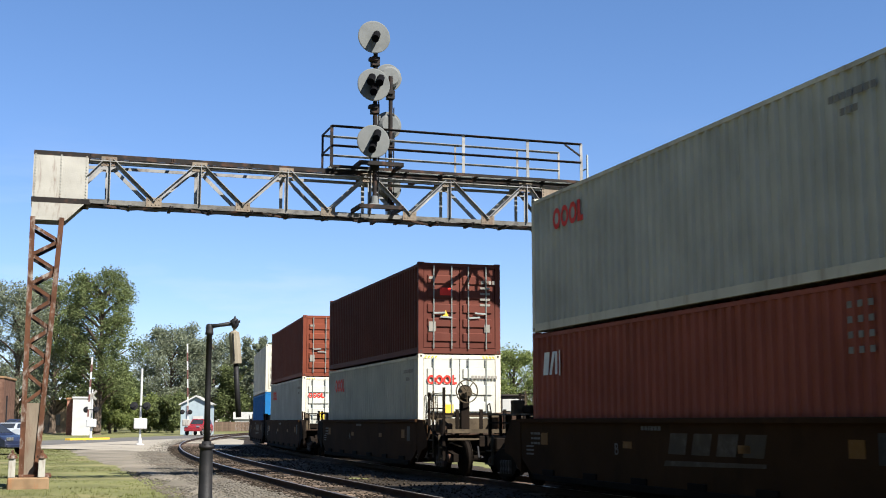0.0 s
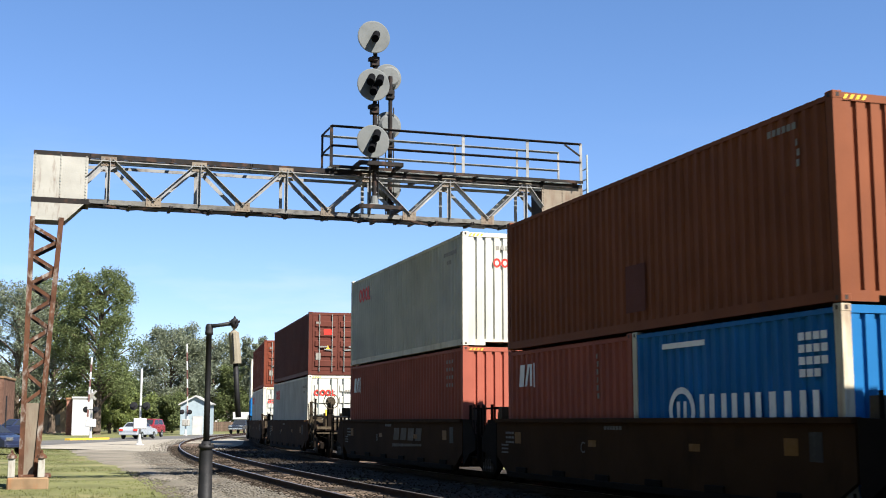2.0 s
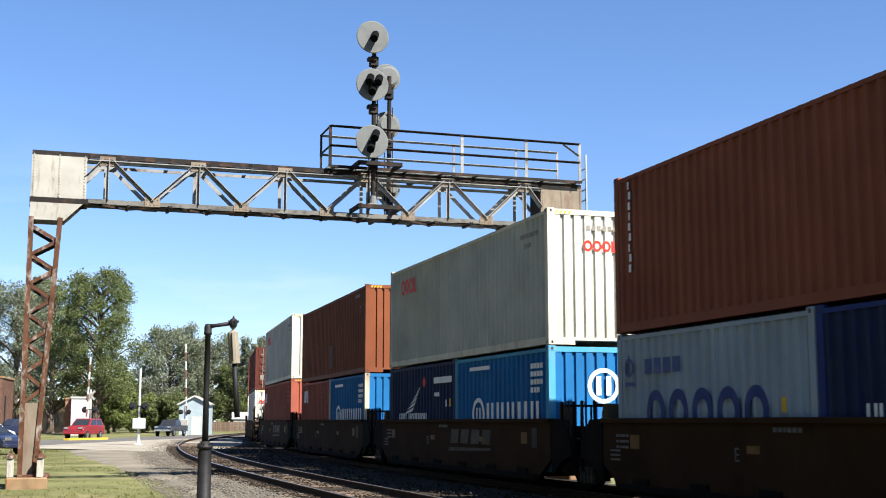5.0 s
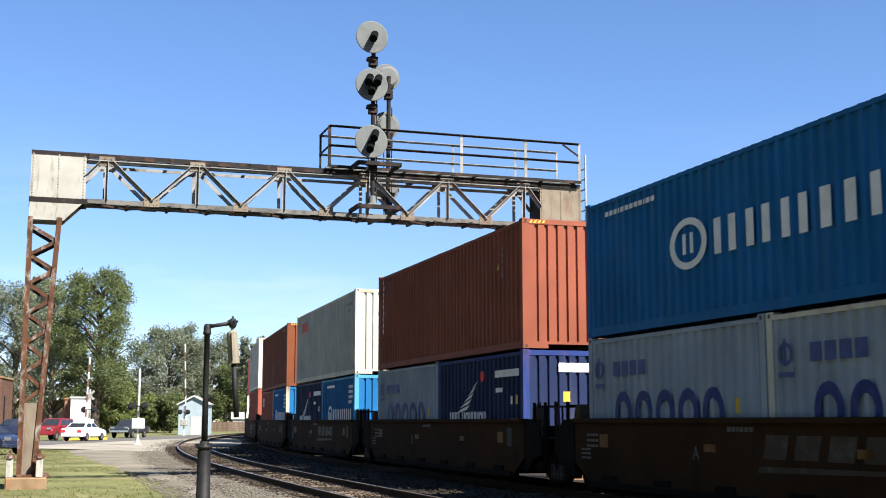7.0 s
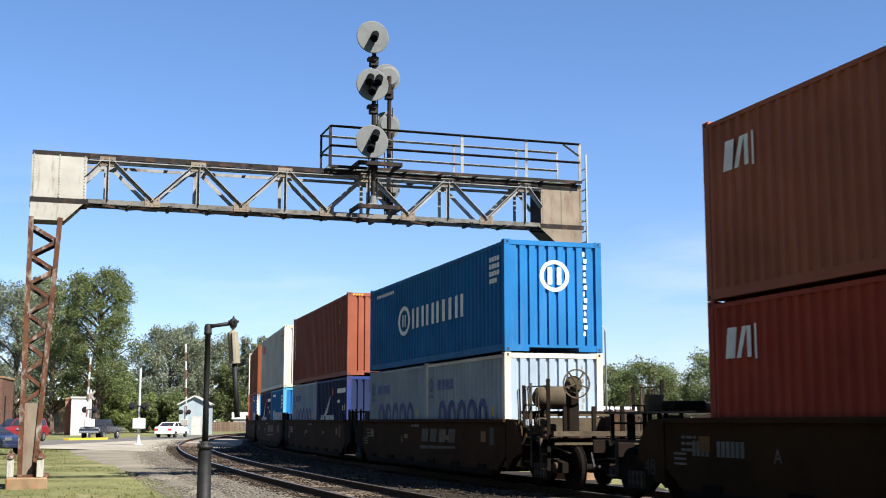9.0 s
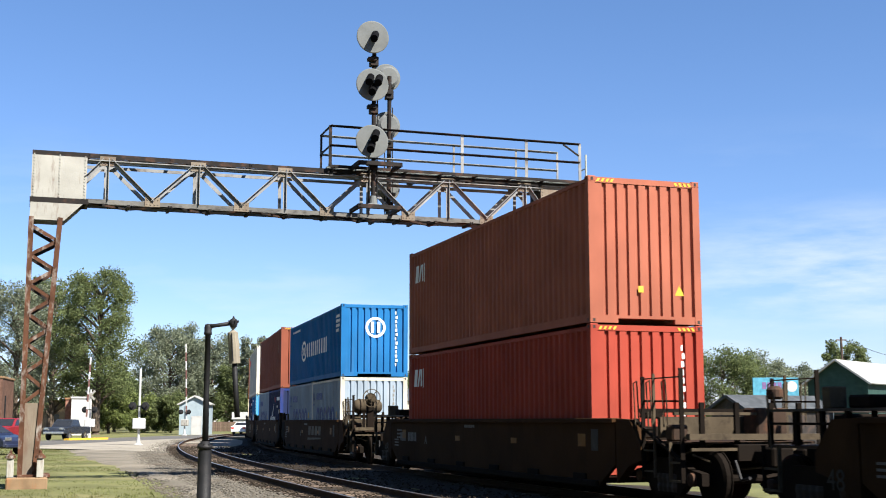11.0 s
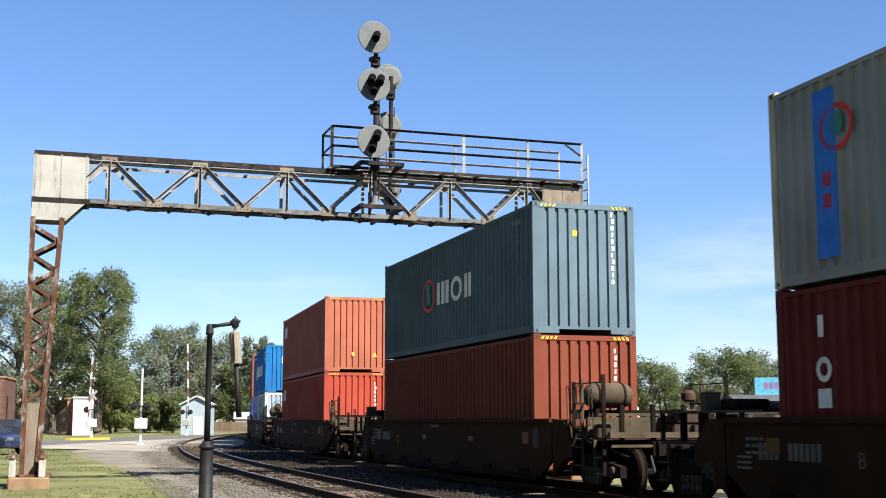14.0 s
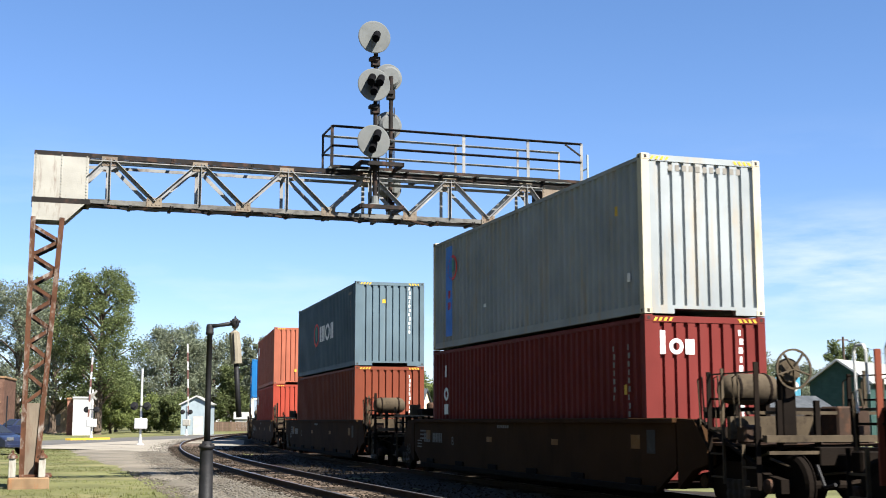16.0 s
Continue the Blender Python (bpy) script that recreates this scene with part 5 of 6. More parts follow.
            bar(bm, m @ Vector((0, 0, 0)), m @ Vector((0.28 * math.cos(a), 0.28 * math.sin(a), 0)), 0.045, 0.02)
        part("brake_wheel", bm, CAR_SUNLIT, car, "spoked hand brake wheel in sunlit khaki")
        bm = bmesh.new()
        lathe(bm, [(0.17, -0.04), (0.19, 0.0), (0.19, 0.05), (0.08, 0.1)], 18, Matrix.Translation((s * (start + 2.25), 0.7, 2.14)) @ Matrix.Rotation(radians(90), 4, "Y"))
        part("brake_gear", bm, CAR_SUNLIT, car, "round brake gear case in sunlit khaki")
        piece("brake_stand", 2.08, 2.24, 0.58, 0.82, 1.02, 2.08, CAR_BLACK, "black brake stand", 0.02)
    else:
        bm = bmesh.new()
        lathe(bm, [(0.1, -0.1), (0.14, -0.06), (0.14, 0.06), (0.08, 0.12)], 14, Matrix.Translation((s * (start + 2.25), -0.5, 1.86)))
        part("angle_valve", bm, CAR_RUST, car)
    piece("valve_box", 0.5, 0.75, 0.8, 1.15, 1.44, 1.6, CAR_BLACK, "", 0.03)
    piece("valve_box", 1.55, 1.8, 0.9, 1.2, 1.06, 1.34, CAR_RUST, "", 0.03)
    piece("valve_bank", 1.55, 2.0, -0.9, -0.3, 1.06, 1.62, CAR_RUST, "", 0.03)
    for pts, r in (((0.3, 1.1, 1.1), (1.2, 1.0, 1.14), (2.3, 1.05, 1.12)), 0.025), (((0.2, -0.4, 1.25), (1.0, -0.5, 1.5), (1.9, -0.5, 1.2)), 0.025), (((2.2, 0.62, 1.05), (1.4, 0.9, 0.8), (0.4, 1.0, 0.6)), 0.02), (((2.45, 1.2, 0.86), (2.3, 0.4, 0.6), (2.5, -0.3, 0.66)), 0.02):
        bm = bmesh.new()
        tube(bm, [(s * (start + a), b, c) for a, b, c in pts], r, 6)
        part("brake_pipe", bm, CAR_SUNLIT, car)


def well_car(unit, half, ends, mark):
    """One unit: deep side walls between two end platforms. half: half the well's length; ends: (ahead, behind), empty where the truck is shared."""
    car = thing("well_car", "dark brown well car carrying stacked containers", "railway car", "well cars of the train")
    for sy in (1, -1):
        bm = bmesh.new()
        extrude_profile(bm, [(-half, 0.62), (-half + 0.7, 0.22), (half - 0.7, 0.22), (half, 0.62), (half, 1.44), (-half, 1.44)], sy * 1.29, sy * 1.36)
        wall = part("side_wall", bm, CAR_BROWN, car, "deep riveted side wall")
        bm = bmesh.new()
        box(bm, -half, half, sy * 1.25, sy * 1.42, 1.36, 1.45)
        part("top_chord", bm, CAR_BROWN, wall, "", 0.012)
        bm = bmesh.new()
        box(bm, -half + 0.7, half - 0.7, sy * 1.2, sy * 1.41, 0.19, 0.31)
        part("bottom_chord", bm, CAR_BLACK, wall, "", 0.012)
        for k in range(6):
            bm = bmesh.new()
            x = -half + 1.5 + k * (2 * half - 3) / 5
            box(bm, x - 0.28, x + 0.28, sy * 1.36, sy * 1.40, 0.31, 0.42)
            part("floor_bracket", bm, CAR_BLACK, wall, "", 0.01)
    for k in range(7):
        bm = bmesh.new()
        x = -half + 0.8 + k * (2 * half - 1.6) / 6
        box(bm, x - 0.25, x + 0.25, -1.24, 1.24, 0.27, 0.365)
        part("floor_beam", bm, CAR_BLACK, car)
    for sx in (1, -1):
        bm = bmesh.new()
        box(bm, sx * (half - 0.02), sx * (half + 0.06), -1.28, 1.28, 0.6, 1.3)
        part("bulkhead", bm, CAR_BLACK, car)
        full = ends[0] if sx > 0 else ends[1]
        end_platform(car, sx, half + 0.05, full or "joint", half)
        if full:
            truck(car, sx * (half + 1.5))
        elif sx < 0:
            truck(car, -(half + 1.28))
    y = 1.361
    for a in (-half + 1.1, -1.6, 2.2, half - 1.6):
        marks_on("reflector", [("bar", a, 0.92, 0.34, 0.24 if abs(a) > 3 else 0.12)], CAR_YELLOW, car, y, "faded amber reflector plate")
    tagged(marks_on("panel", [("bar", half - 1.0, 0.85, 0.3, 0.4)], CAR_PANEL, car, y, "grey stencilled panel"))
    marks_on("stencil", [q for r in range(3) for q in code_bars(-half + 0.55, 1.12 - r * 0.1, (.12, .2, .1), 0.045, 0.03)] + code_bars(-0.9, 1.24, (.1, .1, .06, .1, .1, .1), 0.07, 0.03) + [("bar", -half + 0.3, 0.7 + 0.08 * k, 0.4, 0.035) for k in range(3)], CAR_WHITE, car, y)["kind"] = "stuff"
    if mark in "AD":
        a = 0.05
        marks_on("logo", [("poly", (a + k * 0.76, 0.86), (a + k * 0.76 + 0.56, 0.86), (a + k * 0.76 + 0.66, 1.20), (a + k * 0.76 + 0.1, 1.20)) for k in range(4)] + [("poly", (a - 0.15, 0.66), (a + 2.9, 0.72), (a + 2.9, 0.78), (a - 0.1, 0.75))], CAR_LOGO, car, y, "faded slanted block letters over a stripe")
    if half > 7:
        letter(car, "48", -half - 0.75, 0.5, 0.4, y + 0.004, CAR_PANEL)
        tagged(marks_on("number_stencil", code_bars(-half + 0.9, 0.85, (.1, .1, .1, .1), 0.24) + code_bars(-half + 1.65, 0.85, (.1, .1, .1, .1, .1, .1), 0.24), CAR_WHITE, car, y), kind="stuff")
    letter(car, unit, (-1.95 if half < 7 else -4.15), 0.80, 0.3, y + 0.002, CAR_WHITE)
    return car


ORDER = [  # stack, place along the train, unit letter, half the well, kind of end ahead and behind
    ("A", 55.9, "B", 6.45, ("front", ""), "A"), ("B", 40.3, "C", 6.45, ("", ""), "x"), ("C", 21.91, "A", 6.45, ("", "rear wheel"), "x"),
    ("D", 1.25, "B", 6.45, ("front", ""), "D"), ("E", -14.09, "C", 6.45, ("", ""), "x"), ("F", -29.45, "D", 6.45, ("", ""), "D"),
    ("G", -44.82, "E", 6.45, ("", ""), "x"), ("H", -60.36, "A", 6.45, ("", "rear tank wheel"), "A"),
    ("I", -81.52, "A", 7.35, ("front", "rear"), "x"), ("J", -103.27, "C", 7.35, ("front", "rear tank"), "x"), ("K", -124.69, "B", 7.35, ("front", "rear tank wheel"), "x"), ("L", -146.2, "A", 7.35, ("front pale", "rear tank"), "x")]
ROLLING = []    # (thing, place along the train, reach, pose on the car)


def build_train():
    boxes = build_containers()
    for stack, place, unit, half, ends, mark in ORDER:
        car = well_car(unit, half, ends, mark)
        ROLLING.append((car, place, half + 1.3, Matrix()))
        for ob, x, z in boxes.get(stack, ()):
            ROLLING.append((ob, place, half + 1.3, Matrix.Translation((x, 0, z))))


# ---- trees and surroundings ----
def leaf_mat(name, color):
    return material(name, color, 0.65, 0, 0.25, 0.35, None, 0, (1, 1, 1), 0, 30, island=0.32, translucent=0.5, spec=0.05)


LEAF_MID = leaf_mat("mid_green_leaves", (0.1297, 0.1542, 0.0649))
LEAF_GREY = leaf_mat("grey_green_leaves", (0.1791, 0.1991, 0.1354))
LEAF_LIGHT = leaf_mat("light_green_leaves", (0.1690, 0.2007, 0.0699))
LEAF_DARK = leaf_mat("dark_green_leaves", (0.0842, 0.1049, 0.0449))


def tree(x, y, height, spread, crown_low, leaf, label, seed, clumps=26, leaves=260, size=0.30, name="tree"):
    """A tapered trunk with limbs, and a crown of many small leaves gathered in uneven clumps."""
    rng = random.Random(seed)
    t = thing(name, label, name, "", Matrix.Translation((x, y, GROUND - 0.05)))
    limbs, centres = [], []
    for k in range(clumps):
        f = (k + 0.5) / clumps
        a = k * 2.399 + rng.uniform(-0.5, 0.5)
        z = crown_low + (height - crown_low) * (0.08 + 0.88 * f)
        wide = spread * (0.5 + 0.5 * math.sin(math.pi * (0.12 + 0.72 * f))) * (1 - 0.28 * f * f)
        q = rng.uniform(0.25, 1.0) ** 0.6 * wide
        centres.append((Vector((q * math.cos(a), q * math.sin(a), z + rng.uniform(-0.4, 0.4))), rng.uniform(0.15, 0.28) * spread))
    bm = bmesh.new()
    lean = Vector((rng.uniform(-0.3, 0.3), rng.uniform(-0.3, 0.3), 0))
    r0 = 0.03 * height ** 0.95
    trunk = [Vector((0, 0, 0)), Vector((0, 0, 0.4)), lean * 0.5 + Vector((0, 0, crown_low)), lean + Vector((0, 0, crown_low + (height - crown_low) * 0.45)), lean * 1.6 + Vector((0, 0, height * 0.9))]
    tube(bm, trunk, [r0 * 1.35, r0, r0 * 0.8, r0 * 0.5, r0 * 0.12], 10)
    for c, r in centres[:: 2]:
        z = max(crown_low * 0.75, c.z - c.xy.length * 0.8)
        base = lean * min(1, z / height * 1.2) + Vector((0, 0, z))
        mid = base.lerp(c, 0.5) + Vector((rng.uniform(-.3, .3), rng.uniform(-.3, .3), 0.25))
        tube(bm, [base, mid, c], [r0 * 0.36, r0 * 0.22, r0 * 0.06], 6)
    part("trunk", bm, BARK, t, "bare branching trunk")
    verts, faces = [], []
    for c, r in centres:
        for _ in range(leaves):
            d = Vector((rng.gauss(0, 1), rng.gauss(0, 1), rng.gauss(0, 0.8)))
            d *= r * rng.uniform(0.3, 1.15) / max(0.05, d.length)
            p = c + d
            s = size * rng.uniform(0.5, 1.25)
            u = Vector((rng.gauss(0, 1), rng.gauss(0, 1), rng.gauss(0, 0.6))).normalized()
            v = u.cross(Vector((rng.gauss(0, 1), rng.gauss(0, 1), rng.gauss(0, 1)))).normalized() * 0.55
            b = len(verts)
            verts += [tuple(p - u * s * 0.5), tuple(p + v * s * 0.5), tuple(p + u * s * 0.5), tuple(p - v * s * 0.5)]
            faces.append((b, b + 1, b + 2, b + 3))
    me = bpy.data.meshes.new("crown")
    me.from_pydata(verts, [], faces)
    me.materials.append(leaf)
    ob = new("crown", me)
    ob.parent = t
    tagged(ob, "loose crown of small leaves", kind="stuff")
    return t


def at_px(px, depth):
    p = to_world(px, 700, depth)
    return p.x, p.y


def tall(py, depth):
    """The height above ground of what reaches up to that line of sight."""
    return to_world(784, py, depth).z - GROUND


def build_trees():
    for i, (px, depth, top, spread, low, leaf, label, clumps) in enumerate((
            (172, 150, 462, 5.3, 5.0, LEAF_MID, "tall broad tree with an open green crown", 46),
            (92, 165, 478, 6.0, 4.0, LEAF_MID, "tall green tree behind the bridge", 38),
            (28, 150, 486, 5.4, 3.0, LEAF_GREY, "grey-green tree with a drooping crown", 34),
            (205, 185, 655, 4.4, 1.5, LEAF_DARK, "dark green tree beyond the crossing", 30),
            (300, 215, 570, 7.0, 3.0, LEAF_GREY, "tall grey-green tree beyond the shed", 40),
            (375, 230, 590, 6.8, 3.0, LEAF_GREY, "grey-green tree beyond the shed", 36),
            (455, 200, 592, 3.4, 8.0, LEAF_GREY, "slim tree with a tufted top", 18),
            (430, 225, 640, 6.0, 2.0, LEAF_MID, "green tree beside the tracks", 26),
            (195, 160, 665, 3.4, 1.0, LEAF_LIGHT, "light green bushy tree", 24),
            (255, 175, 690, 3.6, 0.8, LEAF_LIGHT, "light green bushy tree", 24),
            (305, 170, 690, 3.2, 0.8, LEAF_MID, "green bushy tree beside the shed", 22),
            (500, 230, 640, 7.0, 2.0, LEAF_MID, "green tree beyond the tracks", 28),
            (600, 240, 650, 7.0, 2.0, LEAF_MID, "green tree beyond the tracks", 28),
            (715, 240, 655, 7.0, 2.0, LEAF_MID, "green tree beyond the tracks", 28),
            (815, 220, 640, 7.0, 2.0, LEAF_LIGHT, "light green tree beyond the tracks", 28),
            (905, 130, 603, 4.4, 1.5, LEAF_LIGHT, "light green tree beyond the tracks", 30),
            (1010, 120, 600, 3.8, 2.0, LEAF_GREY, "pale feathery tree beyond the bridge", 26),
            (1085, 150, 640, 4.2, 1.5, LEAF_MID, "green tree beyond the street lamp", 26),
            (1150, 130, 632, 4.6, 1.0, LEAF_MID, "round dark green tree", 30),
            (1285, 120, 606, 4.2, 1.0, LEAF_MID, "round green tree beyond the yard", 30),
            (1345, 140, 620, 4.0, 1.5, LEAF_GREY, "pale green tree beyond the yard", 24),
            (1420, 160, 640, 5.0, 1.5, LEAF_GREY, "green tree beyond the yard", 24),
            (1500, 150, 598, 3.2, 3.0, LEAF_MID, "small green tree behind a pole", 20))):
        x, y = at_px(px, depth)
        tree(x, y, tall(top, depth) - 0.8, spread, low * 0.7, leaf, label, 100 + i, int(clumps * 1.9) + 14, 370, 0.00195 * depth)


def build_woods():
    """Far woods that close the distance, and an unseen leaf screen near the camera that cuts skylight."""
    rng = random.Random(77)
    verts, faces = [], []
    for ring_y, count, hi in ((255, 900, 8.0), (285, 700, 10.0)):
        for k in range(count):
            x = -190 + 420 * k / count + rng.uniform(-1, 1)
            y = ring_y + 14 * noise.noise(Vector((x * 0.02, ring_y, 0))) + rng.uniform(-3, 3)
            h = hi * (0.65 + 0.35 * noise.noise(Vector((x * 0.045, ring_y, 5)))) * (1.0 if x < 20 else 0.62)
            for _ in range(26):
                z = rng.uniform(0, h)
                s = rng.uniform(0.5, 1.0)
                p = Vector((x + rng.gauss(0, 1.3), y + rng.gauss(0, 1.3), z))
                u = Vector((rng.gauss(0, 1), rng.gauss(0, 1), rng.gauss(0, 0.7))).normalized() * s * 0.6
                v = u.cross(Vector((rng.gauss(0, 1), rng.gauss(0, 1), rng.gauss(0, 1)))).normalized() * s * 0.4
                b = len(verts)
                verts += [tuple(p - u), tuple(p + v), tuple(p + u), tuple(p - v)]
                faces.append((b, b + 1, b + 2, b + 3))
    # Unseen leaf screen beside and behind the camera, added to dim the train's side.
    for (ax, ay), (bx, by), hi in (((-31, 58), (-18, 24), 16.0), ((-18, 24), (-13, 2), 22.0), ((-13, 2), (-12, -16), 22.0), ((-12, -16), (0, -28), 18.0), ((0, -28), (60, -60), 10.0)):
        run = math.hypot(bx - ax, by - ay)
        for k in range(int(run * 46)):
            f = rng.random()
            x, y = ax + (bx - ax) * f, ay + (by - ay) * f
            h = hi * (0.86 + 0.22 * noise.noise(Vector((x * 0.16, y * 0.16, 8))))
            p = Vector((x + rng.gauss(0, 1.8), y + rng.gauss(0, 1.8), h * rng.random() ** 0.85))
            s = rng.uniform(1.0, 1.9)
            u = Vector((rng.gauss(0, 1), rng.gauss(0, 1), rng.gauss(0, 0.7))).normalized() * s * 0.6
            v = u.cross(Vector((rng.gauss(0, 1), rng.gauss(0, 1), rng.gauss(0, 1)))).normalized() * s * 0.45
            b = len(verts)
            verts += [tuple(p - u), tuple(p + v), tuple(p + u), tuple(p - v)]
            faces.append((b, b + 1, b + 2, b + 3))
    me = bpy.data.meshes.new("far_woods")
    me.from_pydata(verts, [], faces)
    me.materials.append(LEAF_MID)
    tagged(new("far_woods", me), "dense green far woods, with an unseen leaf screen added near the camera", "woods", "", "stuff")


# ---- the water column ----
CANVAS = material("dirty_canvas", (0.2059, 0.1810, 0.1373), 0.9, 0, 0.2, 5, (0.12, 0.1, 0.08), 0.6, (6, 6, 2), 0.3, 40)


def build_water_column():
    x, y = to_world(365, 745, 20.0).xy
    w = thing("water_column", "old black iron water column with a hanging spout", "water column", "", Matrix.Translation((x, y, GROUND - 0.03)))
    bm = bmesh.new()
    lathe(bm, [(0.2, 0), (0.2, 0.05), (0.115, 0.09), (0.105, 1.12), (0.10, 1.16), (0.125, 1.17), (0.125, 1.21), (0.08, 1.23), (0.075, 1.28)], 20)
    part("standpipe", bm, BLACK_IRON, w, "thick lower iron pipe", 0, True)
    bm = bmesh.new()
    for k in range(8):
        lathe(bm, [(0.014, 1.20), (0.014, 1.235)], 6, Matrix.Translation((0.108 * math.cos(k * 0.785), 0.108 * math.sin(k * 0.785), 0)))
    part("flange_bolts", bm, BLACK_IRON, w)
    bm = bmesh.new()
    lathe(bm, [(0.052, 1.22), (0.047, 2.0), (0.046, 2.98), (0.066, 2.99), (0.066, 3.03), (0.06, 3.04), (0.062, 3.10), (0.05, 3.15), (0.02, 3.165)], 18)
    part("riser", bm, BLACK_IRON, w, "upright black pipe", 0, True)
    bm = bmesh.new()
    tube(bm, [(0.0, 0, 3.12), (0.12, 0, 3.135), (0.36, 0, 3.17)], [0.045, 0.03, 0.034], 12)
    part("arm", bm, BLACK_IRON, w, "short black arm", 0, True)
    bm = bmesh.new()
    lathe(bm, [(0.02, -0.09), (0.05, -0.07), (0.066, -0.03), (0.066, 0.025), (0.05, 0.06), (0.02, 0.075), (0.01, 0.11)], 14, Matrix.Translation((0.41, 0, 3.18)))
    for k in range(6):
        a = k * math.pi / 3
        lathe(bm, [(0.012, -0.02), (0.012, 0.02)], 6, Matrix.Translation((0.41 + 0.075 * math.cos(a), 0.075 * math.sin(a), 3.2)))
    part("swivel", bm, BLACK_IRON, w, "lumpy swivel joint")
    bm = bmesh.new()
    tube(bm, [(0.405, 0, 3.10), (0.40, 0.0, 3.02), (0.425, 0, 2.80), (0.445, 0.0, 2.52)], [0.05, 0.085, 0.088, 0.092], 12)
    part("sleeve", bm, CANVAS, w, "dirty grey canvas sleeve")
    bm = bmesh.new()
    tube(bm, [(0.40, -0.09, 3.0), (0.43, -0.1, 2.56)], 0.01, 6)
    part("cord", bm, BLACK_IRON, w)
    bm = bmesh.new()
    tube(bm, [(0.44, 0, 2.56), (0.47, 0, 2.1), (0.505, 0, 1.66)], [0.045, 0.043, 0.045], 12)
    part("spout", bm, BLACK_IRON, w, "hanging black pipe", 0, True)


# ---- the crossing ----
WHITE_PAINT = material("white_post_paint", (0.4493, 0.4493, 0.4368), 0.6, 0, 0.12, 3, (0.35, 0.28, 0.2), 0.5, (3, 3, 1), 0.05, 40)


def crossing_gate(px, depth, arm, mast, label, box_side=1, buck=False):
    p = to_world(px, 745, depth)
    g = thing("crossing_gate", label, "crossing signal", "signals of the level crossing", Matrix.Translation((p.x, p.y, GROUND)))
    bm = bmesh.new()
    lathe(bm, [(0.28, 0), (0.28, 0.06), (0.14, 0.12), (0.1, 0.5)], 12)
    part("base", bm, WHITE_PAINT, g)
    bm = bmesh.new()
    tube(bm, [(0, 0, 0.1), (0, 0, mast)], 0.075, 10)
    part("mast", bm, WHITE_PAINT, g, "white mast")
    bm = bmesh.new()
    box(bm, -0.38, 0.38, -0.3, 0.3, 1.05, 1.75)
    part("mechanism", bm, PLATE_GREY if box_side > 0 else WHITE_PAINT, g, "pale gate mechanism box", 0.05)
    for k in range(9 if arm else 0):
        bm = bmesh.new()
        z0, z1 = 1.3 + (arm - 1.3) * k / 9, 1.3 + (arm - 1.3) * (k + 1) / 9
        lean = -0.035 * box_side
        bar(bm, (0.3 * box_side + lean * z0, -0.25, z0), (0.3 * box_side + lean * z1, -0.25, z1), 0.14, 0.05, up=(0, 1, 0))
        part("gate_arm_segment", bm, FADED_RED if k % 2 else WHITE_PAINT, g)
    for sx in (-1, 1):
        bm = bmesh.new()
        lathe(bm, [(0.27, 0), (0.27, 0.03), (0.14, 0.05), (0.15, 0.3)], 16, Matrix.Translation((sx * 0.42, -0.15, 2.55)) @ Matrix.Rotation(radians(80), 4, "X"))
        part("flasher", bm, BLACK_IRON, g, "black round flashing lamp")
    bm = bmesh.new()
    bar(bm, (-0.45, -0.05, 2.55), (0.45, -0.05, 2.55), 0.07)
    part("crossarm", bm, BLACK_IRON, g)
    if buck:
        bm = bmesh.new()
        for a in (45, -45):
            c, s = math.cos(radians(a)) * 0.55, math.sin(radians(a)) * 0.55
            bar(bm, (-c, -0.1, mast - 0.5 - s), (c, -0.1 - 0.012 * (a > 0), mast - 0.5 + s), 0.2, 0.02, up=(0, 1, 0))
        part("crossbuck", bm, PLATE_GREY, g, "weathered crossbuck boards")
    return g


# ---- buildings ----
SIDING_BLUE = material("pale_blue_siding", (0.2496, 0.2995, 0.3245), 0.7, 0, 0.1, 2, (0.3, 0.33, 0.34), 0.4, (1, 1, 4), 0.1, 20)
WALL_WHITE = material("whitewashed_wall", (0.3819, 0.3765, 0.3607), 0.85, 0, 0.1, 1.5, (0.4, 0.36, 0.3), 0.5, (1, 1, 0.6), 0.2, 20)
WALL_BRICK = material("old_red_brick", (0.2028, 0.0936, 0.0624), 0.9, 0, 0.25, 3, (0.4, 0.3, 0.24), 0.6, (1, 1, 1), 0.4, 14)
WALL_TAN = material("tan_stone_wall", (0.2496, 0.1872, 0.1248), 0.9, 0, 0.25, 1.2, (0.2, 0.13, 0.09), 0.7, (0.7, 0.7, 0.7), 0.3, 14)
WALL_DARK = material("dark_brown_brick", (0.1014, 0.0546, 0.0390), 0.9, 0, 0.25, 2, (0.22, 0.14, 0.1), 0.5, (1, 1, 1), 0.3, 14)
WALL_GREEN = material("dark_green_boards", (0.0240, 0.0520, 0.0440), 0.7, 0, 0.15, 2, (0.06, 0.09, 0.08), 0.4, (1, 1, 4), 0.1, 20)
ROOF_PALE = material("pale_grey_shingles", (0.2496, 0.2496, 0.2309), 0.85, 0, 0.15, 2, (0.25, 0.24, 0.22), 0.5, (2, 2, 2), 0.3, 16)
ROOF_DARK = material("dark_shingles", (0.05, 0.055, 0.06), 0.85, 0, 0.2, 2, (0.1, 0.1, 0.1), 0.5, (2, 2, 2), 0.3, 16)
FENCE_WOOD = material("weathered_fence_wood", (0.13, 0.09, 0.065), 0.9, 0, 0.25, 3, (0.22, 0.18, 0.14), 0.5, (4, 4, 1), 0.3, 20, per_object=0.25)


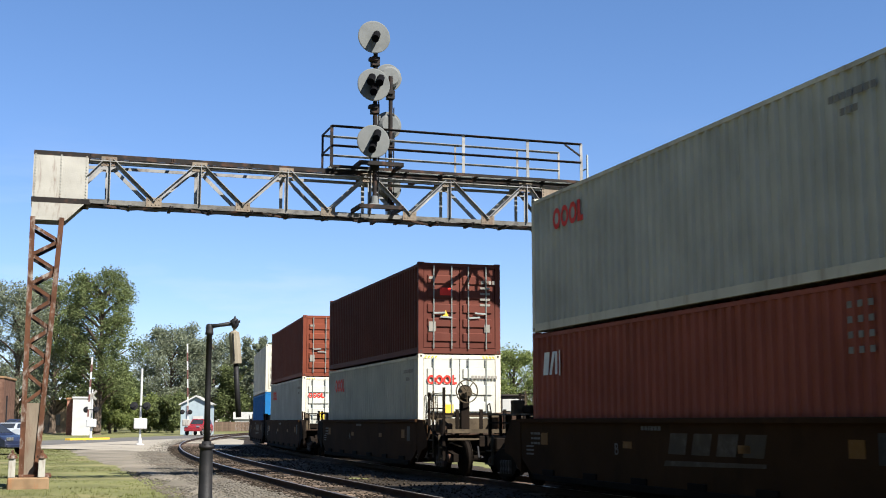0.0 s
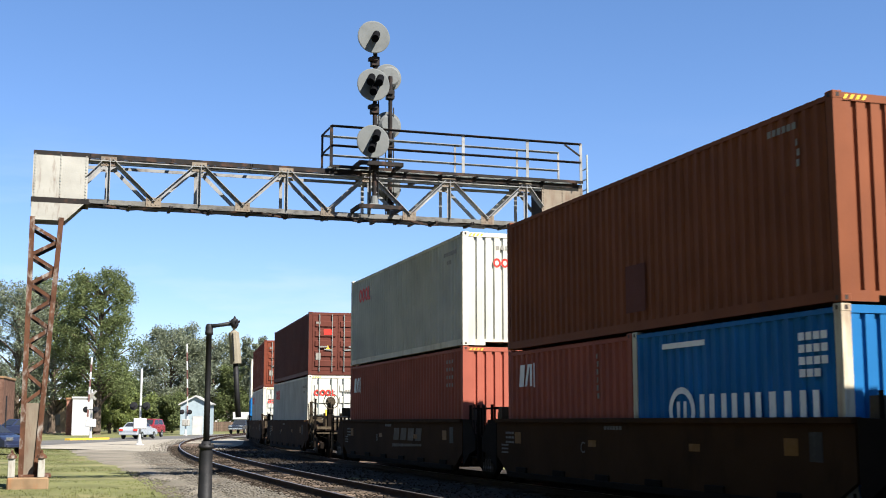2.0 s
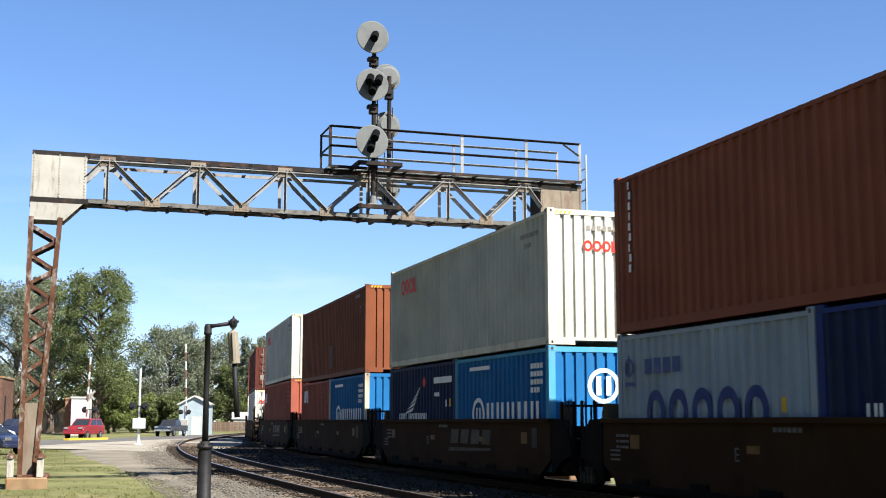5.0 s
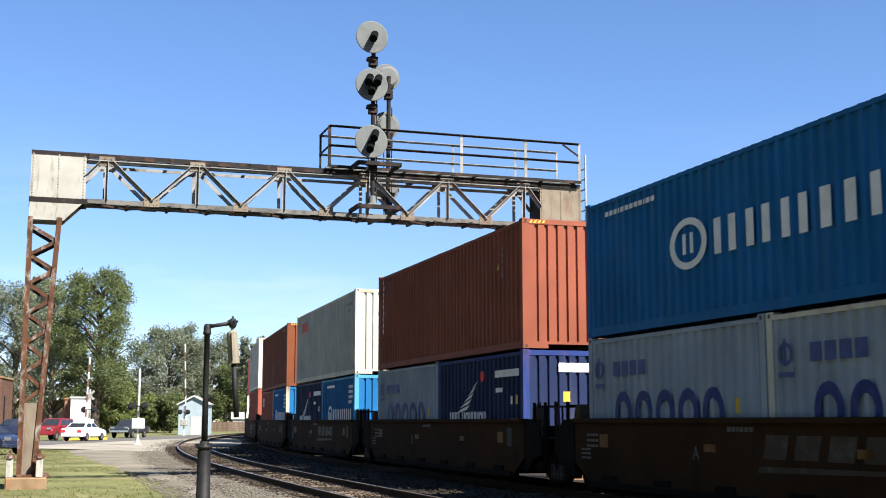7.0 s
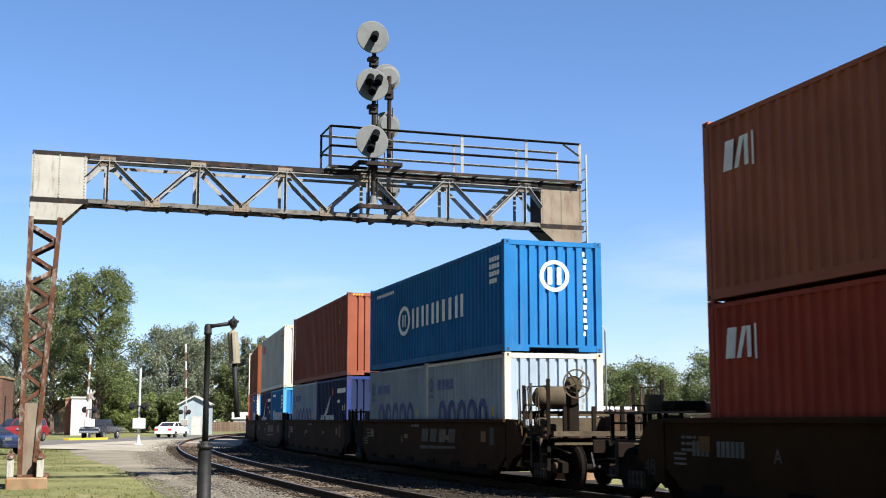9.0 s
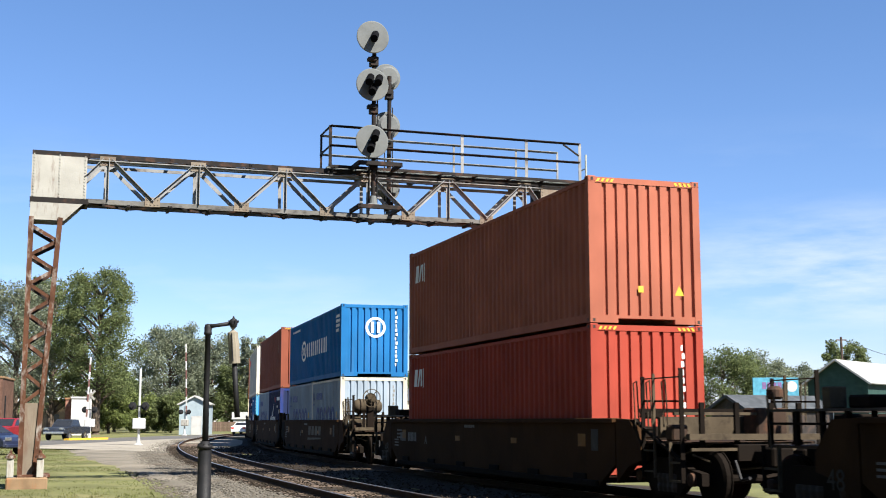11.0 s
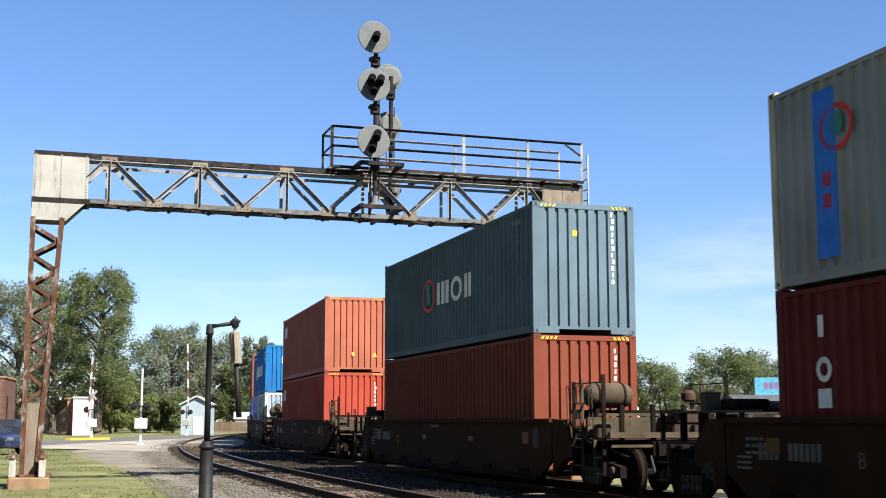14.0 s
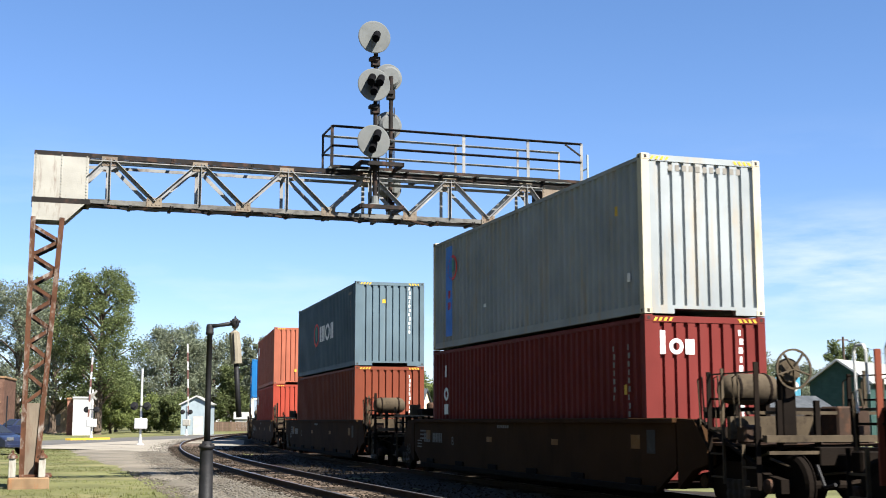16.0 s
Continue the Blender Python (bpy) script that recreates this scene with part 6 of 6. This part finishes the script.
def house(name, label, category, x, y, turn, w, d, eave, peak, wall, roof, openings=(), eaves=0.25):
    """A gabled house; its gable end, w wide, faces local -y. openings: (name, material, x, z, w, h) on that end."""
    h = thing(name, label, category, "", Matrix.Translation((x, y, GROUND - 0.02)) @ Matrix.Rotation(radians(turn), 4, "Z"))
    bm = bmesh.new()
    a = [bm.verts.new((px, 0, pz)) for px, pz in ((-w / 2, 0), (w / 2, 0), (w / 2, eave), (0, peak), (-w / 2, eave))]
    b = [bm.verts.new((px, d, pz)) for px, pz in ((-w / 2, 0), (w / 2, 0), (w / 2, eave), (0, peak), (-w / 2, eave))]
    for i in range(5):
        bm.faces.new((a[i], a[(i + 1) % 5], b[(i + 1) % 5], b[i]))
    bm.faces.new(list(reversed(a)))
    bm.faces.new(b)
    part("wall", bm, wall, h)
    slope = math.atan2(peak - eave, w / 2)
    for sx in (1, -1):
        bm = bmesh.new()
        run = math.hypot(w / 2, peak - eave) + eaves
        m = Matrix.Translation((0, 0, peak + 0.04)) @ Matrix.Rotation(sx * slope, 4, "Y")
        box(bm, 0, sx * run, -eaves, d + eaves, 0, 0.1, m)
        part("roof", bm, roof, h, "", 0.0)
        bm = bmesh.new()
        box(bm, 0, sx * run, -eaves - 0.04, -eaves, -0.06, 0.1, m)
        part("verge_board", bm, WALL_WHITE if roof is ROOF_PALE else roof, h)
    for nm, mat, ox, oz, ow, oh in openings:
        bm = bmesh.new()
        box(bm, ox - ow / 2, ox + ow / 2, -0.03, 0.02, oz, oz + oh)
        op = part(nm, bm, mat, h)
        bm = bmesh.new()
        for q in ((ox - ow / 2 - 0.08, ox - ow / 2, oz, oz + oh + 0.08), (ox + ow / 2, ox + ow / 2 + 0.08, oz, oz + oh + 0.08), (ox - ow / 2, ox + ow / 2, oz + oh, oz + oh + 0.08)):
            box(bm, q[0], q[1], -0.05, 0.01, q[2], q[3])
        part("frame", bm, WALL_WHITE, op)
    return h


def flat_block(name, label, category, x, y, turn, w, d, hgt, wall, openings=()):
    h = thing(name, label, category, "", Matrix.Translation((x, y, GROUND - 0.02)) @ Matrix.Rotation(radians(turn), 4, "Z"))
    bm = bmesh.new()
    box(bm, -w / 2, w / 2, 0, d, 0, hgt)
    part("wall", bm, wall, h)
    bm = bmesh.new()
    box(bm, -w / 2 - 0.1, w / 2 + 0.1, -0.1, d + 0.1, hgt, hgt + 0.22)
    part("parapet", bm, CONCRETE if wall is not WALL_WHITE else WALL_WHITE, h, "", 0.03)
    for nm, mat, ox, oz, ow, oh in openings:
        bm = bmesh.new()
        box(bm, ox - ow / 2, ox + ow / 2, -0.03, 0.02, oz, oz + oh)
        op = part(nm, bm, mat, h)
        bm = bmesh.new()
        box(bm, ox - ow / 2 - 0.1, ox + ow / 2 + 0.1, -0.08, 0.01, oz - 0.12, oz)
        part("sill", bm, CONCRETE, op)
    return h


def build_surroundings():
    x, y = at_px(346, 146)
    house("shed", "pale blue gabled shed with a white door", "shed", x, y, 6, 3.5, 4.5, 3.55, 4.45, SIDING_BLUE, ROOF_PALE, (("door", WALL_WHITE, 0.25, 0, 1.0, 2.1),))
    x, y = at_px(146, 140)
    flat_block("white_building", "low whitewashed brick building beside the street", "building", x, y, 16, 2.2, 5, 4.1, WALL_WHITE)
    x, y = at_px(124, 141)
    flat_block("brick_annex", "narrow red brick annex of the white building", "building", x, y, 16, 0.8, 5, 4.0, WALL_BRICK)
    x, y = at_px(84, 168)
    flat_block("tan_building", "tan stone building behind the trees", "building", x, y, 0, 6.5, 8, 4.2, WALL_TAN, (("window", GLASS_DARK, -1.6, 1.0, 1.1, 1.5), ("window", GLASS_DARK, 1.2, 1.0, 1.1, 1.5)))
    x, y = at_px(-26, 128)
    flat_block("brown_building", "dark brown brick building with a pale awning", "building", x, y, 12, 3.4, 9, 6.0, WALL_DARK, (("window", GLASS_DARK, 0.8, 1.0, 1.0, 1.6), ("window", GLASS_DARK, 0.8, 3.6, 1.0, 1.4)))
    x, y = at_px(415, 215)
    house("cottage", "white cottage behind a wooden fence", "house", x, y, -80, 6.0, 9, 1.9, 3.0, WALL_WHITE, ROOF_PALE)
    x, y = at_px(752, 190)
    house("cream_house", "cream house beyond the tracks", "house", x, y, 80, 6.0, 8, 4.6, 6.4, material("cream_siding", (0.62, 0.52, 0.38), 0.8), ROOF_DARK)
    # board fence
    f = thing("board_fence", "weathered brown board fence before the cottage", "fence")
    bm = bmesh.new()
    box(bm, -0.075, 0.075, -0.012, 0.012, 0, 1.45)
    board = mesh_of("board", bm, FENCE_WOOD)
    ax, ay = at_px(374, 192)
    for k in range(48):
        shared("board", board, f, Matrix.Translation((ax + k * 0.16, ay + k * 0.03, GROUND + 0.03 * math.sin(k * 1.7))))
    bm = bmesh.new()
    for z in (0.35, 1.15):
        bar(bm, (ax, ay + 0.05, GROUND + z), (ax + 7.6, ay + 1.5, GROUND + z), 0.08)
    part("fence_rail", bm, FENCE_WOOD, f)
    # a dark post beside the street
    x, y = at_px(11, 100)
    post = thing("street_post", "slim dark street post beside the road", "post", "", Matrix.Translation((x, y, GROUND)))
    bm = bmesh.new()
    tube(bm, [(0, 0, 0), (0, 0, 3.6)], 0.06, 8)
    part("pole", bm, BLACK_IRON, post)
    # beyond the train
    x, y = at_px(1074, 80)
    lamp = thing("street_lamp", "slim grey street lamp with a curved arm", "street lamp", "", Matrix.Translation((x, y, GROUND)))
    bm = bmesh.new()
    tube(bm, [(0, 0, 0), (0, 0, 7.2), (-0.05, 0, 7.5), (-0.22, 0, 7.66), (-1.0, 0, 7.74)], [0.08, 0.055, 0.05, 0.045, 0.035], 8)
    part("pole", bm, GALV, lamp, "", 0, True)
    bm = bmesh.new()
    lathe(bm, [(0.03, 0.08), (0.13, 0.04), (0.16, -0.02), (0.1, -0.06)], 10, Matrix.Translation((-1.15, 0, 7.74)) @ Matrix.Diagonal((1.9, 1, 1, 1)))
    part("lamp_head", bm, GALV, lamp)
    x, y = at_px(824, 130)
    lamp = thing("street_lamp", "slim grey street lamp with a curved arm", "street lamp", "", Matrix.Translation((x, y, GROUND)))
    bm = bmesh.new()
    tube(bm, [(0, 0, 0), (0, 0, 9.9), (0.1, 0, 10.2), (0.3, 0, 10.35), (1.2, 0, 10.5)], [0.1, 0.07, 0.06, 0.05, 0.04], 8)
    part("pole", bm, GALV, lamp, "", 0, True)
    bm = bmesh.new()
    lathe(bm, [(0.03, 0.08), (0.13, 0.04), (0.16, -0.02), (0.1, -0.06)], 10, Matrix.Translation((1.4, 0, 10.5)) @ Matrix.Diagonal((1.9, 1, 1, 1)))
    part("lamp_head", bm, GALV, lamp)
    x, y = at_px(1484, 110)
    house("green_building", "dark green boarded building with a pale roof", "building", x, y, -38, 5.4, 14, 5.0, 6.9, WALL_GREEN, ROOF_PALE, (("window", GLASS_DARK, -1.0, 1.4, 1.0, 1.4),), 0.5)
    x, y = at_px(1290, 76)
    house("low_roof_building", "low building with a dark roof beyond the train", "building", x, y, -60, 3.0, 7.0, 2.3, 3.05, STEEL_DARK, ROOF_DARK)
    x, y = at_px(1374, 92)
    bb = thing("billboard", "blue painted billboard on posts", "billboard", "", Matrix.Translation((x, y, GROUND)))
    bm = bmesh.new()
    box(bm, -1.7, 1.7, -0.05, 0.05, 3.4, 4.75)
    panel = part("panel", bm, material("sky_blue_board", (0.0780, 0.2574, 0.3510), 0.6), bb, "blue board", 0.02)
    bm = bmesh.new()
    for q in code_bars(-1.0, 3.9, (.3, .3, .3, .3), 0.5, 0.08):
        flat_shape(bm, q, lambda a, b, lift: Vector((a, -0.052 - lift, b)))
    part("lettering", bm, flat_paint("faded_violet_marking", (0.16, 0.10, 0.22)), panel)
    bm = bmesh.new()
    flat_shape(bm, ("disc", 1.2, 4.1, 0.4), lambda a, b, lift: Vector((a, -0.052 - lift, b)))
    part("picture", bm, WHITE_PAINT, panel)
    for px in (-1.3, 1.3):
        bm = bmesh.new()
        box(bm, px - 0.07, px + 0.07, 0.052, 0.18, 0, 4.6)
        part("post", bm, WALL_DARK, bb)
    x, y = at_px(906, 60)
    cab = thing("relay_cabinet", "dark trackside cabinet with a white front panel", "cabinet", "", Matrix.Translation((x, y, GROUND)))
    bm = bmesh.new()
    box(bm, -0.62, 0.62, 0, 0.7, 0, 2.75)
    part("case", bm, STEEL_DARK, cab, "", 0.03)
    bm = bmesh.new()
    box(bm, -0.5, 0.44, -0.02, 0.0, 2.05, 2.62)
    part("panel", bm, WALL_WHITE, cab, "white panel", 0.005)
    bm = bmesh.new()
    box(bm, -0.7, 0.7, -0.08, 0.78, 2.75, 2.84)
    part("lid", bm, STEEL_DARK, cab, "", 0.02)
    x, y = at_px(1494, 116)
    up = thing("utility_pole", "weathered wooden utility pole with a wire", "utility pole", "", Matrix.Translation((x, y, GROUND)))
    bm = bmesh.new()
    tube(bm, [(0, 0, 0), (0, 0, 9.4)], [0.16, 0.11], 8)
    part("pole", bm, TIE_WOOD, up)
    bm = bmesh.new()
    bar(bm, (-0.5, 0, 9.1), (0.5, 0, 9.1), 0.1)
    part("crossarm", bm, TIE_WOOD, up)
    bm = bmesh.new()
    tube(bm, [(0.1 + 30 * q, 2 * q, 9.15 - 10.5 * q * (1 - q) - 1.5 * q) for q in (0, .1, .2, .3, .4, .5, .6, .8, 1)], 0.02, 5)
    part("wire", bm, BLACK_IRON, up)
    crossing_gate(160, 108, 7.1, 4.3, "crossing gate with a raised striped arm and crossbuck", -1, True)
    crossing_gate(247, 82, 0, 5.0, "white crossing signal mast with black flashing lamps", -1)
    crossing_gate(328, 136, 10.0, 3.2, "crossing gate with a tall raised striped arm", 1)


# ---- road vehicles ----
def car_paint(name, color):
    return material(name, color, 0.28, 0.1, 0.06, 1.5, (0.3, 0.28, 0.25), 0.08, (2, 2, 2), 0.01, 60, spec=0.5)


SHAPES = {  # length, width, lower outline, cabin outline
    "sedan": (4.8, 1.75, [(-2.38, 0.32), (-2.4, 0.75), (-2.25, 0.98), (-1.5, 1.02), (1.0, 0.98), (2.1, 0.84), (2.38, 0.7), (2.4, 0.34)], [(-1.65, 1.0), (-1.0, 1.42), (0.25, 1.44), (1.15, 0.97)]),
    "suv": (4.6, 1.8, [(-2.3, 0.42), (-2.32, 0.8), (-2.28, 1.12), (0.9, 1.12), (2.1, 1.04), (2.28, 0.85), (2.3, 0.45)], [(-2.24, 1.1), (-2.0, 1.74), (0.15, 1.76), (0.95, 1.1)]),
    "pickup": (5.2, 1.85, [(-2.6, 0.5), (-2.62, 1.05), (-0.6, 1.07), (0.9, 1.08), (2.3, 1.02), (2.58, 0.85), (2.6, 0.5)], [(-0.75, 1.06), (-0.6, 1.66), (0.55, 1.68), (1.2, 1.06)]),
    "van": (4.8, 1.9, [(-2.4, 0.45), (-2.42, 1.2), (1.6, 1.2), (2.35, 1.0), (2.4, 0.45)], [(-2.4, 1.18), (-2.35, 2.6), (1.0, 2.62), (1.7, 1.18)])}


def vehicle(kind, paint, label, category, m=None):
    length, width, low, cab = SHAPES[kind]
    v = thing(kind, label, category, "vehicles at the crossing", m)
    hw = width / 2
    bm = bmesh.new()
    extrude_profile(bm, low, -hw, hw)
    part("body", bm, paint, v, "", 0.05)
    bm = bmesh.new()
    n = len(cab)
    rows = []
    for sy in (-1, 1):
        rows.append([bm.verts.new((x, sy * (hw - (0.06 if z < 1.2 else 0.22)), z)) for x, z in cab])
    for i in range(n):
        bm.faces.new((rows[0][i], rows[0][(i + 1) % n], rows[1][(i + 1) % n], rows[1][i]))
    bm.faces.new(list(reversed(rows[0])))
    bm.faces.new(rows[1])
    part("cabin", bm, paint, v, "", 0.03)
    # glass: both sides, the windscreen and the rear window, a little proud of the cabin
    (x0, z0), (x1, z1), (x2, z2), (x3, z3) = cab
    for sy in (-1, 1):
        for fa, fb in ((0.08, 0.48), (0.53, 0.93)):
            bm = bmesh.new()
            pts = []
            for f, hi in ((fa, 0.18), (fb, 0.18), (fb, 0.86), (fa, 0.86)):
                xl, xr = x0 + (x1 - x0) * hi, x3 + (x2 - x3) * hi
                z = (z0 + z3) / 2 + ((z1 + z2) / 2 - (z0 + z3) / 2) * hi
                pts.append((xl + (xr - xl) * f, sy * (hw - 0.06 - 0.16 * hi + 0.012), z))
            vs = [bm.verts.new(p) for p in pts]
            bm.faces.new(vs)
            bmesh.ops.extrude_face_region(bm, geom=list(bm.faces))
            for q in list(bm.verts)[4:]:
                q.co.y -= sy * 0.03
            part("side_window", bm, GLASS_DARK, v)
    for (xa, za), (xb, zb), nm in (((x3, z3), (x2, z2), "windscreen"), ((x0, z0), (x1, z1), "rear_window")):
        s = 1 if nm == "windscreen" else -1
        bm = bmesh.new()
        lo, hi = Vector((xa, 0, za)).lerp(Vector((xb, 0, zb)), 0.14), Vector((xa, 0, za)).lerp(Vector((xb, 0, zb)), 0.88)
        off = Vector((s * 0.012, 0, 0.01))
        ring = [bm.verts.new(p) for p in (lo + off + Vector((0, -hw + 0.2, 0)), lo + off + Vector((0, hw - 0.2, 0)), hi + off + Vector((0, hw - 0.3, 0)), hi + off + Vector((0, -hw + 0.3, 0)))]
        back = [bm.verts.new(q.co - Vector((s * 0.04, 0, 0.01))) for q in ring]
        bm.faces.new(ring)
        for i in range(4):
            bm.faces.new((ring[i], ring[(i + 1) % 4], back[(i + 1) % 4], back[i]))
        part(nm, bm, GLASS_DARK, v)
    r = 0.32 if kind == "sedan" else 0.37
    for ax in (-length * 0.29, length * 0.31):
        for sy in (-1, 1):
            bm = bmesh.new()
            lathe(bm, [(r * 0.62, -0.1), (r * 0.95, -0.1), (r, -0.07), (r, 0.07), (r * 0.95, 0.1), (r * 0.62, 0.1)], 20, Matrix.Rotation(radians(90), 4, "X"))
            wheel = part("wheel", bm, RUBBER, v, "black tyre")
            wheel.matrix_basis = Matrix.Translation((ax, sy * (hw - 0.07), r))
            bm = bmesh.new()
            lathe(bm, [(r * 0.6, -0.085), (r * 0.25, -0.06), (r * 0.2, 0.06), (r * 0.6, 0.105)], 14, Matrix.Rotation(-sy * radians(90), 4, "X"))
            part("rim", bm, CHROME, wheel)
    zl = low[-3][1] - 0.06
    for sy in (-1, 1):
        bm = bmesh.new()
        box(bm, length / 2 - 0.06, length / 2 + 0.02, sy * (hw - 0.45), sy * (hw - 0.08), zl - 0.1, zl + 0.06)
        part("headlight", bm, CHROME, v, "clear headlight", 0.01)
        bm = bmesh.new()
        box(bm, -length / 2 - 0.03, -length / 2 + 0.06, sy * (hw - 0.4), sy * (hw - 0.04), 0.68, 0.86)
        part("tail_light", bm, RED_MARK, v, "red tail light", 0.01)
    for s in (1, -1):
        bm = bmesh.new()
        box(bm, s * (length / 2 - 0.08), s * (length / 2 + 0.07), -hw + 0.06, hw - 0.06, low[0][1] + 0.02, low[0][1] + 0.2)
        part("bumper", bm, CHROME if kind == "pickup" else paint, v, "", 0.03)
    if kind == "pickup":
        bm = bmesh.new()
        box(bm, -2.5, -0.78, -hw + 0.1, hw - 0.1, 1.02, 1.085)
        part("load_bed", bm, RUBBER, v, "dark open load bed")
    return v


DRIVEN = []   # (vehicle, lane, (seconds, bearing) rows)
LANES = {"out": (-29.5, 0.129, 82.6), "in": (-32.6, 0.122, 263.0)}


def lane_pose(lane, px):
    x90, m, turn = LANES[lane]
    k = (px - 784) / 2161.0
    y = (x90 - 90 * m) / (k - m)
    return Matrix.Translation((x90 + m * (y - 90), y, GROUND + 0.035)) @ Matrix.Rotation(radians(turn), 4, "Z")


def build_vehicles():
    silver = vehicle("sedan", car_paint("silver_car_paint", (0.30, 0.32, 0.345)), "silver sedan driving over the level crossing", "car")
    DRIVEN.append((silver, "out", ((0, 40), (1, 150), (2, 255), (3, 342), (3.5, 388), (4.2, 436), (6.3, 530), (9, 590), (16, 655))))
    red = vehicle("suv", car_paint("red_car_paint", (0.19, 0.014, 0.018)), "dark red sport utility vehicle on the street", "car")
    DRIVEN.append((red, "in", ((0, 359), (1, 309), (2, 272), (3, 214), (4, 187), (6.5, 122), (7.5, 100), (8.5, 70), (9, 60), (11.5, 22), (12.5, 0), (16, -70))))
    truck_ = vehicle("pickup", car_paint("black_car_paint", (0.02, 0.024, 0.032)), "dark pickup truck on the street", "pickup truck")
    DRIVEN.append((truck_, "in", ((0, 470), (3, 400), (4, 352), (6.5, 264), (7, 243), (8, 218), (9, 192), (11.5, 123), (12.5, 102), (13.5, 50), (14.5, 20), (16, -40))))
    white = vehicle("sedan", car_paint("white_car_paint", (0.72, 0.72, 0.70)), "white sedan driving over the level crossing", "car")
    DRIVEN.append((white, "out", ((0, -240), (4.2, -60), (6.5, 118), (7, 164), (7.5, 211), (8, 253), (8.5, 284), (9, 315), (11.2, 450), (16, 560))))
    x, y = at_px(27, 112)
    vehicle("suv", car_paint("navy_car_paint", (0.015, 0.02, 0.045)), "dark blue sport utility vehicle parked beside the street", "car", Matrix.Translation((x, y, GROUND + 0.0)) @ Matrix.Rotation(radians(235), 4, "Z"))
    x, y = at_px(-22, 61)
    vehicle("sedan", car_paint("navy_car_paint", (0.015, 0.02, 0.045)), "dark blue sedan parked on the grass", "car", Matrix.Translation((x, y, GROUND - 0.03)) @ Matrix.Rotation(radians(-30), 4, "Z"))
    x, y = at_px(1068, 92)
    vehicle("van", car_paint("white_car_paint", (0.72, 0.72, 0.70)), "white van parked beyond the tracks", "van", Matrix.Translation((x, y, GROUND)) @ Matrix.Rotation(radians(190), 4, "Z"))


# ---- motion ----
def spin_rows(centre, angles):
    return [(t, Matrix.Translation(centre) @ Matrix.Rotation(a, 4, "Y")) for t, a in angles]


def motions():
    steps = [i * 0.5 for i in range(33)]
    ticks = [i / 15 for i in range(241)]
    turns = [(t, travel(t) / 0.457) for t in ticks]
    for ob, place, reach, m in ROLLING:
        walk(ob, [(t, chord_pose(place + travel(t), reach) @ m) for t in steps])
        for tk in ob.children:
            for ws in tk.children:
                if ws.name.startswith("wheelset"):
                    walk(ws, spin_rows(ws.location.copy(), turns))
    for ob, lane, rows in DRIVEN:
        walk(ob, [(t, lane_pose(lane, px)) for t, px in rows])
        spots = [lane_pose(lane, px).translation for _, px in rows]
        run = np.concatenate([[0], np.cumsum([(b - a).length for a, b in zip(spots, spots[1:])])])
        fine = [i / 30 for i in range(481)]
        far = np.interp(fine, [t for t, _ in rows], run)
        for wheel in ob.children:
            if wheel.name.startswith("wheel"):
                r = wheel.location.z
                step = np.clip(np.diff(far) / r, 0, 1.45)
                angle = np.concatenate([[0], np.cumsum(step)])
                walk(wheel, spin_rows(wheel.location.copy(), zip(fine, angle)))


build_ground()
build_tracks()
build_road()
build_dust()
build_bridge()
build_train()
build_trees()
build_woods()
build_water_column()
build_surroundings()
build_vehicles()
scatter("ballast_stones", STONE, "loose grey ballast stones beside the rails", 8000, stone_place, stone_shape)
scatter("trackbed_stones", DIRTY_STONE_SHADED, "oily brown stones between the rails, darkened with the train's shade", 8000, dirty_place, stone_shape)
scatter("grass_tufts", BLADE, "short dry grass tufts", 26000, blade_place, blade_shape)
motions()
